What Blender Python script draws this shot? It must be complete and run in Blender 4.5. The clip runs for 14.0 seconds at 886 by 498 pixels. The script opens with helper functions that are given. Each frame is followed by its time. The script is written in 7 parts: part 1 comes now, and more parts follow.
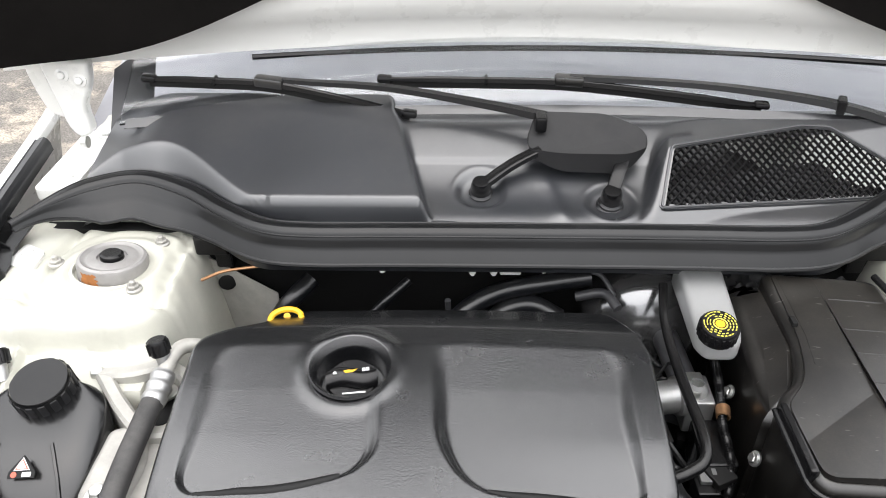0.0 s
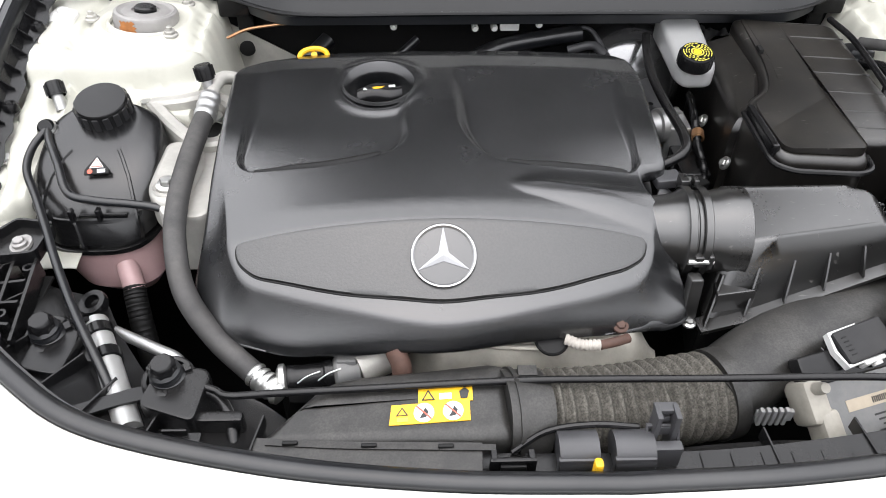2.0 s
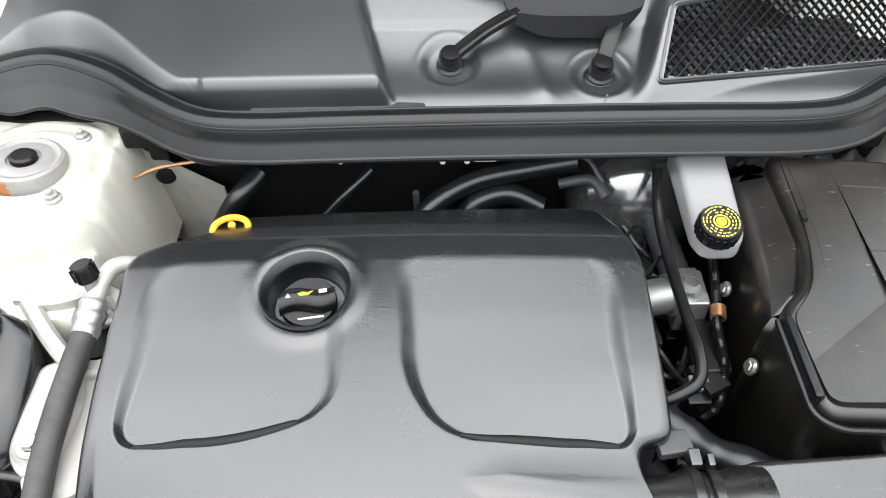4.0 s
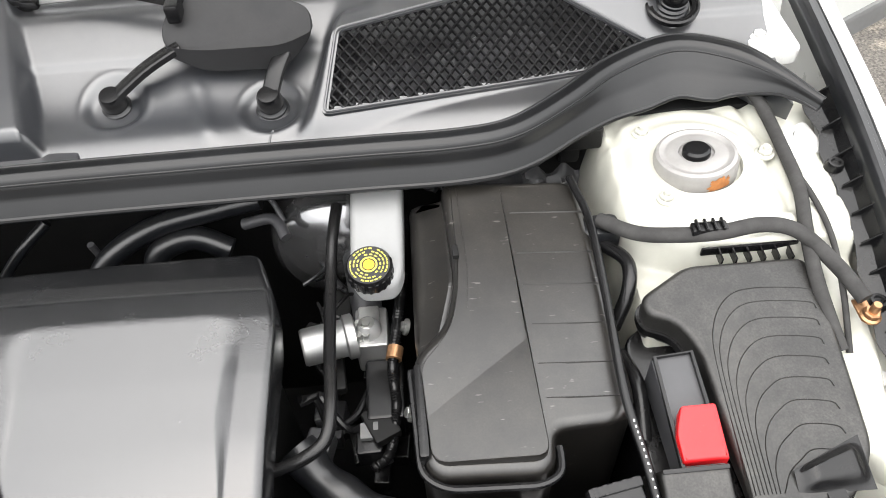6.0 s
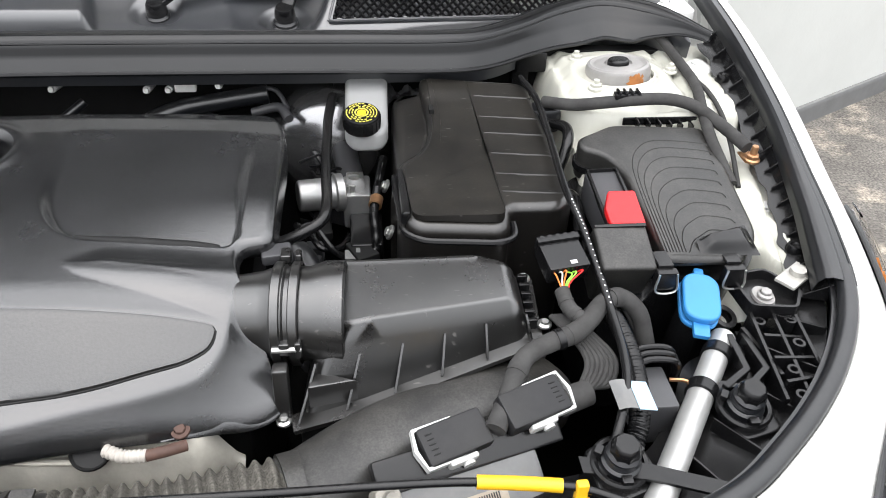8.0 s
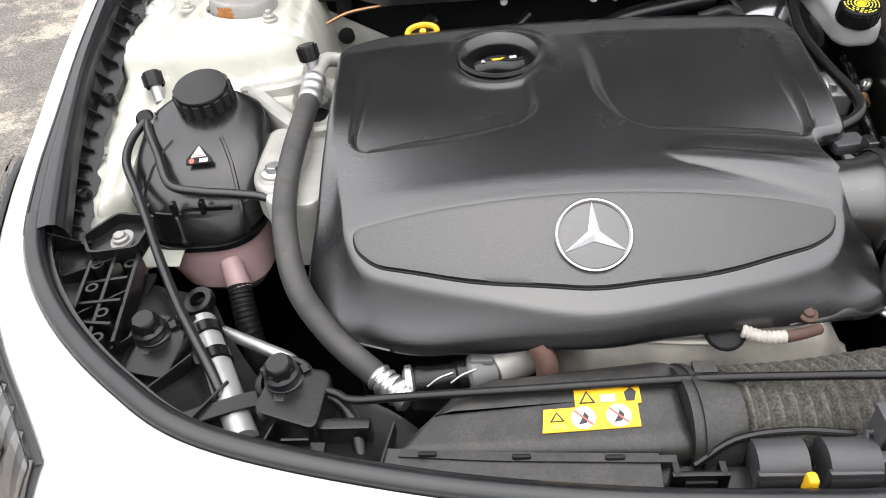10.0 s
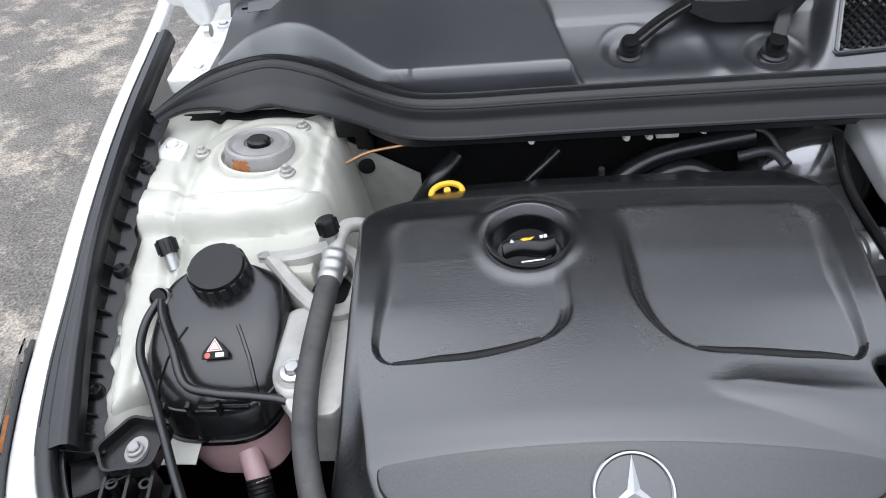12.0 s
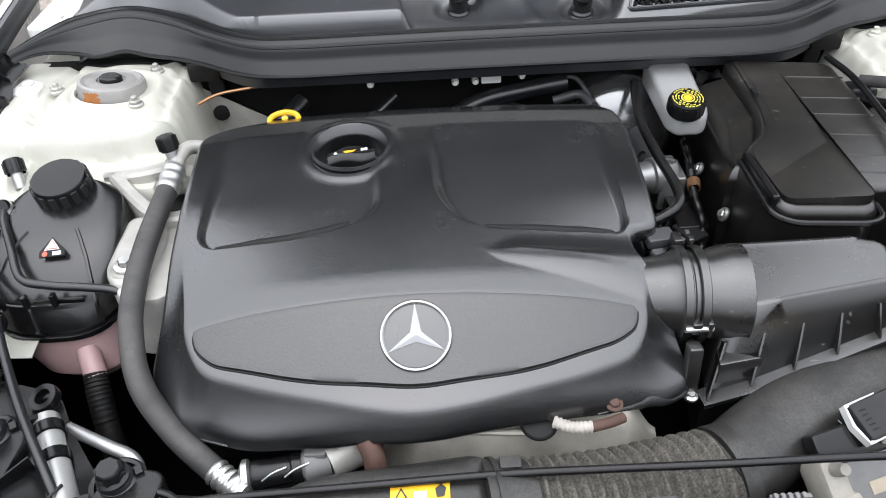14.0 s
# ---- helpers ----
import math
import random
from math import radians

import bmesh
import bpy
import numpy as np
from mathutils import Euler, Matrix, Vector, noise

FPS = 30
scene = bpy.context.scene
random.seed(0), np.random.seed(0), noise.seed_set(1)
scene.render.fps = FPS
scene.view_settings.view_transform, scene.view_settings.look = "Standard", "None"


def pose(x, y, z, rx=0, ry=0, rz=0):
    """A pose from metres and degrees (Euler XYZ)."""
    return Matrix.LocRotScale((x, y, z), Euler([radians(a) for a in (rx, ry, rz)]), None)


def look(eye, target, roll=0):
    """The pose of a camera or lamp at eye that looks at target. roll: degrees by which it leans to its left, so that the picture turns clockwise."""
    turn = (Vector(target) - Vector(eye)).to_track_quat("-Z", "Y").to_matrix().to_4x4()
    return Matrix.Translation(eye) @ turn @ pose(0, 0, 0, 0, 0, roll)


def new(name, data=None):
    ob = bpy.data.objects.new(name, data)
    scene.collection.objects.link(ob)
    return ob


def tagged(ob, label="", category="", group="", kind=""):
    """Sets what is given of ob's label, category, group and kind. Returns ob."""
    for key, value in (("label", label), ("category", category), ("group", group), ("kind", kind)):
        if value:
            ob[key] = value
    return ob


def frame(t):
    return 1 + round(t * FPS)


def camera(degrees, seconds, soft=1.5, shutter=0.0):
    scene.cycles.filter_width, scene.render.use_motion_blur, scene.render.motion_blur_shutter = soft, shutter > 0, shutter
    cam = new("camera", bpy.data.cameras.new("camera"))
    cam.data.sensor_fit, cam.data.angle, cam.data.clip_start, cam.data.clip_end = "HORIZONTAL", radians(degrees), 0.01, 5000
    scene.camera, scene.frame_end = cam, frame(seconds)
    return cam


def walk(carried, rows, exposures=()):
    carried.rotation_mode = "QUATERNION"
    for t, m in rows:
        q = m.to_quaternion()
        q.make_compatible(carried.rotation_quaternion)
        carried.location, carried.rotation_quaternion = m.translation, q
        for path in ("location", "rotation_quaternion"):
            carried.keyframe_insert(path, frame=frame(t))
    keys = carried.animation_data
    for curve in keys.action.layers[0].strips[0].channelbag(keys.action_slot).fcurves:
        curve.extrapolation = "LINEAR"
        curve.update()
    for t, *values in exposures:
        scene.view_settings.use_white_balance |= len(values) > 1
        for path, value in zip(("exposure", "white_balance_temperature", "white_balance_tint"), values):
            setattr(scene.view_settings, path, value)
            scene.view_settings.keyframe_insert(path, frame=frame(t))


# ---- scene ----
cam = camera(60.7, 14.0, soft=0.95)
METRES, EYE, TILT, LEAN, TURN = 2.53, 1.4634, -35.0, 0.427, 1.509
ROWS = [
    (0.0, 0.0, 0.0, 0.0, 0.0, 0.0, -0.0),
    (0.5, -0.0103, -0.0327, -0.0345, -0.69, -1.85, 0.76),
    (1.0, -0.0224, -0.0551, -0.0632, -1.79, -3.37, 1.26),
    (1.5, -0.0262, -0.0582, -0.0827, -2.72, -4.98, 1.38),
    (2.0, -0.0283, -0.0509, -0.0837, -3.05, -7.06, 1.13),
    (4.5, 0.0375, 0.0672, 0.048, -1.45, -13.92, 1.6),
    (5.0, 0.0889, 0.0751, 0.0523, -2.61, -14.18, 2.71),
    (5.5, 0.1291, 0.0735, 0.0527, -3.6, -14.81, 3.98),
    (6.0, 0.1402, 0.063, 0.046, -4.08, -15.55, 5.16),
    (6.5, 0.1401, 0.036, 0.0174, -4.37, -15.96, 5.95),
    (7.0, 0.1447, 0.0121, -0.0159, -4.65, -16.26, 6.19),
    (7.5, 0.1435, -0.0051, -0.0509, -6.2, -10.95, 5.09),
    (8.0, 0.1108, -0.0218, -0.0847, -7.93, -2.37, 2.33),
    (8.5, 0.0661, -0.0241, -0.1103, -7.08, -1.45, 0.94),
    (9.0, 0.0183, -0.0171, -0.1195, -2.43, -2.67, 1.2),
    (11.5, -0.0857, 0.0051, -0.0338, 3.74, -6.83, 3.74),
    (12.0, -0.0515, 0.0108, -0.0164, 3.66, -6.88, 3.49),
    (12.5, -0.0167, 0.0076, -0.0147, 3.01, -6.88, 3.23),
    (13.0, -0.0049, -0.0009, -0.0217, 1.65, -6.58, 3.23),
    (13.5, -0.0047, -0.0151, -0.0406, -0.05, -5.77, 3.29),
    (14.0, -0.0107, -0.0275, -0.0738, -2.09, -3.99, 3.51),
]
# stops and white balance along the way
EXPOSURES = [(0.0, 0.72, 6600, 11), (0.5, 0.70, 6500, 12), (1.0, 0.73, 6500, 12), (2.0, 0.70, 6500, 12), (4.5, 1.06, 6500, 9), (5.5, 1.12, 6700, 10), (6.5, 1.10, 6700, 10),
             (7.0, 0.83, 6500, 10), (8.5, 0.83, 6500, 11), (9.0, 0.93, 6700, 11), (11.5, 0.14, 6200, 11), (12.5, 0.42, 5950, 12), (13.5, 0.60, 6150, 11), (14.0, 0.58, 6300, 11)]
walk(cam, [(t, pose(-0.0991, -0.7534, EYE, TILT, LEAN, TURN) @ pose(METRES * x, METRES * y, METRES * z, 90 + pitch, roll, yaw)) for t, x, y, z, yaw, pitch, roll in ROWS], EXPOSURES)

# ---- sky, sun ----
world = bpy.data.worlds.new("sky")
scene.world = world
world.use_nodes = True
wn = world.node_tree
sky = wn.nodes.new("ShaderNodeTexSky")
sky.sky_type = "NISHITA"
sky.sun_disc = False
sky.sun_elevation = radians(82)
sky.sun_rotation = radians(220)
sky.air_density = 0.8
sky.dust_density = 4.0
sky.ozone_density = 0.6
bgn = wn.nodes["Background"]
bgn.inputs[1].default_value = 0.15
veil = wn.nodes.new("ShaderNodeMixRGB")
veil.inputs["Fac"].default_value = 0.85
veil.inputs["Color2"].default_value = (16.6, 16.9, 17.3, 1)
wn.links.new(sky.outputs[0], veil.inputs["Color1"])
# an overcast sky is about three times brighter overhead than at the horizon
place = wn.nodes.new("ShaderNodeTexCoord")
height = wn.nodes.new("ShaderNodeSeparateXYZ")
wn.links.new(place.outputs["Generated"], height.inputs[0])
rise = wn.nodes.new("ShaderNodeMapRange")
rise.inputs["To Min"].default_value = 0.34
rise.inputs["To Max"].default_value = 1.0
wn.links.new(height.outputs["Z"], rise.inputs["Value"])
cloud = wn.nodes.new("ShaderNodeMixRGB")
cloud.blend_type = "MULTIPLY"
cloud.inputs["Fac"].default_value = 1.0
wn.links.new(veil.outputs[0], cloud.inputs["Color1"])
wn.links.new(rise.outputs["Result"], cloud.inputs["Color2"])
wn.links.new(cloud.outputs[0], bgn.inputs[0])
sun = new("sun", bpy.data.lights.new("sun", "SUN"))
sun.data.energy = 0.7
sun.data.angle = radians(80)
sun.data.color = (1.0, 0.99, 0.98)
sun.matrix_world = look((-0.4, -1.9, 5.0), (0, -0.2, 0.9))


# ---- materials ----
def mat(name, base, rough=0.5, metal=0.0, grain=0.0, scale=400.0, vary=0.12, vscale=14.0, dust=0.0,
        dustcol=(0.45, 0.42, 0.38), coat=0.0, trans=0.0, spec=0.5, piece=0.0, speck=0.0, dedge=(0.42, 0.72), scratch=0.0, crough=0.06, ior=1.5):
    """A procedural surface: base colour with stains at one scale, fine relief at another, and dust."""
    m = bpy.data.materials.new(name)
    m.use_nodes = True
    nt = m.node_tree
    b = nt.nodes["Principled BSDF"]
    tex = nt.nodes.new("ShaderNodeTexCoord")
    n1 = nt.nodes.new("ShaderNodeTexNoise")
    n1.inputs["Scale"].default_value = vscale
    n1.inputs["Detail"].default_value = 6
    n1.inputs["Roughness"].default_value = 0.65
    nt.links.new(tex.outputs["Object"], n1.inputs["Vector"])
    ramp = nt.nodes.new("ShaderNodeValToRGB")
    ramp.color_ramp.elements[0].position = 0.3
    ramp.color_ramp.elements[1].position = 0.72
    lo = [c * (1 - vary) for c in base]
    hi = [min(1, c * (1 + vary)) for c in base]
    ramp.color_ramp.elements[0].color = (*lo, 1)
    ramp.color_ramp.elements[1].color = (*hi, 1)
    nt.links.new(n1.outputs["Fac"], ramp.inputs["Fac"])
    col = ramp.outputs["Color"]
    if piece:
        info = nt.nodes.new("ShaderNodeObjectInfo")
        mr = nt.nodes.new("ShaderNodeMapRange")
        mr.inputs["To Min"].default_value = 1 - piece
        mr.inputs["To Max"].default_value = 1 + piece
        nt.links.new(info.outputs["Random"], mr.inputs["Value"])
        mul = nt.nodes.new("ShaderNodeMixRGB")
        mul.blend_type = "MULTIPLY"
        mul.inputs["Fac"].default_value = 1
        nt.links.new(col, mul.inputs["Color1"])
        nt.links.new(mr.outputs["Result"], mul.inputs["Color2"])
        col = mul.outputs["Color"]
    n2 = nt.nodes.new("ShaderNodeTexNoise")
    n2.inputs["Scale"].default_value = scale
    n2.inputs["Detail"].default_value = 3
    nt.links.new(tex.outputs["Object"], n2.inputs["Vector"])
    rr = nt.nodes.new("ShaderNodeMapRange")
    rr.inputs["To Min"].default_value = max(0.02, rough - 0.05)
    rr.inputs["To Max"].default_value = min(1, rough + 0.05)
    nt.links.new(n1.outputs["Fac"], rr.inputs["Value"])
    rough_out = rr.outputs["Result"]
    if dust:
        n3 = nt.nodes.new("ShaderNodeTexNoise")
        n3.inputs["Scale"].default_value = vscale * 0.45
        n3.inputs["Detail"].default_value = 9
        n3.inputs["Roughness"].default_value = 0.75
        nt.links.new(tex.outputs["Object"], n3.inputs["Vector"])
        geo = nt.nodes.new("ShaderNodeNewGeometry")
        sep = nt.nodes.new("ShaderNodeSeparateXYZ")
        nt.links.new(geo.outputs["Normal"], sep.inputs[0])
        up = nt.nodes.new("ShaderNodeMapRange")
        up.inputs["From Min"].default_value = 0.35
        up.inputs["From Max"].default_value = 1.0
        nt.links.new(sep.outputs["Z"], up.inputs["Value"])
        dr = nt.nodes.new("ShaderNodeMapRange")
        dr.inputs["From Min"].default_value = dedge[0]
        dr.inputs["From Max"].default_value = dedge[1]
        dr.inputs["To Max"].default_value = dust
        nt.links.new(n3.outputs["Fac"], dr.inputs["Value"])
        mm = nt.nodes.new("ShaderNodeMath")
        mm.operation = "MULTIPLY"
        nt.links.new(up.outputs["Result"], mm.inputs[0])
        nt.links.new(dr.outputs["Result"], mm.inputs[1])
        mix = nt.nodes.new("ShaderNodeMixRGB")
        nt.links.new(mm.outputs[0], mix.inputs["Fac"])
        nt.links.new(col, mix.inputs["Color1"])
        mix.inputs["Color2"].default_value = (*dustcol, 1)
        col = mix.outputs["Color"]
    if speck:
        sr = nt.nodes.new("ShaderNodeMapRange")
        sr.inputs["From Min"].default_value = 0.32
        sr.inputs["From Max"].default_value = 0.68
        sr.inputs["To Min"].default_value = 1 - speck
        sr.inputs["To Max"].default_value = 1 + speck
        nt.links.new(n2.outputs["Fac"], sr.inputs["Value"])
        sm = nt.nodes.new("ShaderNodeMixRGB")
        sm.blend_type = "MULTIPLY"
        sm.inputs["Fac"].default_value = 1
        nt.links.new(col, sm.inputs["Color1"])
        nt.links.new(sr.outputs["Result"], sm.inputs["Color2"])
        col = sm.outputs["Color"]
    if scratch:
        mp = nt.nodes.new("ShaderNodeMapping")
        mp.inputs["Scale"].default_value = (70, 260, 70)
        mp.inputs["Rotation"].default_value = (0, 0, 0.6)
        nt.links.new(tex.outputs["Object"], mp.inputs["Vector"])
        n4 = nt.nodes.new("ShaderNodeTexNoise")
        n4.inputs["Scale"].default_value = 1.0
        n4.inputs["Detail"].default_value = 2
        nt.links.new(mp.outputs["Vector"], n4.inputs["Vector"])
        wear = nt.nodes.new("ShaderNodeMapRange")
        wear.inputs["From Min"].default_value = 0.69
        wear.inputs["From Max"].default_value = 0.76
        wear.inputs["To Max"].default_value = scratch
        nt.links.new(n4.outputs["Fac"], wear.inputs["Value"])
        sx = nt.nodes.new("ShaderNodeMixRGB")
        nt.links.new(wear.outputs["Result"], sx.inputs["Fac"])
        nt.links.new(col, sx.inputs["Color1"])
        sx.inputs["Color2"].default_value = (0.3, 0.29, 0.27, 1)
        col = sx.outputs["Color"]
    nt.links.new(col, b.inputs["Base Color"])
    nt.links.new(rough_out, b.inputs["Roughness"])
    b.inputs["Metallic"].default_value = metal
    b.inputs["Coat Weight"].default_value = coat
    b.inputs["Coat Roughness"].default_value = crough
    b.inputs["Transmission Weight"].default_value = trans
    b.inputs["Specular IOR Level"].default_value = spec
    b.inputs["IOR"].default_value = ior
    if grain:
        bump = nt.nodes.new("ShaderNodeBump")
        bump.inputs["Strength"].default_value = 1.0
        bump.inputs["Distance"].default_value = 0.11 * grain / scale
        nt.links.new(n2.outputs["Fac"], bump.inputs["Height"])
        nt.links.new(bump.outputs["Normal"], b.inputs["Normal"])
    return m


M_COVER = mat("grained_black_plastic", (0.0055, 0.0058, 0.0065), 0.26, grain=0.9, scale=480, vary=0.3, vscale=11, dust=0.018, dustcol=(0.22, 0.21, 0.20), coat=0.6, crough=0.27, spec=1.0, speck=0.45, ior=1.52)
M_PLAST = mat("black_plastic", (0.006, 0.006, 0.0065), 0.25, grain=0.2, scale=700, vary=0.3, dust=0.025, spec=0.36)
M_PLAST2 = mat("dusty_black_plastic", (0.0075, 0.0072, 0.007), 0.28, grain=0.25, scale=600, scratch=0.25, vary=0.3, dust=0.04, spec=1.0, ior=1.58)
M_COWL = mat("matt_dark_grey_plastic", (0.018, 0.0195, 0.023), 0.36, grain=0.3, scale=600, vary=0.25, vscale=6, dust=0.07, spec=1.0, ior=1.65)
M_RUB = mat("black_rubber", (0.007, 0.0076, 0.009), 0.30, grain=0.3, scale=500, vary=0.3, vscale=8, dust=0.04, spec=0.6)
M_MATT = mat("dull_black_cover_plastic", (0.014, 0.014, 0.015), 0.6, grain=0.3, scale=900, vary=0.25, vscale=20, dust=0.03, spec=0.35)
M_AMBER = mat("amber_reflector", (0.45, 0.16, 0.04), 0.25, vary=0.2, vscale=60)
M_CLEAR = mat("clear_polycarbonate", (0.95, 0.95, 0.95), 0.04, vary=0.02, trans=1.0)
# near-black: shade put into hollows and hidden parts, also plain black rubber and print
M_DARK = mat("plain_and_shade_black", (0.006, 0.006, 0.006), 0.6, vary=0.2, spec=0.3)
M_PAINT = mat("white_car_paint", (0.74, 0.74, 0.715), 0.28, vary=0.02, coat=0.6)
M_BODY = mat("thin_white_primer_paint", (0.50, 0.495, 0.435), 0.36, vary=0.12, vscale=10, coat=0.25, dust=0.25, dustcol=(0.5, 0.5, 0.42))
M_ALU = mat("cast_aluminium", (0.40, 0.40, 0.395), 0.42, metal=0.85, grain=0.5, scale=300, vary=0.15)
M_CAST = mat("dull_cast_metal", (0.42, 0.41, 0.38), 0.55, metal=0.4, grain=0.6, scale=220, vary=0.25, dust=0.2)
M_STEEL = mat("zinc_steel", (0.6, 0.6, 0.58), 0.32, metal=0.9, vary=0.15, vscale=60)
M_CHROME = mat("chrome", (0.36, 0.36, 0.365), 0.22, metal=1.0, vary=0.03)
M_GREYCAP = mat("grey_strut_steel", (0.33, 0.32, 0.31), 0.5, metal=0.35, vary=0.15, vscale=30)
M_RUST = mat("orange_rust", (0.36, 0.14, 0.04), 0.85, grain=0.7, scale=500, vary=0.35, vscale=90)
M_YEL = mat("yellow_plastic", (0.76, 0.43, 0.015), 0.42, vary=0.08)
M_YDIM = mat("faded_yellow_print", (0.6, 0.55, 0.07), 0.5, vary=0.15, vscale=60)
M_BLUE = mat("blue_plastic", (0.028, 0.19, 0.46), 0.42, vary=0.08)
M_RED = mat("red_plastic", (0.55, 0.008, 0.012), 0.4, vary=0.06)
M_PINK = mat("milky_pink_plastic", (0.40, 0.265, 0.265), 0.4, vary=0.12, vscale=18)
M_RES = mat("milky_white_plastic", (0.27, 0.272, 0.27), 0.32, vary=0.06, coat=0.2)
M_WHITE = mat("white_plastic", (0.5, 0.5, 0.49), 0.42, vary=0.06)
M_PRINT = mat("white_print", (0.6, 0.6, 0.6), 0.55, vary=0.05)
M_BPRINT = mat("black_print", (0.02, 0.02, 0.02), 0.5, vary=0.05)
M_RPRINT = mat("red_print", (0.55, 0.1, 0.06), 0.5, vary=0.1)
M_FOAM = mat("grey_brown_foam", (0.085, 0.080, 0.070), 0.95, grain=1.2, scale=500, vary=0.35, vscale=120, spec=0.15, speck=0.4)
M_TAPE = mat("grey_cloth_tape", (0.045, 0.044, 0.043), 0.85, grain=0.8, scale=600, vary=0.3, vscale=50, spec=0.25)
M_COPPER = mat("copper_stud", (0.45, 0.25, 0.13), 0.35, metal=0.8, vary=0.15, vscale=60)
M_ORANGE = mat("orange_wire", (0.75, 0.2, 0.04), 0.5, vary=0.1)
M_GREEN = mat("green_wire", (0.25, 0.6, 0.06), 0.5, vary=0.1)
M_TUBE = mat("satin_aluminium_tube", (0.42, 0.42, 0.41), 0.38, metal=0.55, vary=0.08, vscale=40)
M_GREY = mat("grey_plastic", (0.045, 0.045, 0.048), 0.42, grain=0.3, scale=600, vary=0.2)
M_LGREY = mat("light_grey_module", (0.14, 0.142, 0.142), 0.55, grain=0.2, vary=0.15, dust=0.3)
M_HEAT = mat("aluminium_heat_shield", (0.42, 0.40, 0.35), 0.5, metal=0.6, grain=0.5, scale=60, vary=0.2, vscale=20)
M_ASPHALT = mat("worn_asphalt", (0.150, 0.139, 0.126), 0.95, grain=3.0, scale=120, vary=0.25, vscale=7, dust=0.7, dustcol=(0.44, 0.385, 0.315), spec=0.2, speck=0.42, dedge=(0.50, 0.60))
M_RENDER = mat("pale_wall_render", (0.52, 0.53, 0.51), 0.85, grain=0.6, scale=90, vary=0.06, vscale=2.0, spec=0.25)
M_SCOOP = mat("dull_dusty_scoop_plastic", (0.016, 0.0155, 0.0145), 0.42, grain=0.4, scale=500, vary=0.35, vscale=25, dust=0.08, spec=0.5, speck=0.3)
M_SEAL = mat("dark_seal_rubber", (0.0055, 0.0058, 0.0065), 0.30, grain=0.3, scale=500, vary=0.35, vscale=9, dust=0.012, spec=0.42)
M_FELT = mat("black_felt", (0.0045, 0.004, 0.0037), 0.95, grain=1.5, scale=300, vary=0.3, spec=0.08)
M_PANEL = mat("trim_grain_plastic", (0.0062, 0.0060, 0.0060), 0.30, grain=1.0, scale=420, vary=0.4, vscale=14, dust=0.035, dustcol=(0.24, 0.21, 0.18), coat=0.25, crough=0.3, spec=0.9, speck=0.5)
# pale tone stands in for the bright reflection on the windscreen
M_DASH = mat("dashboard_with_glass_sheen", (0.30, 0.30, 0.32), 0.7, grain=0.3, vary=0.08)
M_LBLUE = mat("pale_blue_paper", (0.35, 0.5, 0.62), 0.6, vary=0.05)
M_PRINTD = mat("cream_paper", (0.36, 0.31, 0.24), 0.7, vary=0.12, vscale=60)
M_BATT = mat("dusty_brown_black_plastic", (0.0095, 0.0086, 0.0078), 0.30, grain=0.25, scale=600, vary=0.4, vscale=18, dust=0.07, dustcol=(0.3, 0.27, 0.22), spec=0.75, speck=0.2, scratch=0.3)
M_OLDPIPE = mat("dull_rusty_pipe", (0.07, 0.036, 0.026), 0.7, grain=0.5, vary=0.4, vscale=60)
M_HOSE = mat("grey_black_rubber_hose", (0.038, 0.037, 0.037), 0.6, grain=0.3, scale=900, vary=0.3, vscale=30, dust=0.12, spec=0.4)
M_TANK = mat("glossy_black_tank_plastic", (0.006, 0.006, 0.0065), 0.24, grain=0.25, scale=700, vary=0.3, dust=0.03, spec=0.7)
M_SLEEVE = mat("dirty_white_sleeve", (0.36, 0.335, 0.3), 0.6, vary=0.2, vscale=60)
M_WHITED = mat("dirty_white_plastic", (0.27, 0.255, 0.22), 0.55, vary=0.2, vscale=40, dust=0.3)
M_BOOST = mat("silver_black_lacquered_steel", (0.26, 0.26, 0.265), 0.16, metal=0.85, vary=0.1)
# near-black that carries the shade low in the bay
M_FLOORPAN = mat("underbody_shade_black", (0.006, 0.006, 0.006), 0.8, vary=0.3, spec=0.2)


# ---- building blocks ----
def catmull(pts, n):
    """n points evenly spread in parameter over a smooth line through pts."""
    p = [Vector(q) for q in pts]
    p = [p[0] * 2 - p[1]] + p + [p[-1] * 2 - p[-2]]
    out = []
    for k in range(n):
        u = k / (n - 1) * (len(p) - 3)
        i = min(int(u), len(p) - 4)
        f = u - i
        a, b, c, d = p[i:i + 4]
        out.append(0.5 * (2 * b + (c - a) * f + (2 * a - 5 * b + 4 * c - d) * f * f + (3 * b - a - 3 * c + d) * f ** 3))
    return out


def sstep(a, b, v):
    f = max(0.0, min(1.0, (v - a) / (b - a)))
    return f * f * (3 - 2 * f)


def finish(bm, sharp=38):
    bmesh.ops.recalc_face_normals(bm, faces=bm.faces[:])
    for f in bm.faces:
        f.smooth = True
    lim = radians(sharp)
    for e in bm.edges:
        if len(e.link_faces) == 2 and e.calc_face_angle(0) > lim:
            e.smooth = False


def part(name, bm, material, parent=None, label="", sharp=38):
    finish(bm, sharp)
    me = bpy.data.meshes.new(name)
    bm.to_mesh(me)
    bm.free()
    me.materials.append(material)
    ob = new(name, me)
    if 8 < len(me.vertices) < 1200:
        wmod = ob.modifiers.new("even_shading", "WEIGHTED_NORMAL")
        wmod.keep_sharp = True
        wmod.weight = 100
    if parent is not None:
        ob.parent = parent
        ob.matrix_parent_inverse = parent.matrix_world.inverted()
    if label:
        ob["label"] = label
    return ob


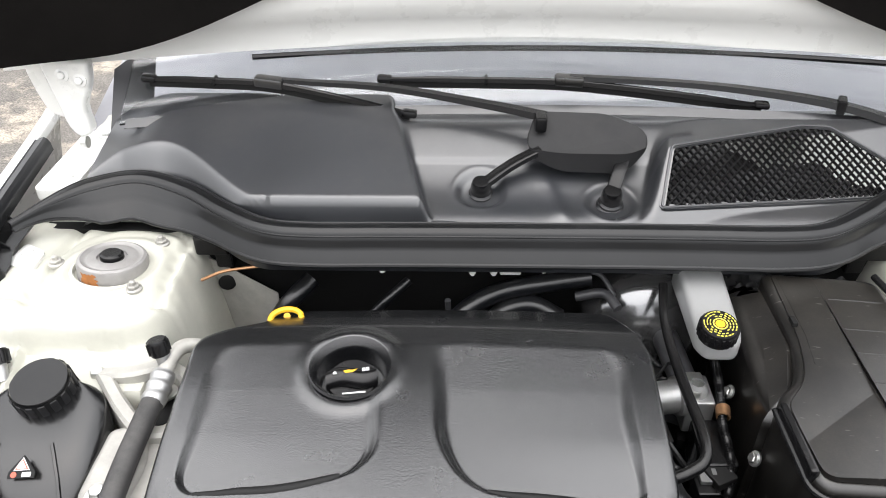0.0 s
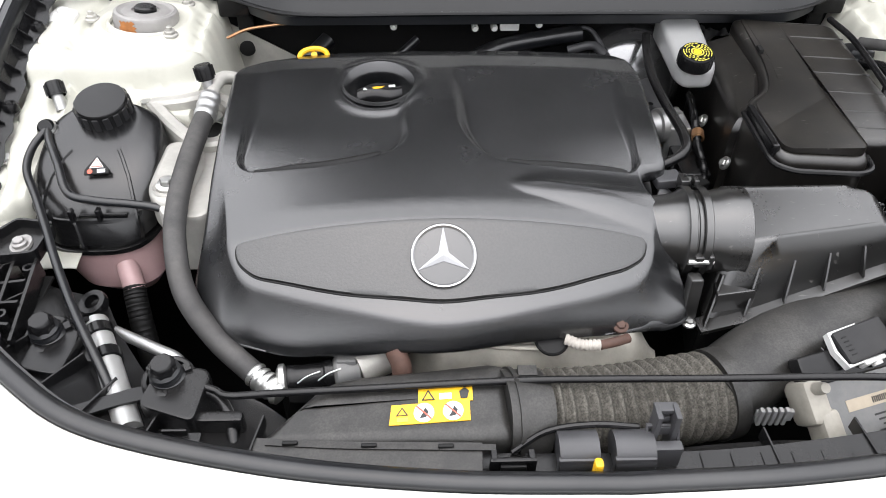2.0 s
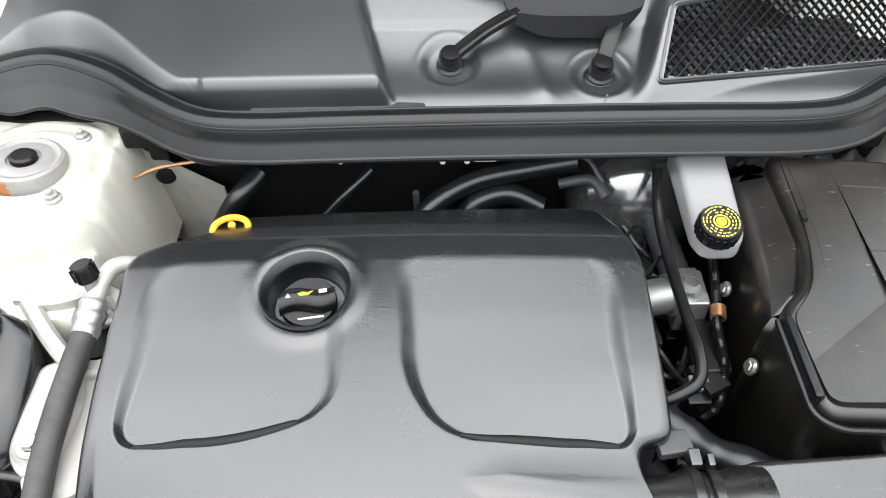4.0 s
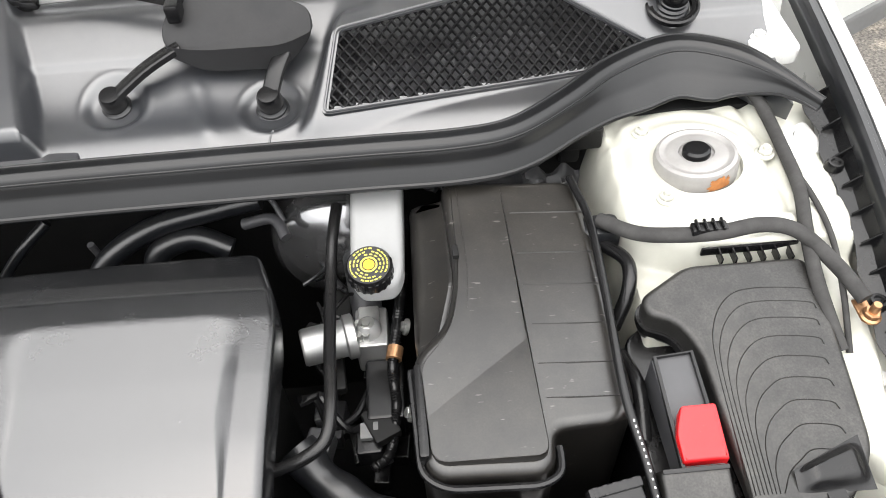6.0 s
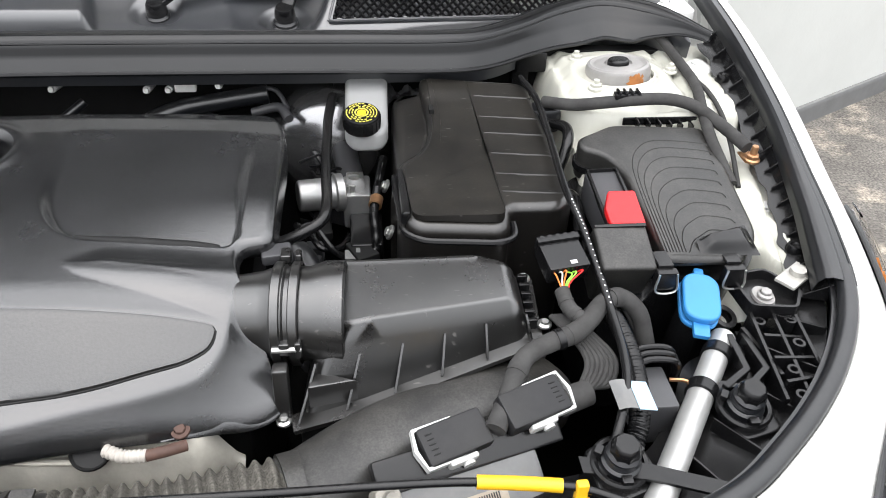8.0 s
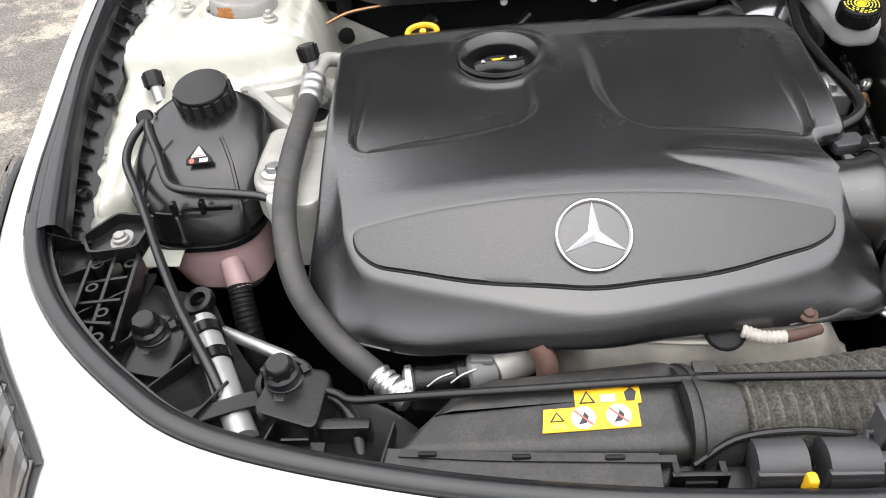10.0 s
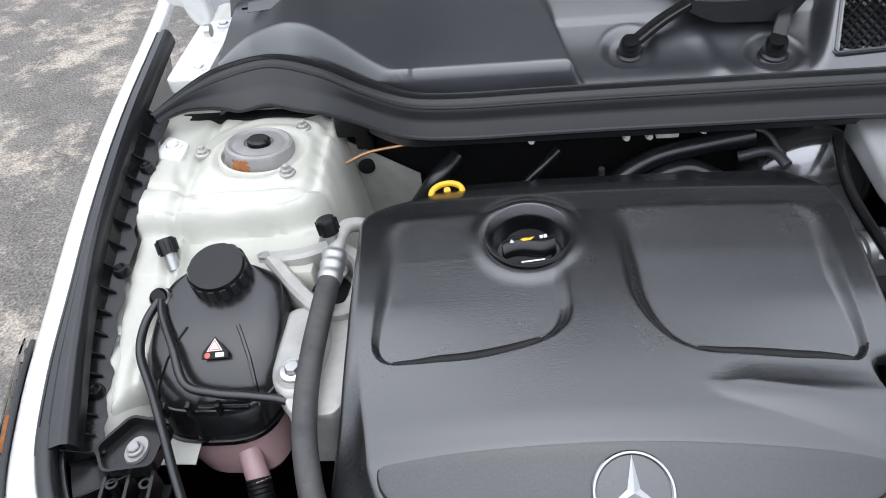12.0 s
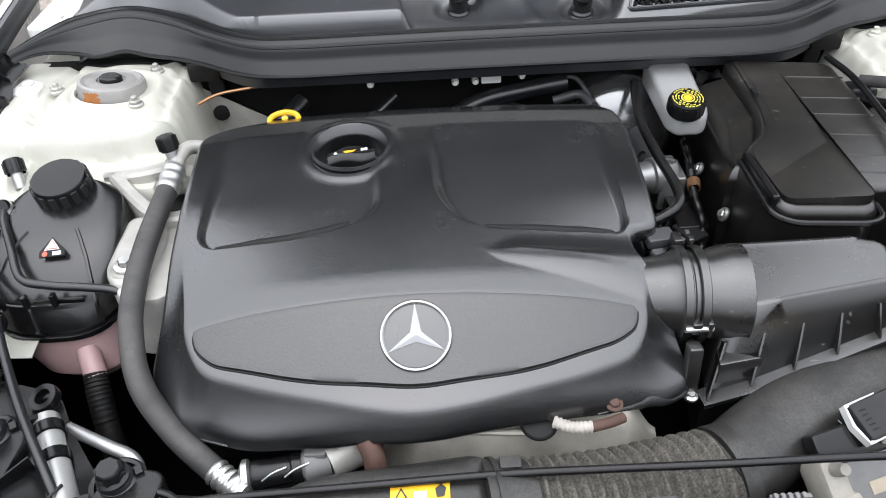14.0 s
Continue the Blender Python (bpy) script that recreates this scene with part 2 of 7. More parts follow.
def thing(name, label, category, at=(0, 0, 0), group="", kind=""):
    ob = new(name)
    ob.empty_display_size = 0.02
    ob.matrix_world = Matrix.Translation(at)
    return tagged(ob, label, category, group, kind)


def join(*parts):
    bm = bmesh.new()
    for p in parts:
        me = bpy.data.meshes.new("tmp")
        p.to_mesh(me)
        p.free()
        bm.from_mesh(me)
        bpy.data.meshes.remove(me)
    return bm


def moved(bm, m):
    bmesh.ops.transform(bm, matrix=m, verts=bm.verts[:])
    return bm


def box(cx, cy, cz, sx, sy, sz, bevel=0.002, m=None, seg=2):
    bm = bmesh.new()
    bmesh.ops.create_cube(bm, size=1, matrix=Matrix.Diagonal((sx, sy, sz, 1)))
    if bevel:
        bmesh.ops.bevel(bm, geom=bm.edges[:], offset=min(bevel, 0.45 * min(sx, sy, sz)), segments=seg, affect="EDGES", profile=0.5)
    moved(bm, Matrix.Translation((cx, cy, cz)) @ (m or Matrix()))
    return bm


def prism(poly, z0, z1, bevel=0.003, seg=2, tilt=None):
    """An upright block on the outline poly, between z0 and z1; tilt(x, y) is added to its top."""
    bm = bmesh.new()
    lo = [bm.verts.new((x, y, z0)) for x, y in poly]
    hi = [bm.verts.new((x, y, z1)) for x, y in poly]
    n = len(poly)
    bm.faces.new(lo)
    top = bm.faces.new(hi)
    for i in range(n):
        bm.faces.new((lo[i], lo[(i + 1) % n], hi[(i + 1) % n], hi[i]))
    bmesh.ops.recalc_face_normals(bm, faces=bm.faces[:])
    if tilt:
        for v in hi:
            v.co.z += tilt(v.co.x, v.co.y)
    if bevel:
        sharp = [e for e in bm.edges if e.calc_face_angle(0) > (0.35 if abs(e.verts[0].co.z - e.verts[1].co.z) < 0.35 * e.calc_length() else 0.9)]
        bmesh.ops.bevel(bm, geom=sharp, offset=bevel, segments=seg, affect="EDGES", profile=0.5)
    return bm


def rounded(poly, r, n=5):
    """The outline poly with its corners rounded by r (one number, or one for each corner)."""
    out = []
    m = len(poly)
    for i, p in enumerate(poly):
        rr = r[i] if isinstance(r, (list, tuple)) else r
        p = Vector(p)
        a = (Vector(poly[i - 1]) - p)
        b = (Vector(poly[(i + 1) % m]) - p)
        d = min(rr, a.length * 0.48, b.length * 0.48)
        if d < 1e-5:
            out.append(tuple(p))
            continue
        p0, p1 = p + a.normalized() * d, p + b.normalized() * d
        for k in range(n + 1):
            f = k / n
            q = p0 * (1 - f) ** 2 + p * 2 * f * (1 - f) + p1 * f * f
            out.append((q.x, q.y))
    return out


def lathe(profile, seg=32, m=None):
    """A turned body from (radius, height) pairs about z."""
    bm = bmesh.new()
    rings = []
    for r, z in profile:
        if r < 1e-6:
            rings.append([bm.verts.new((0, 0, z))])
        else:
            rings.append([bm.verts.new((r * math.cos(2 * math.pi * k / seg), r * math.sin(2 * math.pi * k / seg), z)) for k in range(seg)])
    for a, b in zip(rings, rings[1:]):
        for k in range(seg):
            j = (k + 1) % seg
            if len(a) == 1 and len(b) == 1:
                continue
            if len(a) == 1:
                bm.faces.new((a[0], b[j], b[k]))
            elif len(b) == 1:
                bm.faces.new((a[k], a[j], b[0]))
            else:
                bm.faces.new((a[k], a[j], b[j], b[k]))
    if m is not None:
        moved(bm, m)
    return bm


def along(p, direction):
    """A pose at p whose z axis points along direction."""
    return Matrix.Translation(p) @ Vector(direction).to_track_quat("Z", "Y").to_matrix().to_4x4()


def sweep(path, section, closed=True, up=(0, 0, 1), scale=None, caps=True):
    """section: (side, up) pairs carried along the path; scale: one factor for each path point."""
    bm = bmesh.new()
    path = [Vector(p) for p in path]
    up = Vector(up)
    rings = []
    for i, p in enumerate(path):
        t = (path[min(i + 1, len(path) - 1)] - path[max(i - 1, 0)]).normalized()
        side = t.cross(up)
        if side.length < 0.05:
            side = t.cross(Vector((0, 1, 0)))
        side.normalize()
        nor = side.cross(t).normalized()
        f = scale[i] if scale else 1
        rings.append([bm.verts.new(p + side * (a * f) + nor * (b * f)) for a, b in section])
    n = len(section)
    for a, b in zip(rings, rings[1:]):
        for k in range(n if closed else n - 1):
            j = (k + 1) % n
            bm.faces.new((a[k], a[j], b[j], b[k]))
    if closed and caps:
        bm.faces.new(rings[0])
        bm.faces.new(rings[-1])
    return bm


def circle(r, n=12, ry=None):
    return [(r * math.cos(2 * math.pi * k / n), (ry or r) * math.sin(2 * math.pi * k / n)) for k in range(n)]


def tube(pts, r, n=40, seg=12, scale=None, smooth=True):
    path = catmull(pts, n) if smooth else [Vector(p) for p in pts]
    sc = [scale(i / (len(path) - 1)) for i in range(len(path))] if scale else None
    # carry the section without twisting
    bm = bmesh.new()
    ref = Vector((0.13, 0.21, 1)).normalized()
    rings = []
    for i, p in enumerate(path):
        t = (path[min(i + 1, len(path) - 1)] - path[max(i - 1, 0)]).normalized()
        ref = (ref - t * ref.dot(t))
        if ref.length < 1e-4:
            ref = t.orthogonal()
        ref.normalize()
        s = t.cross(ref)
        f = r * (sc[i] if sc else 1)
        rings.append([bm.verts.new(p + (ref * math.cos(2 * math.pi * k / seg) + s * math.sin(2 * math.pi * k / seg)) * f) for k in range(seg)])
    for a, b in zip(rings, rings[1:]):
        for k in range(seg):
            j = (k + 1) % seg
            bm.faces.new((a[k], a[j], b[j], b[k]))
    bm.faces.new(rings[0])
    bm.faces.new(rings[-1])
    return bm


def corrugated(pts, r, pitch, depth, n=200, seg=14):
    length = sum((Vector(a) - Vector(b)).length for a, b in zip(catmull(pts, 60), catmull(pts, 60)[1:]))
    return tube(pts, r, n, seg, scale=lambda f: 1 - depth * (0.5 + 0.5 * math.cos(2 * math.pi * f * length / pitch)))


def sheet(fn, nu, nv, thick=0.0):
    """A surface from fn(u, v), u and v from 0 to 1."""
    bm = bmesh.new()
    g = [[bm.verts.new(fn(i / (nu - 1), j / (nv - 1))) for j in range(nv)] for i in range(nu)]
    for i in range(nu - 1):
        for j in range(nv - 1):
            bm.faces.new((g[i][j], g[i + 1][j], g[i + 1][j + 1], g[i][j + 1]))
    if thick:
        bmesh.ops.recalc_face_normals(bm, faces=bm.faces[:])
        bmesh.ops.solidify(bm, geom=bm.faces[:], thickness=thick)
    return bm


def hexbolt(r, h, flange=0.0, stud=0.0):
    bm = lathe([(0, 0), (r, 0), (r, h * 0.85), (r * 0.85, h), (0, h)], 6)
    if flange:
        bm = join(bm, lathe([(0, -0.001), (flange, -0.001), (flange, 0.0015), (r, 0.003)], 20))
    if stud:
        bm = join(bm, lathe([(r * 0.5, h), (r * 0.5, h + stud * 0.85), (r * 0.35, h + stud), (0, h + stud)], 10))
    return bm


def signed(poly, x, y):
    """Distance to the outline poly, positive inside."""
    best, inside = 9.0, False
    n = len(poly)
    for i in range(n):
        x0, y0 = poly[i]
        x1, y1 = poly[(i + 1) % n]
        dx, dy = x1 - x0, y1 - y0
        f = max(0, min(1, ((x - x0) * dx + (y - y0) * dy) / (dx * dx + dy * dy + 1e-12)))
        d = math.hypot(x - x0 - f * dx, y - y0 - f * dy)
        best = min(best, d)
        if (y0 > y) != (y1 > y) and x < (x1 - x0) * (y - y0) / (y1 - y0) + x0:
            inside = not inside
    return best if inside else -best


# ---- ground and far surroundings ----
def ground_height(u, v):
    x, y = (u - 0.5), (v - 0.5)
    x, y = x * abs(x) * 1600, y * abs(y) * 1600
    near = 1 - sstep(3, 8, math.hypot(x, y))
    return (x, y, near * 0.006 * noise.noise((x * 5, y * 5, 0)))


ground = part("ground", sheet(ground_height, 141, 141), M_ASPHALT)
tagged(ground, "worn brown-grey asphalt yard with dusty patches", "ground", kind="structure")

# pale rendered wall beyond the fender
yard_wall = thing("yard_wall", "pale grey rendered boundary wall with a shadow strip at its foot", "wall", (2.6, 1.95, 0.0))
WALL_M = Matrix.Translation((2.9, 2.08, 0)) @ Matrix.Rotation(radians(29), 4, "Z")
part("render_coat", moved(box(0, 0.13, 0.62, 5.0, 0.24, 1.2, 0.02), WALL_M), M_RENDER, yard_wall)
# the shadow along the wall's base, built as a darker grey strip
part("foot", moved(box(0, 0.125, 0.03, 5.02, 0.26, 0.11, 0.02), WALL_M), M_LGREY, yard_wall, "grey strip for the shadow along the wall's foot")

# ---- the body round the engine bay ----
# outline between rubber and paint, for the half with positive x: from the hinge round to the nose
RIM = [(0.745, 0.46, 0.985), (0.727, 0.27, 0.965), (0.715, 0.05, 0.942), (0.705, -0.10, 0.917), (0.696, -0.22, 0.888), (0.686, -0.32, 0.866),
       (0.662, -0.41, 0.852), (0.611, -0.488, 0.840), (0.536, -0.557, 0.829), (0.452, -0.607, 0.821), (0.30, -0.643, 0.815), (0.15, -0.660, 0.812), (0.0, -0.665, 0.811)]
RIMPATH = catmull(RIM, 111)


def rim(f):
    u = max(0, min(1, f)) * 110
    i = min(int(u), 109)
    return RIMPATH[i].lerp(RIMPATH[i + 1], u - i)


def rim_out(f):
    t = rim(f + 0.01) - rim(f - 0.01)
    o = Vector((-t.y, t.x, 0))
    return o.normalized()


SIDE = [(0.000, -0.012), (0.001, -0.002), (0.004, 0.001), (0.011, 0.002), (0.020, -0.002), (0.033, -0.016), (0.050, -0.046), (0.070, -0.10),
        (0.088, -0.18), (0.105, -0.30), (0.110, -0.45), (0.105, -0.58)]
NOSE = [(0.000, -0.012), (0.001, -0.002), (0.006, 0.001), (0.02, 0.000), (0.04, -0.008), (0.07, -0.03), (0.10, -0.07), (0.13, -0.14),
        (0.15, -0.22), (0.16, -0.32), (0.165, -0.45), (0.15, -0.58)]


def skin(f0, f1, g0, g1, side, lift=0.0):
    prof_s, prof_n = catmull([(a, b, 0) for a, b in SIDE], 45), catmull([(a, b, 0) for a, b in NOSE], 45)

    def fn(u, v):
        f = f0 + (f1 - f0) * u
        g = (g0 + (g1 - g0) * v) * 44
        i = min(int(g), 43)
        k = sstep(0.45, 0.72, f)
        q = prof_s[i].lerp(prof_s[i + 1], g - i).lerp(prof_n[i].lerp(prof_n[i + 1], g - i), k)
        p = rim(f) + rim_out(f) * (q.x + lift) + Vector((0, 0, q.y + lift))
        return (p.x * side, p.y, p.z)
    return fn


car = thing("car_body", "white painted car body with its bonnet raised", "car body", (0, 0, 0.3))
for s, word in ((1, "right"), (-1, "left")):
    part("fender", sheet(skin(0.0, 0.699, 0, 1, s), 72, 46, 0.002), M_PAINT, car, "glossy white front fender")

    def lampface(lift, g1=0.80):
        return lambda u, v: skin(0.0, 1.0, 0.0, 1.0, s, lift)(0.355 + 0.31 * u, 0.452 - 0.06 * u + 0.06 * abs(2 * u - 1) ** 4 + (g1 - 0.475) * v * min(1, 0.35 + 3 * u))
    lamp = part("headlight", sheet(lampface(0.0095), 50, 20, 0.002), M_CLEAR, car, "clear plastic headlight lens")
    lamp.visible_shadow = False
    part("housing", sheet(lampface(0.0015), 50, 20), M_GREY, lamp, "grey headlight housing")
    part("lamp_gasket", sweep([Vector(lampface(0.003)(k / 40, 0.0)) for k in range(41)], circle(0.003, 8)), M_RUB, lamp, "thin black gasket")
    for k in range(18):
        part("reflector_rib", sweep([Vector(lampface(0.004)((k + 0.5) / 18 + 0.02 * j / 6, 0.05 + 0.13 * j)) for j in range(7)], [(-0.0035, -0.001), (0.0035, -0.001), (0.0, 0.004)]), M_AMBER if k in (4, 5) else M_CHROME, lamp, "amber reflector rib" if k in (4, 5) else "chrome reflector rib")
def bumper_fn(u, v):
    if u < 0.5:
        return skin(0.699, 1.0, 0, 1, 1)(u * 2, v)
    return skin(0.699, 1.0, 0, 1, -1)((1 - u) * 2, v)
part("bumper", sheet(bumper_fn, 101, 46, 0.002), M_PAINT, car, "glossy white front bumper skin")

# black rubber weather strip along the rim, and the ribbed rail inside it
for s in (1, -1):
    sec = [(0.0, -0.012), (0.000, 0.003), (0.10, 0.0045), (0.28, 0.005), (0.36, 0.0075), (0.62, 0.0085), (0.80, 0.006), (0.93, 0.000), (1.0, -0.012)]

    def strip_pt(u, v):
        k = min(int(v * 8), 7)
        a, b = Vector(sec[k]).lerp(Vector(sec[k + 1]), v * 8 - k)
        f = 0.1 + 0.385 * u
        w = 0.022 + 0.016 * sstep(0.45, 0.95, u)
        p = rim(f) - rim_out(f) * (a * w) + Vector((0, 0, b))
        return (p.x * s, p.y, p.z)
    strip = thing("side_weatherstrip", "black rubber weather strip along the white fender edge", "weather strip", (0.68 * s, -0.13, 0.9), "side weather strips")
    part("rubber_profile", sheet(strip_pt, 70, 33, 0.001), M_RUB, strip)
    part("outer_bead", sweep([Vector(strip_pt(k / 60, 0.16)) for k in range(61)], circle(0.0016, 8)), M_RUB, strip)
sec = [(0.0095 * math.cos(a * math.pi / 8), 0.0075 * math.sin(a * math.pi / 8)) for a in range(16)]
path = [rim(0.46 + 0.54 * k / 70) for k in range(71)]
path = [Vector((p.x, p.y, p.z)) + Vector((-rim_out(0.46 + 0.54 * k / 70).x, -rim_out(0.46 + 0.54 * k / 70).y, -0.002)) * 0.0085 for k, p in enumerate(path)]
full = path + [Vector((-p.x, p.y, p.z)) for p in path[-2::-1]]
strip = thing("front_weatherstrip", "rounded black rubber seal along the front of the engine bay", "weather strip", (0, -0.65, 0.8))
part("bulb", sweep(full, sec), M_RUB, strip)
part("flange", sweep([p + Vector((0, 0, -0.007)) for p in full], [(-0.013, -0.004), (0.013, -0.004), (0.013, 0.001), (-0.013, 0.001)]), M_RUB, strip)

for s in (1, -1):
    rail = thing("fender_rail", "black ribbed plastic rail with slots along the inner fender", "plastic rail", (0.66 * s, -0.1, 0.88), "fender rails")

    def flange_pt(u, v):
        f = 0.16 + 0.32 * u
        w = 0.021 + 0.004 * abs(math.cos(u * math.pi * 8)) ** 1.5 + 0.006 * sstep(0.55, 0.8, u) + 0.004 * noise.noise((u * 24, s, 0))
        p = rim(f) - rim_out(f) * (0.020 + w * v) + Vector((0, 0, -0.010 - 0.014 * sstep(0, 0.25, v) - 0.004 * v))
        return (p.x * s, p.y, p.z)
    part("flange", sheet(flange_pt, 130, 8, 0.0015), M_PLAST, rail)
    for k in range(17):
        u = k / 16
        f = 0.16 + 0.32 * u
        o = rim_out(f)
        p = rim(f) - o * 0.020
        w = 0.017 + 0.006 * sstep(0.55, 0.8, u)
        turn = Matrix.Translation((p.x * s, p.y, p.z)) @ Matrix.Rotation(math.atan2(-o.y, -o.x * s), 4, "Z")
        fin = prism([(-0.002, -0.004), (w, -0.0225), (w * 0.9, -0.026), (-0.002, -0.026)], -0.0009, 0.0009, 0.0003, 1)
        part("fin", moved(fin, turn @ Matrix.Rotation(math.pi / 2, 4, "X")), M_PLAST, rail)
    for f in (0.205, 0.30, 0.415):
        p = rim(f) - rim_out(f) * 0.037
        part("clip", lathe([(0, 0.004), (0.004, 0.004), (0.005, 0.006), (0.0075, 0.006), (0.009, 0.002), (0.0095, -0.004)], 20, Matrix.Translation((p.x * s, p.y, p.z - 0.025))), M_PLAST, rail, "round push clip")

# inner wing sheet metal with the strut tower
TOWER = rounded([(0.436, -0.105), (0.448, 0.22), (0.72, 0.22), (0.72, -0.125)], [0.07, 0.03, 0.03, 0.01], 8)


def wing(x, y):
    d = signed(TOWER, x, y)
    top = 0.902 - 0.03 * y - 0.02 * sstep(0.10, 0.14, y) + 0.0015 * noise.noise((x * 20, y * 20, 3))
    low = 0.50
    tower = low + (top - low) * sstep(-0.055, 0.02, d)
    gut = 0.008 * math.exp(-((d - 0.022) / 0.008) ** 2)
    ledge = low + (0.860 - low) * sstep(-0.215, -0.17, y) * sstep(0.425, 0.452, x) * (y < 0.02)
    floor_z = 0.884 + 0.185 * min(0, y + 0.05)
    inner = 0.598 + 0.03 * sstep(-0.2, -0.4, y) + 0.006 * math.sin(y * 50)
    strip = low + (floor_z - low) * sstep(inner - 0.03, inner + 0.012, x) * sstep(-0.41, -0.35, y)
    z = 0.007 * math.log(math.exp((tower - gut - 0.8) / 0.007) + math.exp((strip - 0.8) / 0.007) + math.exp((ledge - 0.8) / 0.007)) + 0.8
    r = math.hypot(x - 0.537, y)
    z += 0.005 * math.exp(-((r - 0.060) / 0.008) ** 2) * (d > 0)
    z -= 0.004 * math.exp(-((r - 0.098) / 0.007) ** 2) * (d > 0.01)
    z += 0.005 * noise.noise((x * 60, y * 60, 1)) * sstep(0.480, 0.455, x) * (d > -0.02)
    z -= 0.0035 * math.exp(-((y + 0.072 - 0.3 * (x - 0.55) ** 2 * 4) / 0.004) ** 2) * (d > 0.0)
    z += 0.0015 * noise.noise((x * 24, y * 24, 9)) * (d > 0)
    z -= 0.007 * math.exp(-((x - 0.617 - 0.004 * math.sin(y * 40)) / 0.007) ** 2) * sstep(0.78, 0.84, z)
    z += 0.0012 * noise.noise((x * 30, y * 14, 7)) * sstep(0.6, 0.63, x)
    edge = 0.660 + 0.07 * (y + 0.1) + 0.12 * min(0, y + 0.22)
    z -= 0.035 * sstep(edge, edge + 0.014, x) * (1 - sstep(0.02, 0.06, y))
    return z


for s in (1, -1):
    bm = sheet(lambda u, v: ((0.40 + 0.285 * u) * s, -0.46 + 0.635 * v, max(0.74, wing(0.40 + 0.285 * u, -0.46 + 0.635 * v))), 120, 220)
    bmesh.ops.delete(bm, geom=[f for f in bm.faces if f.calc_center_median().z < 0.7405], context="FACES")
    w = part("inner_wing", bm, M_BODY)
    tagged(w, "white painted inner wing panel with raised strut tower", "body panel", kind="structure", group="inner wings")

for s in (1, -1):
    def shelf(u, v):
        x, y = 0.555 + 0.112 * u, -0.355 + 0.215 * v
        z = 0.788 + 0.058 * sstep(0.592, 0.648, x) + 0.10 * (y + 0.25) + 0.004 * math.sin(y * 60) * sstep(0.60, 0.64, x) + 0.003 * noise.noise((x * 25, y * 25, s))
        return (x * s, y, z)
    shelf_panel = part("lower_wing", sheet(shelf, 30, 50, 0.0015), M_BODY)
    tagged(shelf_panel, "pale green-white lower wing panel beside the headlamp", "body panel", kind="structure", group="lower wing panels")

# walls and floor that close the bay; their black holds its deep shade
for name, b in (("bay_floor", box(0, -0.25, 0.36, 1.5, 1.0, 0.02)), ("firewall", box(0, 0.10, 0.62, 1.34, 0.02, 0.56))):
    tagged(part(name, b, M_FLOORPAN), "panel deep in the engine bay, black with its shade in the colour", "panel", kind="structure")


# added side panels, black for the dark gap under the wings
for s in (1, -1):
    tagged(part("wheel_arch", box(0.695 * s, -0.17, 0.57, 0.012, 0.86, 0.46), M_FLOORPAN), "added inner wheel arch panel, coloured black for the shade", "panel", kind="structure")


# ---- scuttle (cowl) ----
def grille_plane(x, y):
    return 0.903 - 0.15 * x + 0.78 * y


GRILLE = [(0.156, 0.080), (0.176, 0.151), (0.36, 0.197), (0.40, 0.200), (0.525, 0.150), (0.525, 0.136)]


def seal_y(x):
    a = abs(x)
    return 0.022 + 0.115 * sstep(0.34, 0.52, a) - 0.09 * sstep(0.57, 0.68, a)


def cowl_z(x, y):
    base = 0.913 + 0.022 * sstep(0.02, 0.09, y) + 0.062 * sstep(0.10, 0.28, y) + 0.003 * sstep(0.176, 0.180, y)
    for nx, ny in ((-0.075, 0.131), (0.097, 0.109)):
        r = math.hypot(x - nx, y - ny)
        base -= 0.007 * (1 - sstep(0.024, 0.036, r))
        base += 0.001 * math.exp(-((r - 0.038) / 0.003) ** 2)
    base += 0.004 * math.exp(-((x - 0.025 + 0.25 * (y - 0.1)) / 0.012) ** 2) * sstep(0.05, 0.08, y) * (1 - sstep(0.14, 0.17, y))
    edge = -0.150 - 0.26 * (y - 0.066)
    ml = sstep(edge + 0.014, edge - 0.004, x)
    front = sstep(0.061, 0.074, y)
    left = 0.921 + (0.962 - 0.921 + 0.23 * max(0, y - 0.066)) * front
    left -= 0.03 * sstep(-0.52, -0.64, x) + 0.045 * sstep(-0.30, -0.38, x) * sstep(0.045, 0.0, y - seal_y(x))
    z = base + (max(left, 0.9) - base) * ml
    mr = sstep(0.126, 0.152, x - 0.3 * (y - 0.08)) * (1 - 0.75 * sstep(0.18, 0.215, y) * sstep(0.24, 0.17, x)) * sstep(0.05, 0.075, y + 0.2 * (x > 0.4) * (x - 0.4))
    right = min(grille_plane(x, y), 0.990 + 0.12 * (y - 0.16)) + 0.004
    right = right + (0.938 - right) * sstep(0.535, 0.57, x) * 0.4
    z = z + (max(right, base) - z) * mr
    k = sstep(0.225, 0.262, y)
    return z + (0.983 + 0.12 * (y - 0.25) - z) * k * (1 - ml) if x > -0.2 else z


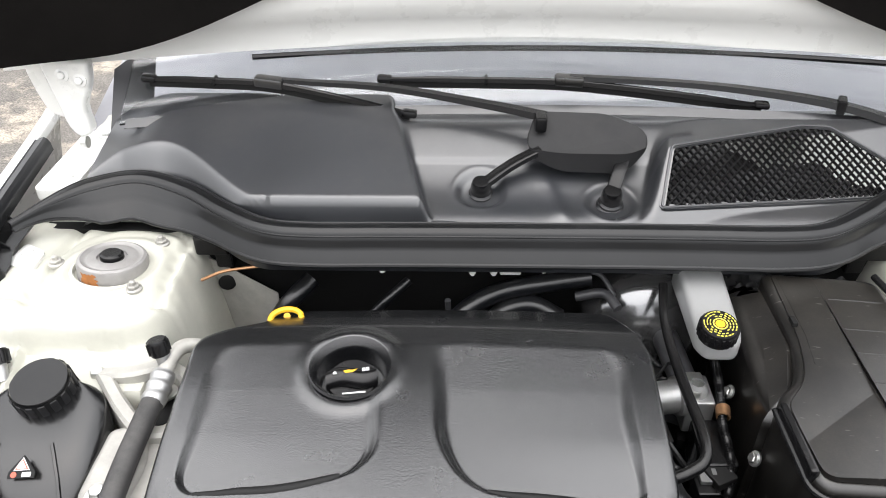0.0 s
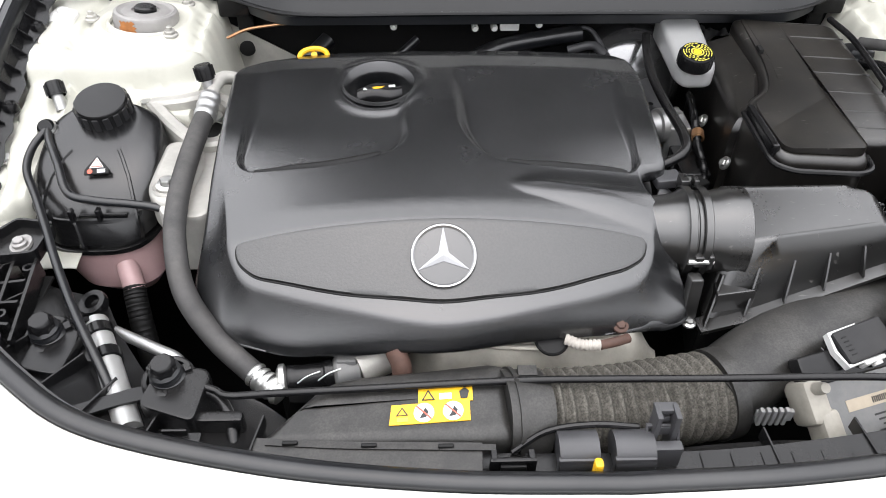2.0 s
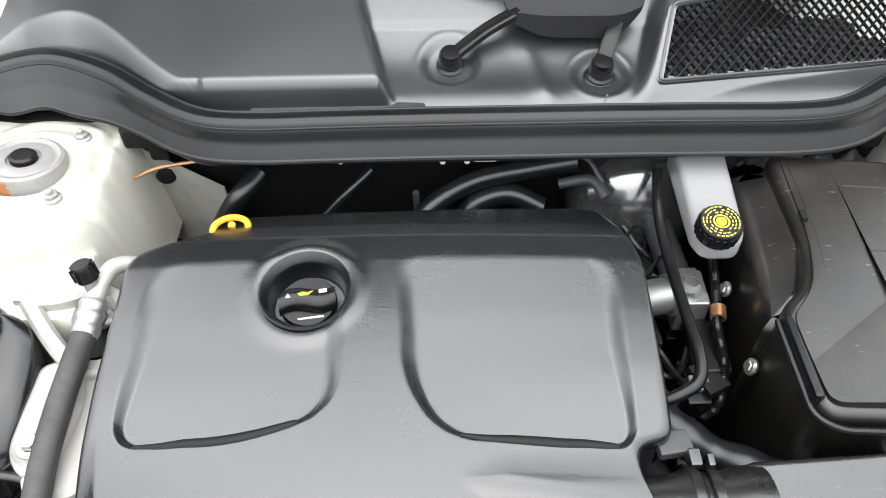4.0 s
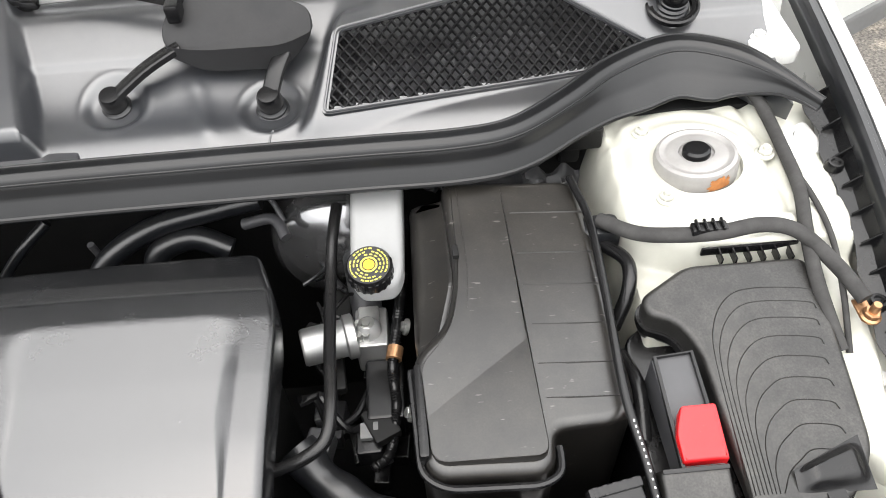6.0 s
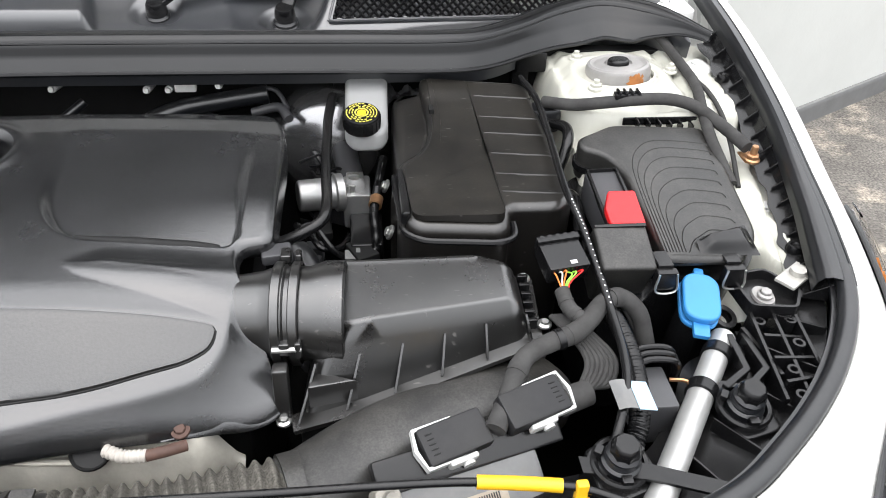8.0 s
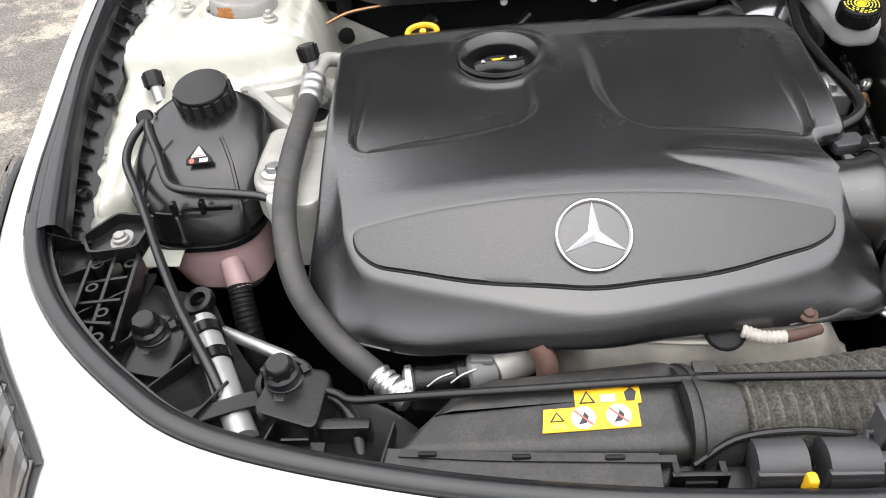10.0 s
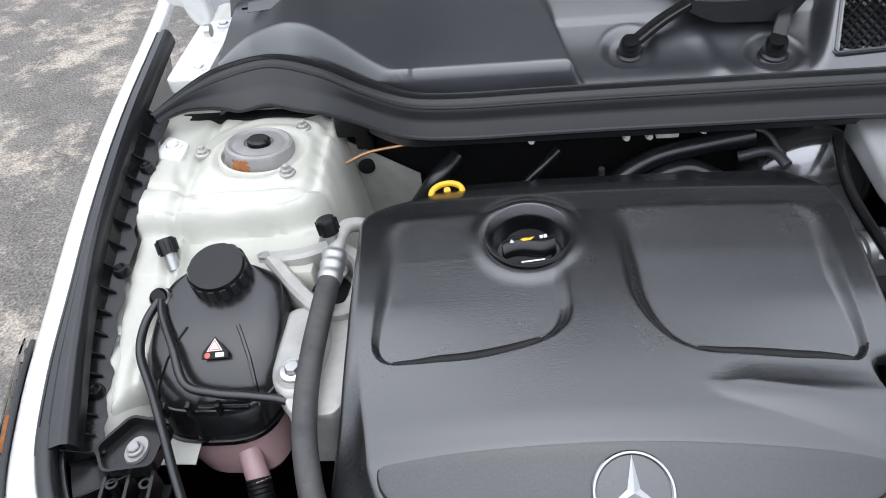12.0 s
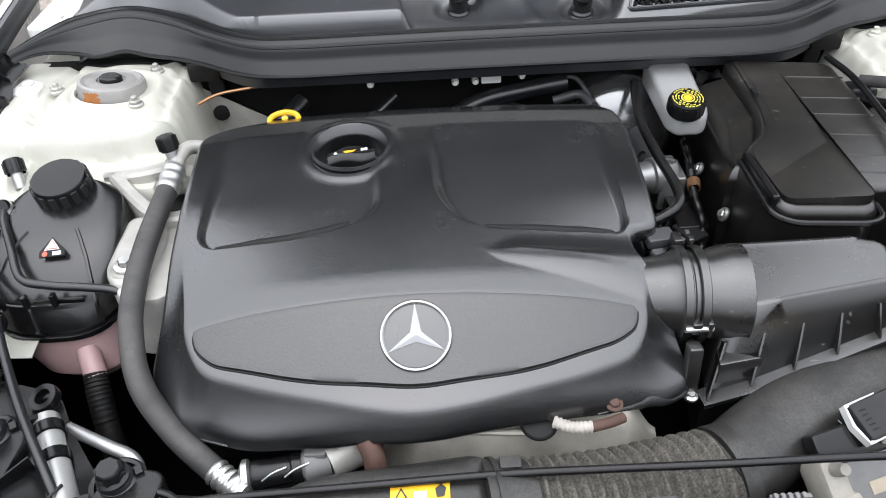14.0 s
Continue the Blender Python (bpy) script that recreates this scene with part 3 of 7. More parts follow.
def cowl():
    bm = bmesh.new()
    nx, ny = 440, 80
    g = {}
    for i in range(nx):
        xx = -0.618 + 1.273 * max(0, i - 1) / (nx - 2)
        for j in range(ny):
            y0 = seal_y(xx) - 0.004
            y = y0 + (0.285 - y0) * max(0, j - 1) / (ny - 2)
            x = xx + 0.03 * (y - 0.08) * sstep(-0.4, -0.6, xx)
            g[i, j] = bm.verts.new((x + (0.012 if i == 0 else 0), y + (0.004 if j == 0 else 0), 0.885 if j == 0 or i == 0 else cowl_z(x, y)))
    for i in range(nx - 1):
        for j in range(ny - 1):
            q = [g[i, j], g[i + 1, j], g[i + 1, j + 1], g[i, j + 1]]
            cx, cy = sum(v.co.x for v in q) / 4, sum(v.co.y for v in q) / 4
            if signed(GRILLE, cx, cy) > 0.003:
                continue
            bm.faces.new(q)
    for v in [v for v in bm.verts if not v.link_faces]:
        bm.verts.remove(v)
    return bm


scuttle = thing("windscreen_cowl", "matt dark grey plastic scuttle panel below the windscreen", "scuttle panel", (0, 0.15, 0.93))
part("panel", cowl(), M_COWL, scuttle, sharp=50)
part("front_shelf", prism(rounded([(-0.30, 0.032), (-0.100, 0.036), (-0.104, 0.072), (-0.130, 0.074), (-0.140, 0.078), (-0.30, 0.074)], 0.006, 3), 0.910, 0.931, 0.003), M_COWL, scuttle)
seam = [(x, y, cowl_z(x, y) + 0.0005) for x, y in ((0.094, 0.036), (0.095, 0.06), (0.100, 0.076))]
part("joint", sweep(catmull(seam, 30), [(-0.001, -0.004), (0.001, -0.004), (0.001, 0.001), (-0.001, 0.001)]), M_COWL, scuttle, "raised joint between two panel halves")
# rim, lattice and dark chamber of the air intake grille
gp = [Vector((x, y, grille_plane(x, y) + 0.006)) for x, y in rounded(GRILLE, 0.006, 3)]
part("grille_rim", sweep(gp + gp[:2], circle(0.0016, 8)), M_COWL, scuttle)
part("grille_border", sweep([p + Vector((0, 0, -0.0015)) for p in gp + gp[:2]], [(-0.004, -0.002), (0.004, -0.002), (0.004, 0.0005), (-0.004, 0.0005)]), M_COWL, scuttle)
lat = thing("intake_grille", "black diamond mesh air intake grille set in the scuttle", "grille", (0.34, 0.14, 0.96))


def clip_line(poly, p, d):
    hits = []
    n = len(poly)
    for i in range(n):
        a, b = Vector(poly[i]), Vector(poly[(i + 1) % n])
        e = b - a
        den = d.x * e.y - d.y * e.x
        if abs(den) < 1e-9:
            continue
        w = a - p
        t, q = (w.x * e.y - w.y * e.x) / den, (w.x * d.y - w.y * d.x) / den
        if 0 <= q <= 1:
            hits.append(t)
    return (min(hits), max(hits)) if len(hits) >= 2 else None


for sgn in (1, -1):
    d = Vector((0.70, 0.66 * sgn)).normalized()
    nrm = Vector((-d.y, d.x))
    for k in range(-60, 60):
        p = Vector((0.34, 0.14)) + nrm * (k * 0.0080)
        c = clip_line(GRILLE, p, d)
        if not c or c[1] - c[0] < 0.008:
            continue
        a, b = p + d * c[0], p + d * c[1]
        pa, pb = Vector((a.x, a.y, grille_plane(*a) + 0.003)), Vector((b.x, b.y, grille_plane(*b) + 0.003))
        part("bar", sweep([pa, pb], [(-0.0010, -0.002), (0.0010, -0.002), (0.0010, 0.0012), (-0.0010, 0.0012)]), M_PLAST, lat)
part("chamber", sheet(lambda u, v: (0.15 + 0.385 * u, 0.07 + 0.14 * v, grille_plane(0.15 + 0.385 * u, 0.07 + 0.14 * v) - 0.04 - 0.05 * sstep(0.012, -0.004, signed(GRILLE, 0.15 + 0.385 * u, 0.07 + 0.14 * v)) + 0.016 * noise.noise((u * 22, v * 12, 1)) + 0.008 * noise.noise((u * 50, v * 30, 4))), 90, 48), M_GREY, lat, "crumpled black filter chamber behind the mesh")

# rubber seal along the scuttle
half = [(0, 0.021), (0.10, 0.021), (0.20, 0.020), (0.29, 0.019), (0.35, 0.030), (0.41, 0.068), (0.47, 0.112), (0.54, 0.136), (0.60, 0.118), (0.64, 0.080), (0.672, 0.034)]
zz = [0.948, 0.948, 0.948, 0.948, 0.947, 0.947, 0.95, 0.955, 0.953, 0.95, 0.945]
pts = [(-x, y, z) for (x, y), z in list(zip(half, zz))[:0:-1]] + [(x, y, z) for (x, y), z in zip(half, zz)]
sec = [(0.014, -0.008), (0.014, 0.002), (0.009, 0.005), (0.0, 0.0045), (-0.006, 0.001), (-0.010, -0.006), (-0.013, -0.018), (-0.020, -0.028),
       (-0.024, -0.034), (-0.022, -0.040), (-0.010, -0.040), (0.006, -0.034), (0.012, -0.02)]
seal = thing("rubber_seal", "long black rubber seal curving across the scuttle edge", "rubber seal", (0, 0.02, 0.91))
line = catmull(pts, 160)


def seal_pt(u, v):
    i = min(int(u * 159), 158)
    p = line[i].lerp(line[i + 1], u * 159 - i)
    t = (line[i + 1] - line[i]).normalized()
    sd = t.cross(Vector((0, 0, 1))).normalized()
    k = min(int(v * 12), 11)
    a, b = Vector(sec[k]).lerp(Vector(sec[k + 1]), v * 12 - k)
    ax = abs(p.x)
    arch = sstep(0.40, 0.50, ax) * (1 - sstep(0.58, 0.655, ax))
    tip = 1 - 0.72 * sstep(0.60, 0.672, ax)
    low = sstep(0, -0.02, b)
    a = a * tip * (1 + 0.9 * arch * low * (a < 0))
    b = b * tip * (1 + 0.05 * arch * low)
    return p - sd * a + Vector((0, 0, b))


part("body", sheet(seal_pt, 200, 49), M_SEAL, seal)


part("upper_bead", sweep([seal_pt(k / 160, 1.6 / 12) for k in range(161)], circle(0.0022, 8), scale=[1 - 0.5 * abs(2 * k / 160 - 1) ** 6 for k in range(161)]), M_SEAL, seal)
part("middle_bead", sweep([seal_pt(k / 160, 4.6 / 12) for k in range(161)], circle(0.0014, 8), scale=[1 - 0.9 * abs(2 * k / 160 - 1) ** 3 for k in range(161)]), M_SEAL, seal)
part("lower_lip", sweep([seal_pt(k / 160, 8.3 / 12) for k in range(161)], circle(0.0032, 8), scale=[1 - 0.5 * abs(2 * k / 160 - 1) ** 6 for k in range(161)]), M_SEAL, seal)

# ---- windscreen, dashboard, raised bonnet ----
wind = thing("windscreen", "sloping windscreen glass with black printed border", "windscreen", (0, 0.27, 1.0))
M_GLASS = bpy.data.materials.new("windscreen_glass")
M_GLASS.use_nodes = True
gb = M_GLASS.node_tree.nodes["Principled BSDF"]
gb.inputs["Base Color"].default_value = (0.93, 0.95, 0.96, 1)
gb.inputs["Roughness"].default_value = 0.02
gb.inputs["Transmission Weight"].default_value = 1.0
gb.inputs["IOR"].default_value = 1.5


def screen_pt(x, s, lift=0.0):
    """A point on the windscreen: x across, s metres up the slope."""
    return Vector((x, 0.275 + s * 0.86 - 0.16 * x * x, 0.995 + s * 0.51 + lift))


pane = part("pane", sheet(lambda u, v: screen_pt(-0.59 + 1.20 * u, v * 0.85), 24, 16, 0.005), M_GLASS, wind)
pane.visible_shadow = False
part("border", sheet(lambda u, v: screen_pt(-0.58 + 1.19 * u, -0.012 + v * 0.016, 0.003), 24, 4, 0.001), M_COWL, wind, "black ceramic print edge")
dash = part("dashboard", sheet(lambda u, v: (-0.72 + 1.44 * u, 0.36 + 0.9 * v, 0.93 + 0.11 * math.sin(v * 2.2) - 0.02 * math.cos(u * 9)), 30, 20, 0.01), M_DASH)
tagged(dash, "dashboard top, coloured pale grey for the windscreen's reflection", "dashboard")
# added floor, near-black for the shade inside the cabin
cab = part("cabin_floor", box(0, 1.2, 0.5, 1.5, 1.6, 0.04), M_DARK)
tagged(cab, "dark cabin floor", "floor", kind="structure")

UP = Vector((0, -math.cos(radians(97)), math.sin(radians(97))))
OUT = Vector((0, math.sin(radians(97)), math.cos(radians(97))))
bonnet = thing("bonnet", "raised white bonnet with black insulation mat underneath", "car bonnet", (0, 0.35, 1.08))


def bonnet_pt(u, v, off):
    w = 0.745 - 0.06 * v
    x = (u * 2 - 1) * w
    v = v * (1.01 - 0.30 * abs(u * 2 - 1) ** 3.2)
    bulge = 0.045 * (1 - (u * 2 - 1) ** 2) - 0.10 * max(0, v - 0.75) ** 2 * 4
    return Vector((x, 0.355 - 0.10 * (u * 2 - 1) ** 2, 1.058 + 0.004 * (u * 2 - 1) ** 2)) + UP * (v * 1.0) + OUT * (bulge + off)


def bonnet_inner(u, v):
    x = u * 2 - 1
    edge = min(v, 1 - v) * 1.0
    edge = min(edge, (1 - abs(x)) * 0.78)
    return bonnet_pt(u, v, -0.012 - 0.035 * sstep(0.02, 0.07, edge) + 0.02 * sstep(0.10, 0.15, edge))


def mat_edge(u):
    return 0.022 + 0.125 * sstep(0.66, 0.15, abs(2 * u - 1) * 0.78)


part("outer_skin", sheet(lambda u, v: bonnet_pt(u, v, 0.0), 40, 30, 0.0015), M_PAINT, bonnet)
part("inner_frame", sheet(bonnet_inner, 60, 50), M_PAINT, bonnet, "white pressed inner frame")
part("rear_seal", tube([bonnet_pt(0.22 + 0.70 * k / 12, 0.0, -0.02) + Vector((0, 0, -0.008)) for k in range(13)], 0.0045, 50, 8), M_PLAST, bonnet, "thin black seal along the rear lip")
part("insulation_mat", sheet(lambda u, v: bonnet_pt(0.005 + 0.99 * u, mat_edge(u) + (0.9 - mat_edge(u)) * v, -0.062 + 0.004 * noise.noise((u * 9, v * 9, 0))), 60, 30, 0.008), M_FELT, bonnet, "black felt insulation mat")


# ---- engine cover ----
CX = -0.146
COVER = rounded([(-0.318, -0.052), (-0.322, -0.085), (-0.398, -0.120), (-0.392, -0.330), (-0.410, -0.458), (-0.30, -0.496), (CX, -0.511),
                 (0.02, -0.484), (0.085, -0.468), (0.116, -0.448), (0.100, -0.416), (0.082, -0.380), (0.072, -0.350), (0.072, -0.324), (0.103, -0.316), (0.108, -0.13), (0.078, -0.038)],
                [0.006, 0.01, 0.02, 0.05, 0.07, 0.02, 0.03, 0.04, 0.03, 0.02, 0.03, 0.03, 0.02, 0.012, 0.012, 0.03, 0.012], 8)
FINGER = rounded([(-0.082, -0.352), (-0.05, -0.332), (0.12, -0.326), (0.14, -0.37), (0.13, -0.425), (0.05, -0.402), (-0.02, -0.382), (-0.065, -0.368)], [0.014, 0.014, 0.01, 0.02, 0.01, 0.02, 0.03, 0.014], 6)
DISH_L = rounded([(-0.372, -0.12), (-0.366, -0.322), (-0.25, -0.321), (-0.180, -0.296), (-0.174, -0.12)], [0.06, 0.03, 0.06, 0.06, 0.05], 8)
DISH_R = rounded([(-0.135, -0.12), (-0.125, -0.265), (-0.088, -0.322), (0.070, -0.328), (0.082, -0.12)], [0.05, 0.06, 0.05, 0.022, 0.06], 8)
PANEL = rounded([(-0.353, -0.414), (-0.30, -0.411), (CX, -0.409), (0.02, -0.411), (0.060, -0.414), (0.056, -0.431), (0.036, -0.444), (-0.045, -0.470), (CX, -0.482), (-0.247, -0.470), (-0.332, -0.446), (-0.350, -0.430)],
                [0.006, 0.02, 0.03, 0.02, 0.006, 0.01, 0.02, 0.03, 0.02, 0.03, 0.02, 0.01], 6)
CREASE = rounded([(-0.392, -0.20), (-0.376, -0.333), (-0.366, -0.385), (-0.361, -0.420), (-0.344, -0.450), (-0.287, -0.470), (-0.19, -0.495), (-0.15, -0.501), (-0.103, -0.496),
                  (0.006, -0.470), (0.052, -0.453), (0.069, -0.425), (0.070, -0.385), (0.12, -0.20)], [0.01, 0.03, 0.03, 0.03, 0.03, 0.03, 0.03, 0.03, 0.03, 0.03, 0.022, 0.022, 0.02, 0.01], 6)
PROFILE = [(-0.03, 0.874), (-0.05, 0.882), (-0.085, 0.898), (-0.108, 0.906), (-0.14, 0.907), (-0.20, 0.904), (-0.33, 0.895), (-0.385, 0.891),
           (-0.412, 0.886), (-0.444, 0.867), (-0.478, 0.845), (-0.50, 0.834), (-0.53, 0.820)]
OIL = (-0.216, -0.172)


def prof(y):
    for (a, za), (b, zb) in zip(PROFILE, PROFILE[1:]):
        if y >= b:
            f = max(0, min(1, (y - a) / (b - a)))
            return za + (zb - za) * f
    return PROFILE[-1][1]


def smooth_prof(y):
    h = 0.0035 if y < -0.2 else 0.0009
    return (prof(y - 2 * h) + prof(y - h) + prof(y) + prof(y + h) + prof(y + 2 * h)) / 5


def to_outline(q):
    """Points close to the front edge of a dish are moved onto it, so that the edge stays clean."""
    dish = DISH_L if q.x < -0.15 else DISH_R
    if -0.335 < q.y < -0.29 and (-0.35 < q.x < -0.19 or -0.09 < q.x < 0.06):
        d = signed(dish, q.x, q.y)
        if abs(d) < 0.0008:
            e = 0.0004
            g = Vector((signed(dish, q.x + e, q.y) - signed(dish, q.x - e, q.y), signed(dish, q.x, q.y + e) - signed(dish, q.x, q.y - e))) / (2 * e)
            return q - g * (d + 0.0004)
    return q


def cover_base(x, y):
    """The cover's flowing surface, without dishes and panel seat."""
    dx = abs(x - CX)
    z = smooth_prof(y) - (0.006 + 0.020 * sstep(-0.25, -0.43, y)) * (dx / 0.21) ** 2
    if y < -0.32 and x > -0.09:
        d = signed(FINGER, x, y)
        if d > 0:
            upper, lower = sstep(0, 0.042, d), 1 - (1 - min(1, d / 0.026)) ** 2
            k = sstep(-0.350, -0.372, y)
            z += (0.004 + 0.002 * sstep(-0.08, 0.08, x)) * (upper + (lower - upper) * k)
    return z


def cover_z(x, y):
    z = cover_base(x, y)
    if -0.34 < y < -0.1 and -0.38 < x < 0.09:
        d = signed(DISH_L if x < -0.15 else DISH_R, x, y)
        if d > -0.004:
            depth = 0.0095 * (1 - (1 - max(0, min(1, (-0.135 - y) / 0.19))) ** 2)
            z -= depth * sstep(-0.0015, 0.006 + 0.012 * sstep(-0.31, -0.22, y), d)
    if y < -0.30:
        d = signed(CREASE, x, y)
        if d < 0.006:
            d = -0.0005 * math.log(1 + math.exp(-d / 0.0005))
            fade = sstep(-0.30, -0.41, y) if x < CX else sstep(-0.385, -0.425, y)
            z -= 0.036 * (1 - math.exp(d * 1.7 / 0.036)) * fade
    r = math.hypot(x - OIL[0], y - OIL[1])
    z += 0.002 * math.exp(-((r - 0.050) / 0.008) ** 2)
    if r < 0.0420:
        z -= 0.045
    return z


def cover_mesh():
    # outline, evenly spaced, drawn in towards a spine
    n, rings = 720, 140
    pts = [Vector(p) for p in COVER]
    cum = [0]
    for a, b in zip(pts, pts[1:] + pts[:1]):
        cum.append(cum[-1] + (b - a).length)
    even = []
    i = 0
    for k in range(n):
        s = cum[-1] * k / n
        while cum[i + 1] < s:
            i += 1
        f = (s - cum[i]) / max(1e-9, cum[i + 1] - cum[i])
        even.append(pts[i].lerp(pts[(i + 1) % len(pts)], f))
    bm = bmesh.new()
    skirt = []
    for drop, out in ((0.085, -0.004), (0.06, 0.0), (0.035, 0.001)):
        ring = []
        for p in even:
            c = Vector((max(-0.28, min(0.0, p.x)), -0.27))
            o = (p - c).normalized()
            arch = 0.012 * sstep(-0.235, -0.19, p.x) * sstep(0.10, 0.06, p.x)
            base = 0.788 + arch
            k = sstep(-0.32, -0.45, p.y)
            side_low = cover_z(p.x, p.y) - 0.055
            bottom = side_low + (base - side_low) * k
            upper = cover_z(p.x, p.y) - 0.010
            if 0.05 < p.x and -0.430 < p.y < -0.317:
                bottom = upper - 0.009
            low = upper + (bottom - upper) * ((drop - 0.02) / 0.065)
            q = p + o * out
            ring.append(bm.verts.new((q.x, q.y, low)))
        skirt.append(ring)
    grid = []
    for j in range(rings):
        f = 1 - (1 - j / (rings - 1)) ** 1.0
        ring = []
        for p in even:
            c = Vector((max(-0.30, min(0.01, p.x)), -0.27))
            q = to_outline(p.lerp(c, f))
            d = (q - p).length
            r = 0.010
            edge = 0 if d > r else r - math.sqrt(max(0, r * r - (r - d) ** 2))
            ring.append(bm.verts.new((q.x, q.y, cover_z(q.x, q.y) - edge * 0.8)))
        grid.append(ring)
    rows = skirt + grid
    for a, b in zip(rows, rows[1:]):
        for k in range(n):
            j = (k + 1) % n
            bm.faces.new((a[k], a[j], b[j], b[k]))
    bmesh.ops.remove_doubles(bm, verts=bm.verts[:], dist=0.00005)
    return bm


cover = thing("engine_cover", "large grained black plastic engine cover with two dished panels", "engine cover", (CX, -0.27, 0.80))
part("shell", cover_mesh(), M_COVER, cover, sharp=60)


def trim_panel():
    bm = bmesh.new()
    n = len(PANEL)
    rings = []
    for f, dz in ((0.008, -0.004), (0.008, 0.0036), (0.02, 0.0052), (0.1, 0.0055), (0.25, 0.0055), (0.4, 0.0055), (0.55, 0.0055), (0.7, 0.0055), (0.85, 0.0055), (1.0, 0.0055)):
        row = []
        for x, y in PANEL:
            c = Vector((max(-0.33, min(0.04, x)), -0.425))
            q = Vector((x, y)).lerp(c, f)
            row.append(bm.verts.new((q.x, q.y, cover_base(q.x, q.y) + dz - 0.0026)))
        rings.append(row)
    for a, b in zip(rings, rings[1:]):
        for k in range(n):
            bm.faces.new((a[k], a[(k + 1) % n], b[(k + 1) % n], b[k]))
    bmesh.ops.remove_doubles(bm, verts=bm.verts[:], dist=0.00005)
    return bm


def even_outline(poly, n):
    pts = [Vector(p) for p in poly] + [Vector(poly[0])]
    cum = [0]
    for a, b in zip(pts, pts[1:]):
        cum.append(cum[-1] + (b - a).length)
    out, i = [], 0
    for k in range(n):
        s = cum[-1] * k / n
        while cum[i + 1] < s:
            i += 1
        out.append(tuple(pts[i].lerp(pts[i + 1], (s - cum[i]) / max(1e-9, cum[i + 1] - cum[i]))))
    return out


PANEL = even_outline(PANEL, 180)
part("trim_panel", trim_panel(), M_PANEL, cover, "long six-sided trim panel")


# thin black tube laid as the shadow line round the panel
gap = [Vector((x, y, cover_base(x, y) - 0.0004)) for x, y in PANEL]
part("panel_gap", sweep(gap + gap[:1], circle(0.0013, 8)), M_DARK, cover, "narrow black line for the shade in the trim panel's gap")
ringm = Matrix.Translation((OIL[0], OIL[1], 0.905)) @ Matrix.Rotation(radians(4), 4, "X")
part("filler_well", lathe([(0.0448, -0.003), (0.0440, 0.0010), (0.0425, 0.0006), (0.0370, -0.008), (0.0362, -0.012), (0.0352, -0.030), (0.034, -0.032), (0, -0.032)], 64, ringm), M_COVER, cover, "round recessed well of the oil filler")
for dish, (a, b) in ((DISH_L, (-0.345, -0.21)), (DISH_R, (-0.075, 0.055))):
    pts = []
    for k in range(20):
        x = a + (b - a) * k / 19
        y = -0.36
        while signed(dish, x, y) < 0.0005:
            y += 0.001
        pts.append((x, y, cover_z(x, y - 0.004) - 0.0008))
    pts = catmull(pts[::3] + pts[-1:], 40)
    # raised black strip in place of the open gap's shade
    part("air_slot", sweep(pts, circle(0.0046, 10, 0.0036), scale=[math.sin(math.pi * (0.04 + 0.92 * k / 39)) ** 0.5 for k in range(40)]), M_DARK, cover, "black strip for the shade in the gap at a dish's edge")

emb = Matrix.Translation((CX, -0.4445, 0.8705)) @ Matrix.Rotation(radians(33), 4, "X")
badge = part("badge", lathe([(0, 0.001), (0.029, 0.001), (0.031, 0.0)], 48, emb), M_COVER, cover, "round badge with a plain three-armed bright shape")
ring = lathe([(0.0325, 0.0), (0.0325, 0.002), (0.0315, 0.0032), (0.0298, 0.0032), (0.0285, 0.002), (0.0285, 0.0)], 64, emb)
part("ring", ring, M_CHROME, badge, "bright chrome ring")
star = bmesh.new()
top = star.verts.new((0, 0, 0.0042))
rim_v = []
for k in range(6):
    r = 0.0295 if k % 2 == 0 else 0.0058
    a = radians(90 + 60 * k)
    rim_v.append(star.verts.new((r * math.cos(a), r * math.sin(a), 0.0018)))
for k in range(6):
    star.faces.new((top, rim_v[k], rim_v[(k + 1) % 6]))
star.faces.new(rim_v[::-1])
part("star_shape", moved(star, emb), M_CHROME, badge, "bright faceted metal shape", sharp=10)

# oil filler cap in its well
oilcap = thing("oil_filler_cap", "black oil filler cap with yellow and white symbols", "filler cap", (OIL[0], OIL[1], 0.872))
cm = Matrix.Translation((OIL[0], OIL[1], 0.8755)) @ Matrix.Rotation(radians(8), 4, "X")
part("body", lathe([(0.027, 0), (0.0275, 0.008), (0.026, 0.011), (0, 0.011)], 40, cm), M_PLAST, oilcap)
grip = sheet(lambda u, v: (-0.027 + 0.054 * u, -0.012 + 0.024 * v + 0.003 * math.sin(u * 6.28), 0.010 + 0.011 * math.sin(math.pi * v) ** 0.5 + 0.002 * math.sin(u * 3.14)), 24, 14)
part("grip", moved(grip, cm @ Matrix.Rotation(radians(8), 4, "Z")), M_PLAST, oilcap)
def mark(name, pts, m, material, parent, h=0.0004):
    bm = prism(pts, 0, h, 0)
    return part(name, moved(bm, m), material, parent)
gm = cm @ Matrix.Rotation(radians(8), 4, "Z") @ Matrix.Translation((0, 0.002, 0.0228))
mark("warning_symbol", [(-0.0195, -0.0025), (-0.0145, -0.0025), (-0.017, 0.002)], gm, M_PRINT, oilcap)
mark("oil_can_symbol", [(-0.006, -0.0022), (0.002, -0.0022), (0.007, 0.0018), (0.002, 0.0006), (-0.003, 0.0018), (-0.008, 0.0006)], gm, M_YEL, oilcap)
mark("manual_symbol", [(0.012, -0.0022), (0.0155, -0.002), (0.0155, 0.0022), (0.012, 0.002)], gm, M_PRINT, oilcap)
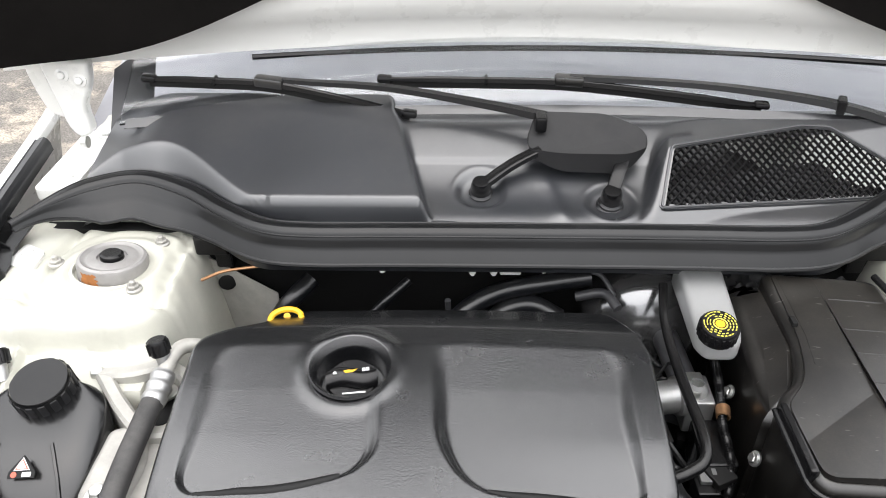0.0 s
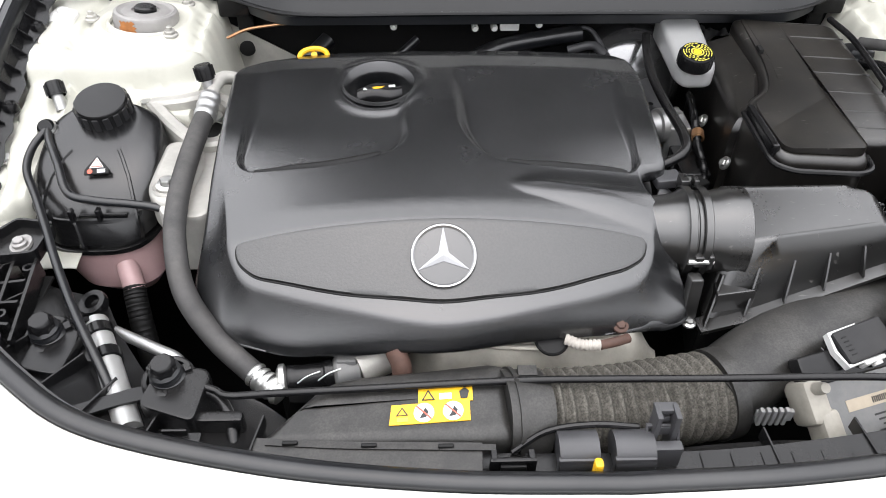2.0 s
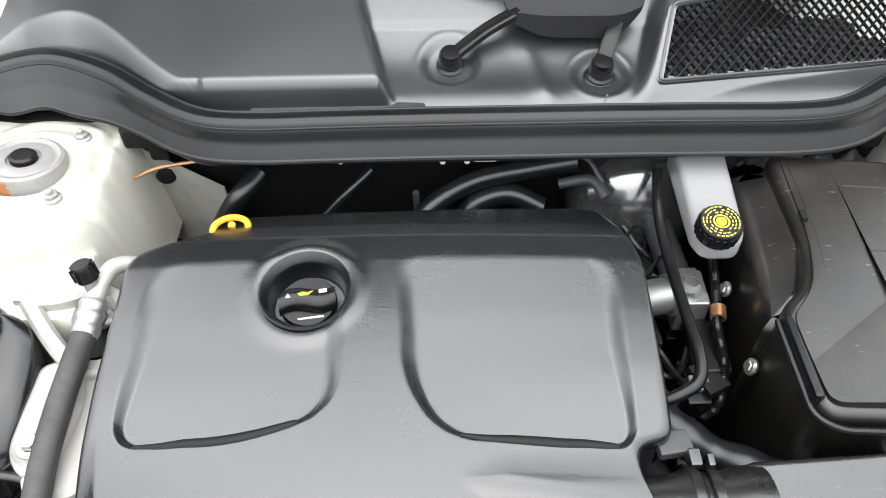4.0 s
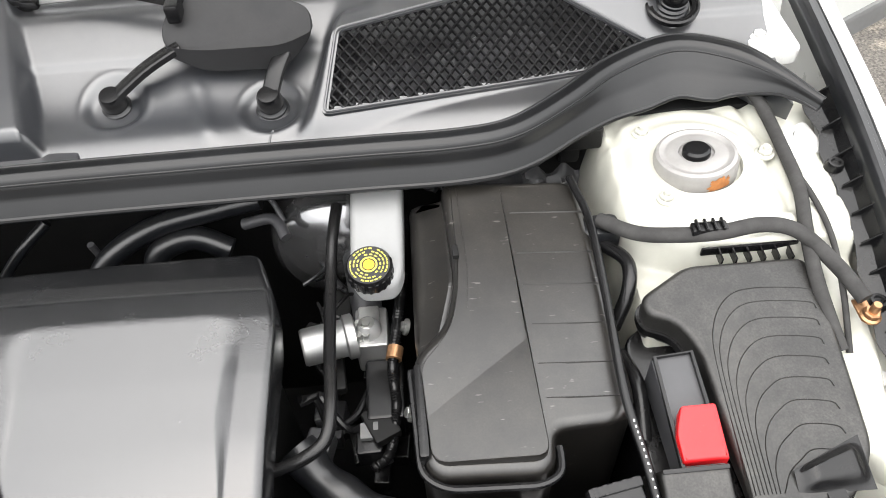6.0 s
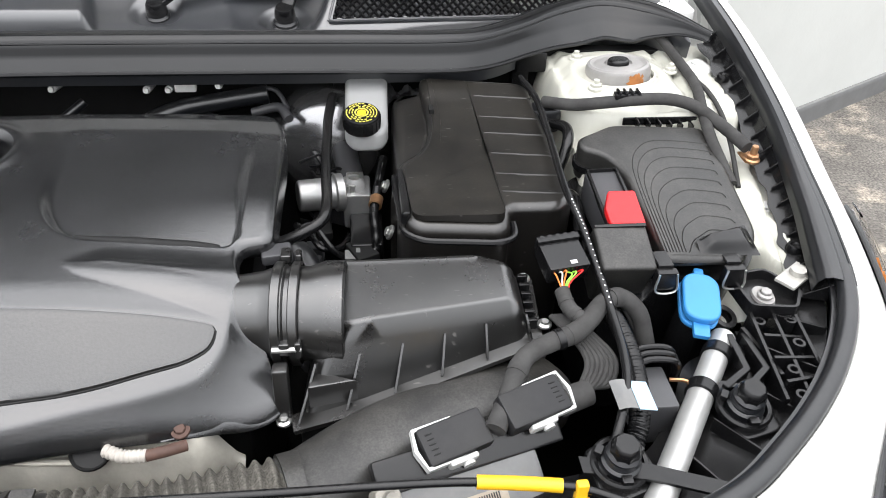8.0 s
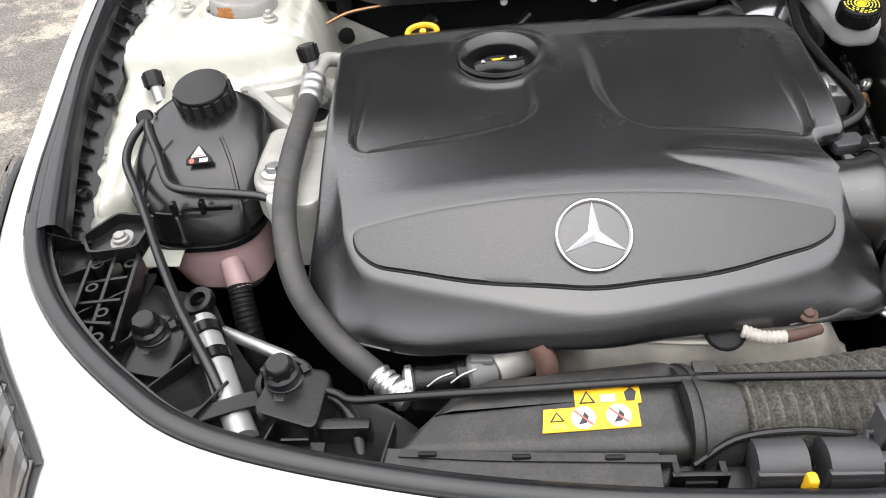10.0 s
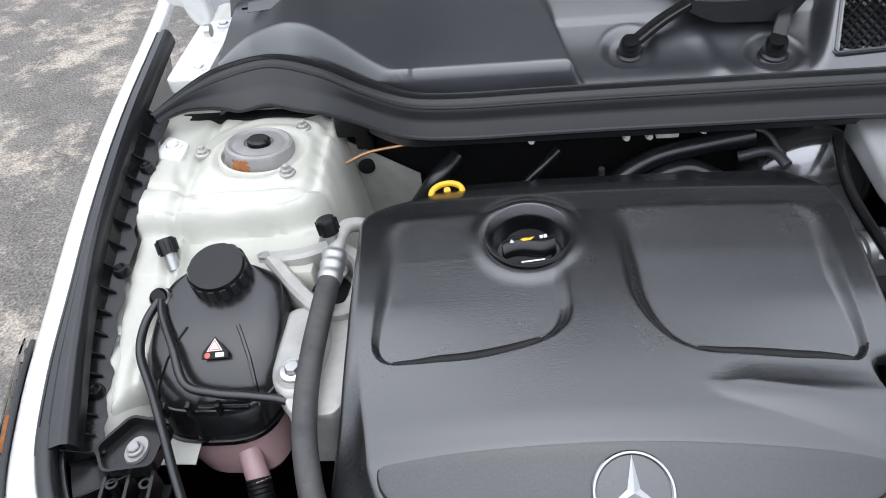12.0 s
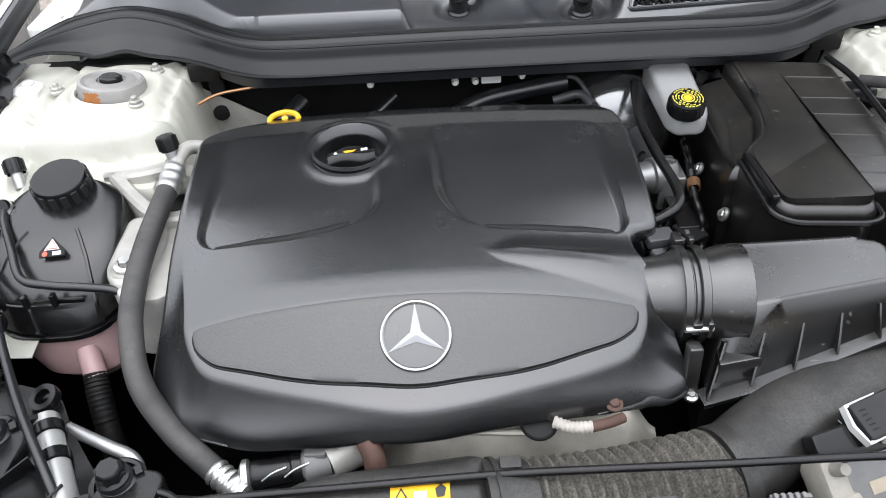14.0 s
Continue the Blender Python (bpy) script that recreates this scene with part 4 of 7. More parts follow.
mark("manual_symbol", [(0.0162, -0.002), (0.0195, -0.0018), (0.0195, 0.0024), (0.0162, 0.0022)], gm, M_PRINT, oilcap)
mark("print_bar", [(-0.010, -0.0185), (0.014, -0.0155), (0.014, -0.0135), (-0.010, -0.0165)], cm @ Matrix.Translation((0.002, -0.002, 0.0112)), M_PRINT, oilcap)

# dipstick handle
dip = thing("dipstick", "yellow plastic dipstick handle with a loop", "dipstick", (-0.305, -0.088, 0.85))
dm = along((-0.304, -0.083, 0.893), (0.1, -0.35, 0.9))
loop = [(0.018 * math.cos(a) * 1.0, 0.012 * math.sin(a), 0) for a in [2 * math.pi * k / 24 for k in range(25)]]
part("loop", moved(tube([(x, y, 0) for x, y, _ in loop], 0.0035, 25, 8, smooth=False), dm), M_YEL, dip)
part("stem", tube([(-0.304, -0.078, 0.893), (-0.302, -0.06, 0.86), (-0.295, -0.05, 0.78)], 0.004, 12, 8), M_YEL, dip)
part("guide", tube([(-0.302, -0.062, 0.862), (-0.295, -0.05, 0.78), (-0.29, -0.05, 0.6)], 0.008, 12, 12), M_PLAST, dip)

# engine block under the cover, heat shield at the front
# the shade under the cover is in the block's near-black colour
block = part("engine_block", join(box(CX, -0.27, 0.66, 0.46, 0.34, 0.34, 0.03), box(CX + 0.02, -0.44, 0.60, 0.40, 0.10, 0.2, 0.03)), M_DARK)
tagged(block, "engine block beneath the plastic cover, coloured near-black for the shade", "engine block")
shield = thing("heat_shield", "pale pressed aluminium exhaust heat shield", "heat shield", (-0.05, -0.49, 0.72))
part("panel", sheet(lambda u, v: (-0.185 + 0.262 * u, -0.468 - 0.06 * v ** 1.5, 0.802 - 0.10 * v * v - 0.05 * sstep(0.86, 1.0, u) - 0.05 * sstep(0.14, 0.0, u) + 0.006 * math.sin(u * 3.14) + 0.003 * noise.noise((u * 12, v * 6, 2))), 40, 20, 0.0015), M_HEAT, shield)
part("bead", tube([(-0.14, -0.488, 0.795), (-0.10, -0.492, 0.792), (-0.04, -0.497, 0.792)], 0.003, 20, 8), M_HEAT, shield)
for x in (-0.15, 0.03):
    part("bolt", moved(hexbolt(0.005, 0.005, 0.008), along((x, -0.478, 0.803), (0, -0.3, 1))), M_OLDPIPE, shield)
probe = thing("lambda_probe", "exhaust sensor with white sleeve and copper pipe", "sensor", (-0.0, -0.50, 0.80))
part("sleeve", corrugated([(-0.028, -0.494, 0.803), (-0.012, -0.500, 0.801), (0.006, -0.500, 0.800)], 0.006, 0.004, 0.18, 60), M_SLEEVE, probe)
part("pipe", tube([(0.006, -0.500, 0.800), (0.022, -0.497, 0.801), (0.036, -0.49, 0.798)], 0.005, 20, 12), M_OLDPIPE, probe)
# no real opening: a near-black disc gives the hole's shade
part("hole", lathe([(0, 0), (0.015, 0), (0.017, 0.002), (0.018, 0)], 24, along((-0.04, -0.490, 0.800), (0, -0.5, 0.8))), M_DARK, probe, "dark disc for the shade inside a round opening")

# ---- intake: throttle tube, air filter box, lower duct, hose, front scoop ----
snorkel = thing("intake_pipe", "black plastic intake pipe with clamp between cover and filter box", "intake pipe", (0.12, -0.38, 0.83))
pm = along((0.060, -0.372, 0.838), (1, -0.06, 0.0))
part("pipe", lathe([(0.033, -0.01), (0.036, 0.012), (0.0395, 0.034), (0.043, 0.044), (0.046, 0.047), (0.046, 0.056), (0.044, 0.058), (0.044, 0.078), (0.049, 0.092), (0.0495, 0.11), (0.0455, 0.112)], 48, pm), M_PLAST2, snorkel)
for o in (0.046, 0.062):
    part("clamp_band", lathe([(0.047, o), (0.0485, o + 0.001), (0.0485, o + 0.008), (0.047, o + 0.009)], 48, pm), M_PLAST2, snorkel)
for y, z in ((-0.334, 0.872), (-0.418, 0.838)):
    part("clamp_latch", join(box(0.116, y, z, 0.010, 0.016, 0.014, 0.002), box(0.128, y - 0.003, z - 0.001, 0.006, 0.012, 0.018, 0.002)), M_PLAST2, snorkel)
part("latch_screw", lathe([(0, 0.026), (0.003, 0.026), (0.003, 0), (0, 0)], 12, along((0.105, -0.424, 0.838), (1, 0, 0))), M_STEEL, snorkel)

airbox = thing("air_filter_box", "angular black plastic air filter box with stiffening fins", "air filter box", (0.24, -0.38, 0.76))
TOP = [(0.154, -0.334, 0.873), (0.30, -0.325, 0.868), (0.334, -0.330, 0.858), (0.338, -0.388, 0.846), (0.194, -0.413, 0.851), (0.150, -0.420, 0.842)]
LOW = [(0.150, -0.326, 0.80), (0.31, -0.312, 0.805), (0.350, -0.318, 0.812), (0.346, -0.398, 0.812), (0.175, -0.443, 0.782), (0.125, -0.452, 0.775)]
bm = bmesh.new()
t = [bm.verts.new(p) for p in TOP]
l = [bm.verts.new(p) for p in LOW]
bm.faces.new(t)
bm.faces.new(l[::-1])
for i in range(6):
    bm.faces.new((l[i], l[(i + 1) % 6], t[(i + 1) % 6], t[i]))
bmesh.ops.recalc_face_normals(bm, faces=bm.faces[:])
bmesh.ops.bevel(bm, geom=[e for e in bm.edges if any(v in t for v in e.verts)], offset=0.014, segments=4, affect="EDGES", profile=0.5)
part("lid", bm, M_PLAST2, airbox, sharp=60)
FL = [Vector(p) for p in LOW]
edge = [FL[1], FL[2], FL[3], FL[4], FL[5]]
part("flange", sweep([p + (p - Vector((0.24, -0.37, p.z))).normalized() * 0.006 for p in edge], [(-0.010, -0.003), (0.010, -0.003), (0.010, 0.002), (-0.010, 0.002)]), M_PLAST2, airbox)
for k in range(6):
    f = k / 5
    a = FL[3].lerp(FL[5], f)
    b = Vector(TOP[3]).lerp(Vector(TOP[5]), f)
    mid = a.lerp(b, 0.25)
    bm = sweep([a + Vector((0, -0.006, 0.0)), a.lerp(b, 0.35) + Vector((0, -0.003, 0)), a.lerp(b, 0.72) + Vector((0, 0.001, 0))], [(-0.001, -0.005), (0.001, -0.005), (0.001, 0.004), (-0.001, 0.004)], up=(0, -0.7, 0.7))
    part("fin", bm, M_PLAST2, airbox)
# tray below the lid, its shade given by near-black
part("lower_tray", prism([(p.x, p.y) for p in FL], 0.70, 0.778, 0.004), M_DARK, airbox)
part("corner_wedge", prism([(0.135, -0.447), (0.18, -0.440), (0.138, -0.425)], 0.785, 0.812, 0.002), M_PLAST2, airbox)
for k in range(6):
    part("side_clip", box(0.349, -0.33 - 0.011 * k, 0.826 - 0.002 * k, 0.011, 0.005, 0.018, 0.0012), M_PLAST, airbox)
for x, y, z in ((0.362, -0.386, 0.818), (0.352, -0.325, 0.826), (0.112, -0.452, 0.776), (0.14, -0.325, 0.80)):
    part("screw", moved(hexbolt(0.0045, 0.005, 0.007), Matrix.Translation((x, y, z))), M_STEEL, airbox)
part("foot", box(0.112, -0.440, 0.800, 0.014, 0.016, 0.06, 0.003, Matrix.Rotation(radians(-8), 4, "X")), M_PLAST2, airbox)

duct = thing("lower_air_duct", "broad curved black plastic air duct below the filter box", "air duct", (0.2, -0.48, 0.75))
dpts = [(0.116, -0.530, 0.756), (0.138, -0.519, 0.757), (0.172, -0.496, 0.759), (0.214, -0.473, 0.761), (0.265, -0.453, 0.763), (0.32, -0.438, 0.762), (0.36, -0.41, 0.750)]
sec = [(0.040 * (abs(math.cos(a)) ** 0.7) * (1 if math.cos(a) > 0 else -1), 0.036 * (abs(math.sin(a)) ** 0.7) * (1 if math.sin(a) > 0 else -1)) for a in [2 * math.pi * k / 28 for k in range(28)]]
part("duct", sweep(catmull(dpts, 50), sec), M_SCOOP, duct)
for k in range(9):
    f = k / 8
    part("rib", box(0.228 + 0.085 * f, -0.497 + 0.028 * f, 0.784 + 0.002 * f, 0.0016, 0.020, 0.012, 0.0005, Matrix.Rotation(radians(20), 4, "Z")), M_PLAST2, duct)

hose = thing("intake_hose", "corrugated intake hose wrapped in grey-brown foam", "air hose", (0.02, -0.54, 0.75))
hp = [(-0.072, -0.563, 0.774), (-0.03, -0.559, 0.770), (0.02, -0.550, 0.763), (0.07, -0.538, 0.758), (0.122, -0.526, 0.753)]
part("foam_sleeve", corrugated(hp, 0.0445, 0.0112, 0.13, 300, 40), M_FOAM, hose)
part("collar", tube([(-0.096, -0.568, 0.778), (-0.086, -0.567, 0.777), (-0.070, -0.566, 0.775), (-0.066, -0.5655, 0.774)], 0.0455, 8, 40), M_SCOOP, hose)
part("collar_rib", tube([(-0.090, -0.5675, 0.777), (-0.086, -0.567, 0.7765)], 0.048, 4, 40), M_SCOOP, hose)
part("end_collar", tube([(0.116, -0.528, 0.7535), (0.126, -0.525, 0.753), (0.134, -0.523, 0.753)], 0.0462, 8, 40), M_SCOOP, hose)
part("tab", box(-0.072, -0.545, 0.818, 0.018, 0.012, 0.004, 0.001), M_SCOOP, hose)

scoop = thing("front_air_scoop", "flat black plastic air scoop with yellow warning labels", "air scoop", (-0.2, -0.57, 0.76))
SC = rounded([(-0.325, -0.603), (-0.245, -0.520), (-0.10, -0.524), (-0.085, -0.530), (-0.085, -0.606), (-0.118, -0.612)], [0.02, 0.03, 0.01, 0.004, 0.012, 0.02], 6)


def scoop_tilt(x, y):
    return 0.014 * sstep(-0.30, -0.10, x) + (-0.006) * sstep(-0.55, -0.60, y) - 0.012 * sstep(-0.545, -0.52, y) * sstep(-0.12, -0.2, x)


def scoop_top(x, y):
    d = signed(SC, x, y)
    r = 0.018
    e = 0 if d > r else r - math.sqrt(max(0, r * r - (r - max(0, d)) ** 2))
    return 0.799 + scoop_tilt(x, y) - e


def scoop_mesh():
    bm = bmesh.new()
    c = Vector((-0.18, -0.567))
    n = len(SC)
    rings = []
    for z in (0.74,):
        rings.append([bm.verts.new((x, y, z)) for x, y in SC])
    for j in range(22):
        f = (j / 21) ** 1.6
        row = []
        for x, y in SC:
            q = Vector((x, y)).lerp(Vector((max(-0.28, min(-0.1, x)), -0.565)), f)
            row.append(bm.verts.new((q.x, q.y, scoop_top(q.x, q.y))))
        rings.append(row)
    for a, b in zip(rings, rings[1:]):
        for k in range(n):
            bm.faces.new((a[k], a[(k + 1) % n], b[(k + 1) % n], b[k]))
    bmesh.ops.remove_doubles(bm, verts=bm.verts[:], dist=0.0001)
    return bm


part("upper_shell", scoop_mesh(), M_SCOOP, scoop)
lipp = [(-0.318, -0.609, 0.788), (-0.25, -0.618, 0.794), (-0.18, -0.624, 0.799), (-0.118, -0.628, 0.802)]
part("front_lip", sweep(catmull(lipp, 24), [(-0.016, -0.014), (0.010, -0.014), (0.010, 0.002), (-0.016, 0.004)]), M_SCOOP, scoop)
part("lip_line", sweep(catmull([(x + 0.012, y + 0.010, z + 0.004) for x, y, z in lipp], 24), [(-0.003, -0.003), (0.003, -0.003), (0.003, 0.002), (-0.003, 0.002)]), M_SCOOP, scoop)
for k in range(5):
    p = Vector(catmull(lipp, 11)[1 + 2 * k])
    part("lip_tab", box(p.x, p.y - 0.012, p.z - 0.010, 0.034, 0.006, 0.018, 0.002), M_SCOOP, scoop)
for k in range(3):
    p = Vector(catmull(lipp, 7)[1 + 2 * k])
    part("lip_clip", box(p.x, p.y + 0.011, p.z + 0.006, 0.014, 0.004, 0.004, 0.0015), M_DARK, scoop)
sx = lambda x, y: scoop_top(x, y)
lab = part("warning_label", join(prism([(-0.198, -0.590), (-0.126, -0.590), (-0.126, -0.571), (-0.196, -0.571)], 0, 0.0008, 0, tilt=None),
                                 prism([(-0.172, -0.571), (-0.123, -0.571), (-0.123, -0.556), (-0.172, -0.556)], 0, 0.0008, 0)), M_YEL, scoop, "yellow warning label with pictograms")
def drape(ob, lift):
    for v in ob.data.vertices:
        v.co.z += scoop_top(v.co.x, v.co.y) + lift
def on_label(name, poly, material, lift=0.0014):
    ob = part(name, prism(poly, 0, 0.0004, 0), material, lab)
    drape(ob, lift)
    return ob
drape(lab, 0.0004)
def disc2(cx, cy, r, n=20):
    return [(cx + r * math.cos(2 * math.pi * k / n), cy + r * math.sin(2 * math.pi * k / n)) for k in range(n)]
for cx in (-0.167, -0.141):
    on_label("prohibition_disc", disc2(cx, -0.5805, 0.0092), M_PRINT)
    on_label("prohibition_ring", [(cx - 0.007, -0.5745), (cx - 0.0058, -0.574), (cx + 0.007, -0.5865), (cx + 0.0058, -0.587)], M_RPRINT, 0.0019)
    on_label("pictogram", [(cx - 0.004, -0.586), (cx + 0.002, -0.585), (cx + 0.004, -0.580), (cx + 0.001, -0.576), (cx - 0.001, -0.581)], M_BPRINT, 0.0018)
on_label("warning_triangle", [(-0.192, -0.582), (-0.181, -0.582), (-0.1865, -0.574)], M_BPRINT)
on_label("warning_triangle", [(-0.190, -0.5815), (-0.183, -0.5815), (-0.1865, -0.5762)], M_YEL, 0.0018)
on_label("warning_triangle", [(-0.169, -0.569), (-0.157, -0.569), (-0.163, -0.5585)], M_BPRINT)
on_label("warning_triangle", [(-0.1668, -0.5682), (-0.1592, -0.5682), (-0.163, -0.5612)], M_YEL, 0.0018)
on_label("manual_symbol", [(-0.153, -0.569), (-0.142, -0.569), (-0.142, -0.563), (-0.153, -0.563)], M_PRINT)
on_label("hand_symbol", [(-0.134, -0.569), (-0.128, -0.569), (-0.126, -0.562), (-0.130, -0.558), (-0.135, -0.562)], M_BPRINT)
on_label("print_bar", [(-0.191, -0.588), (-0.181, -0.588), (-0.181, -0.584), (-0.191, -0.584)], M_YDIM)

# ---- battery housing, brake fluid, fuse box ----
bat = thing("battery_housing", "black plastic battery housing with lid beside the brake reservoir", "battery housing", (0.32, -0.13, 0.62))
bt = lambda x, y: 0.07 * (y + 0.05) - 0.05 * (x - 0.30)
main = rounded([(0.270, 0.012), (0.415, 0.006), (0.420, -0.262), (0.345, -0.266), (0.340, -0.302), (0.238, -0.299), (0.229, -0.27), (0.230, -0.188), (0.260, -0.160), (0.274, -0.11)], [0.012, 0.022, 0.03, 0.012, 0.025, 0.025, 0.01, 0.012, 0.03, 0.03], 5)
part("case", prism(main, 0.55, 0.893, 0.010, 3, tilt=bt), M_BATT, bat)
part("shoulder", prism(rounded([(0.235, 0.012), (0.285, 0.010), (0.285, -0.11), (0.268, -0.168), (0.236, -0.196), (0.231, -0.15)], 0.006, 3), 0.55, 0.874, 0.016, 5, tilt=lambda x, y: bt(x, y) + 0.35 * (x - 0.27)), M_BATT, bat, "sunken shoulder beside the brake reservoir")
lid = rounded([(0.280, 0.004), (0.332, 0.0), (0.336, -0.293), (0.240, -0.291), (0.236, -0.200), (0.266, -0.166), (0.279, -0.11)], [0.006, 0.006, 0.012, 0.014, 0.01, 0.03, 0.03], 5)
part("lid", prism(lid, 0.884, 0.8948, 0.0013, 2, tilt=bt), M_BATT, bat, "lid with a curved edge")
part("lid_line", sweep([(0.286, 0.0, 0.8945 + bt(0.286, 0)), (0.288, -0.10, 0.8945 + bt(0.288, -0.1)), (0.283, -0.145, 0.8945 + bt(0.283, -0.145))], [(-0.0012, -0.002), (0.0012, -0.002), (0.0, 0.0006)]), M_BATT, bat)
part("rim", sweep([(x, y, 0.880 + bt(x, y)) for x, y in rounded([(0.226, -0.19), (0.230, -0.293), (0.250, -0.306), (0.328, -0.308), (0.346, -0.300), (0.348, -0.27)], 0.012, 4)[3:-3]], circle(0.0035, 8)), M_PLAST, bat)
for y, x0 in ((-0.035, 0.338), (-0.085, 0.338), (-0.122, 0.338), (-0.165, 0.340), (-0.205, 0.340), (-0.238, 0.342)):
    part("seam", sweep([(x0, y, 0.8928 + bt(x0, y)), (0.412, y - 0.003, 0.8928 + bt(0.412, y))], [(-0.0012, -0.001), (0.0012, -0.001), (0.0, 0.0009)]), M_BATT, bat)
part("side_ridge", box(0.234, -0.24, 0.875, 0.010, 0.09, 0.02, 0.004), M_PLAST, bat)
part("side_vent", box(0.278, -0.085, 0.899, 0.006, 0.014, 0.006, 0.001), M_DARK, bat)
for x, y in ((0.218, -0.20), (0.218, -0.10)):
    part("bolt", moved(hexbolt(0.006, 0.006, 0.009), along((x + 0.004, y, 0.80), (-1, 0, 0.5))), M_STEEL, bat)

resv = thing("brake_fluid_reservoir", "milky white brake fluid reservoir with black cap", "fluid reservoir", (0.2, -0.04, 0.80))
RS = rounded([(0.175, 0.045), (0.231, 0.042), (0.226, -0.085), (0.217, -0.103), (0.183, -0.103), (0.173, -0.085)], [0.004, 0.004, 0.012, 0.02, 0.02, 0.012], 6)
part("tank", prism(RS, 0.850, 0.881, 0.008, 3, tilt=lambda x, y: 0.10 * (y + 0.08)), M_RES, resv)
capm = along((0.194, -0.088, 0.8785), (0.0, -0.16, 1))
capo = part("cap", lathe([(0.021, 0), (0.0225, 0.004), (0.0225, 0.018), (0.0205, 0.021), (0, 0.021)], 40, capm), M_PLAST, resv, "black screw cap with yellow print")
for k in range(20):
    a = 2 * math.pi * k / 20
    part("knurl", moved(box(0.0222, 0, 0.010, 0.0018, 0.0035, 0.015, 0.0006), capm @ Matrix.Rotation(a, 4, "Z")), M_PLAST, capo)
part("yellow_symbol", lathe([(0, 0.0215), (0.0055, 0.0215), (0.0055, 0.0205)], 20, capm), M_YEL, capo)
part("symbol_ring", lathe([(0.0068, 0.0213), (0.0068, 0.0216), (0.0085, 0.0216), (0.0085, 0.0213)], 28, capm), M_YDIM, capo)
for r, n in ((0.0180, 26), (0.0145, 20), (0.0112, 14)):
    for k in range(n):
        if k % 6 == 5:
            continue
        part("print_bar", moved(box(r, 0, 0.0213, 0.0013, 0.0030, 0.0006, 0), capm @ Matrix.Rotation(2 * math.pi * k / n, 4, "Z")), M_YDIM, capo)
part("filter_neck", lathe([(0.016, -0.006), (0.018, 0)], 30, capm), M_RES, resv)
part("lower_chamber", lathe([(0, 0), (0.014, 0), (0.014, 0.03), (0.008, 0.04)], 20, Matrix.Translation((0.182, -0.10, 0.775))), M_RES, resv)

boost = thing("brake_booster", "shiny dark metal brake booster drum behind the reservoir", "brake booster", (0.16, 0.05, 0.80))
part("drum", lathe([(0.0, 0.0), (0.03, 0.0), (0.045, -0.006), (0.065, -0.014), (0.078, -0.03), (0.082, -0.05), (0.082, -0.08)], 48, along((0.150, 0.005, 0.79), (0, -1, 0.15))), M_BOOST, boost)
part("master_cylinder", tube([(0.17, 0.01, 0.79), (0.185, -0.10, 0.775)], 0.017, 6, 20, smooth=False), M_GREY, boost)

fuse = thing("fuse_box", "black plastic fuse box with ribbed lid and red terminal cover", "fuse box", (0.52, -0.24, 0.78))
ft = lambda x, y: 0.16 * (y + 0.13) - 0.07 * (x - 0.45)
LID = rounded([(0.443, -0.152), (0.492, -0.122), (0.612, -0.118), (0.618, -0.15), (0.609, -0.305), (0.575, -0.342), (0.492, -0.342), (0.484, -0.205), (0.470, -0.178), (0.445, -0.170)],
              [0.008, 0.012, 0.012, 0.02, 0.02, 0.012, 0.008, 0.02, 0.02, 0.008], 4)
part("lid", prism(LID, 0.845, 0.896, 0.006, 3, tilt=ft), M_SCOOP, fuse)
part("lid_edge", sweep([(x, y, 0.868 + ft(x, y)) for x, y in LID + LID[:1]], [(-0.003, -0.004), (0.003, -0.004), (0.003, 0.004), (-0.003, 0.004)]), M_PLAST, fuse)
BASE = rounded([(0.432, -0.165), (0.49, -0.128), (0.605, -0.125), (0.60, -0.30), (0.57, -0.335), (0.49, -0.338), (0.47, -0.362), (0.424, -0.360)], 0.01, 3)
part("base", prism(BASE, 0.66, 0.846, 0.004, 2, tilt=lambda x, y: 0.12 * (y + 0.13)), M_PLAST, fuse)
# wave-shaped ribs of the lid
for k in range(9):
    g = k / 8
    x0 = 0.493 + 0.0034 * k
    yt = -0.150 - 0.150 * g ** 1.15
    xr = 0.606 - 0.020 * g
    pts = [(x0, -0.333, 0), (x0 + 0.002, yt - 0.075 * (1 - 0.6 * g), 0), (x0 + 0.010, yt - 0.034 * (1 - 0.5 * g), 0), (x0 + 0.030 - 0.008 * g, yt - 0.008, 0), (x0 + 0.056 - 0.02 * g, yt, 0), (xr - 0.006, yt - 0.003, 0), (xr, yt - 0.010, 0)]
    pts = [(x, y, 0.8958 + ft(x, y)) for x, y, _ in pts]
    part("rib", sweep(catmull(pts, 34), [(-0.0012, -0.001), (0, 0.0011), (0.0012, -0.001)]), M_SCOOP, fuse)
part("hump", sheet(lambda u, v: (0.532 + 0.066 * u, -0.335 + 0.045 * v * (0.4 + 0.6 * u), 0.8955 + ft(0.532 + 0.066 * u, -0.335 + 0.045 * v) + 0.010 * sstep(0, 0.25, min(u, 1 - u)) * sstep(0, 0.3, min(v, 1 - v))), 22, 18), M_PLAST, fuse, "raised corner of the lid")
part("side_panel", prism(rounded([(0.438, -0.212), (0.476, -0.209), (0.478, -0.310), (0.440, -0.310)], 0.004, 3), 0.84, 0.883, 0.003, 2, tilt=lambda x, y: 0.12 * (y + 0.21)), M_GREY, fuse, "flat grey-black terminal panel")
part("panel_frame", sweep([(x, y, 0.884 + 0.12 * (y + 0.21)) for x, y in [(0.441, -0.31), (0.441, -0.213), (0.474, -0.211), (0.475, -0.26)]], [(-0.0015, -0.003), (0.0015, -0.003), (0.0015, 0.003), (-0.0015, 0.003)]), M_PLAST, fuse)
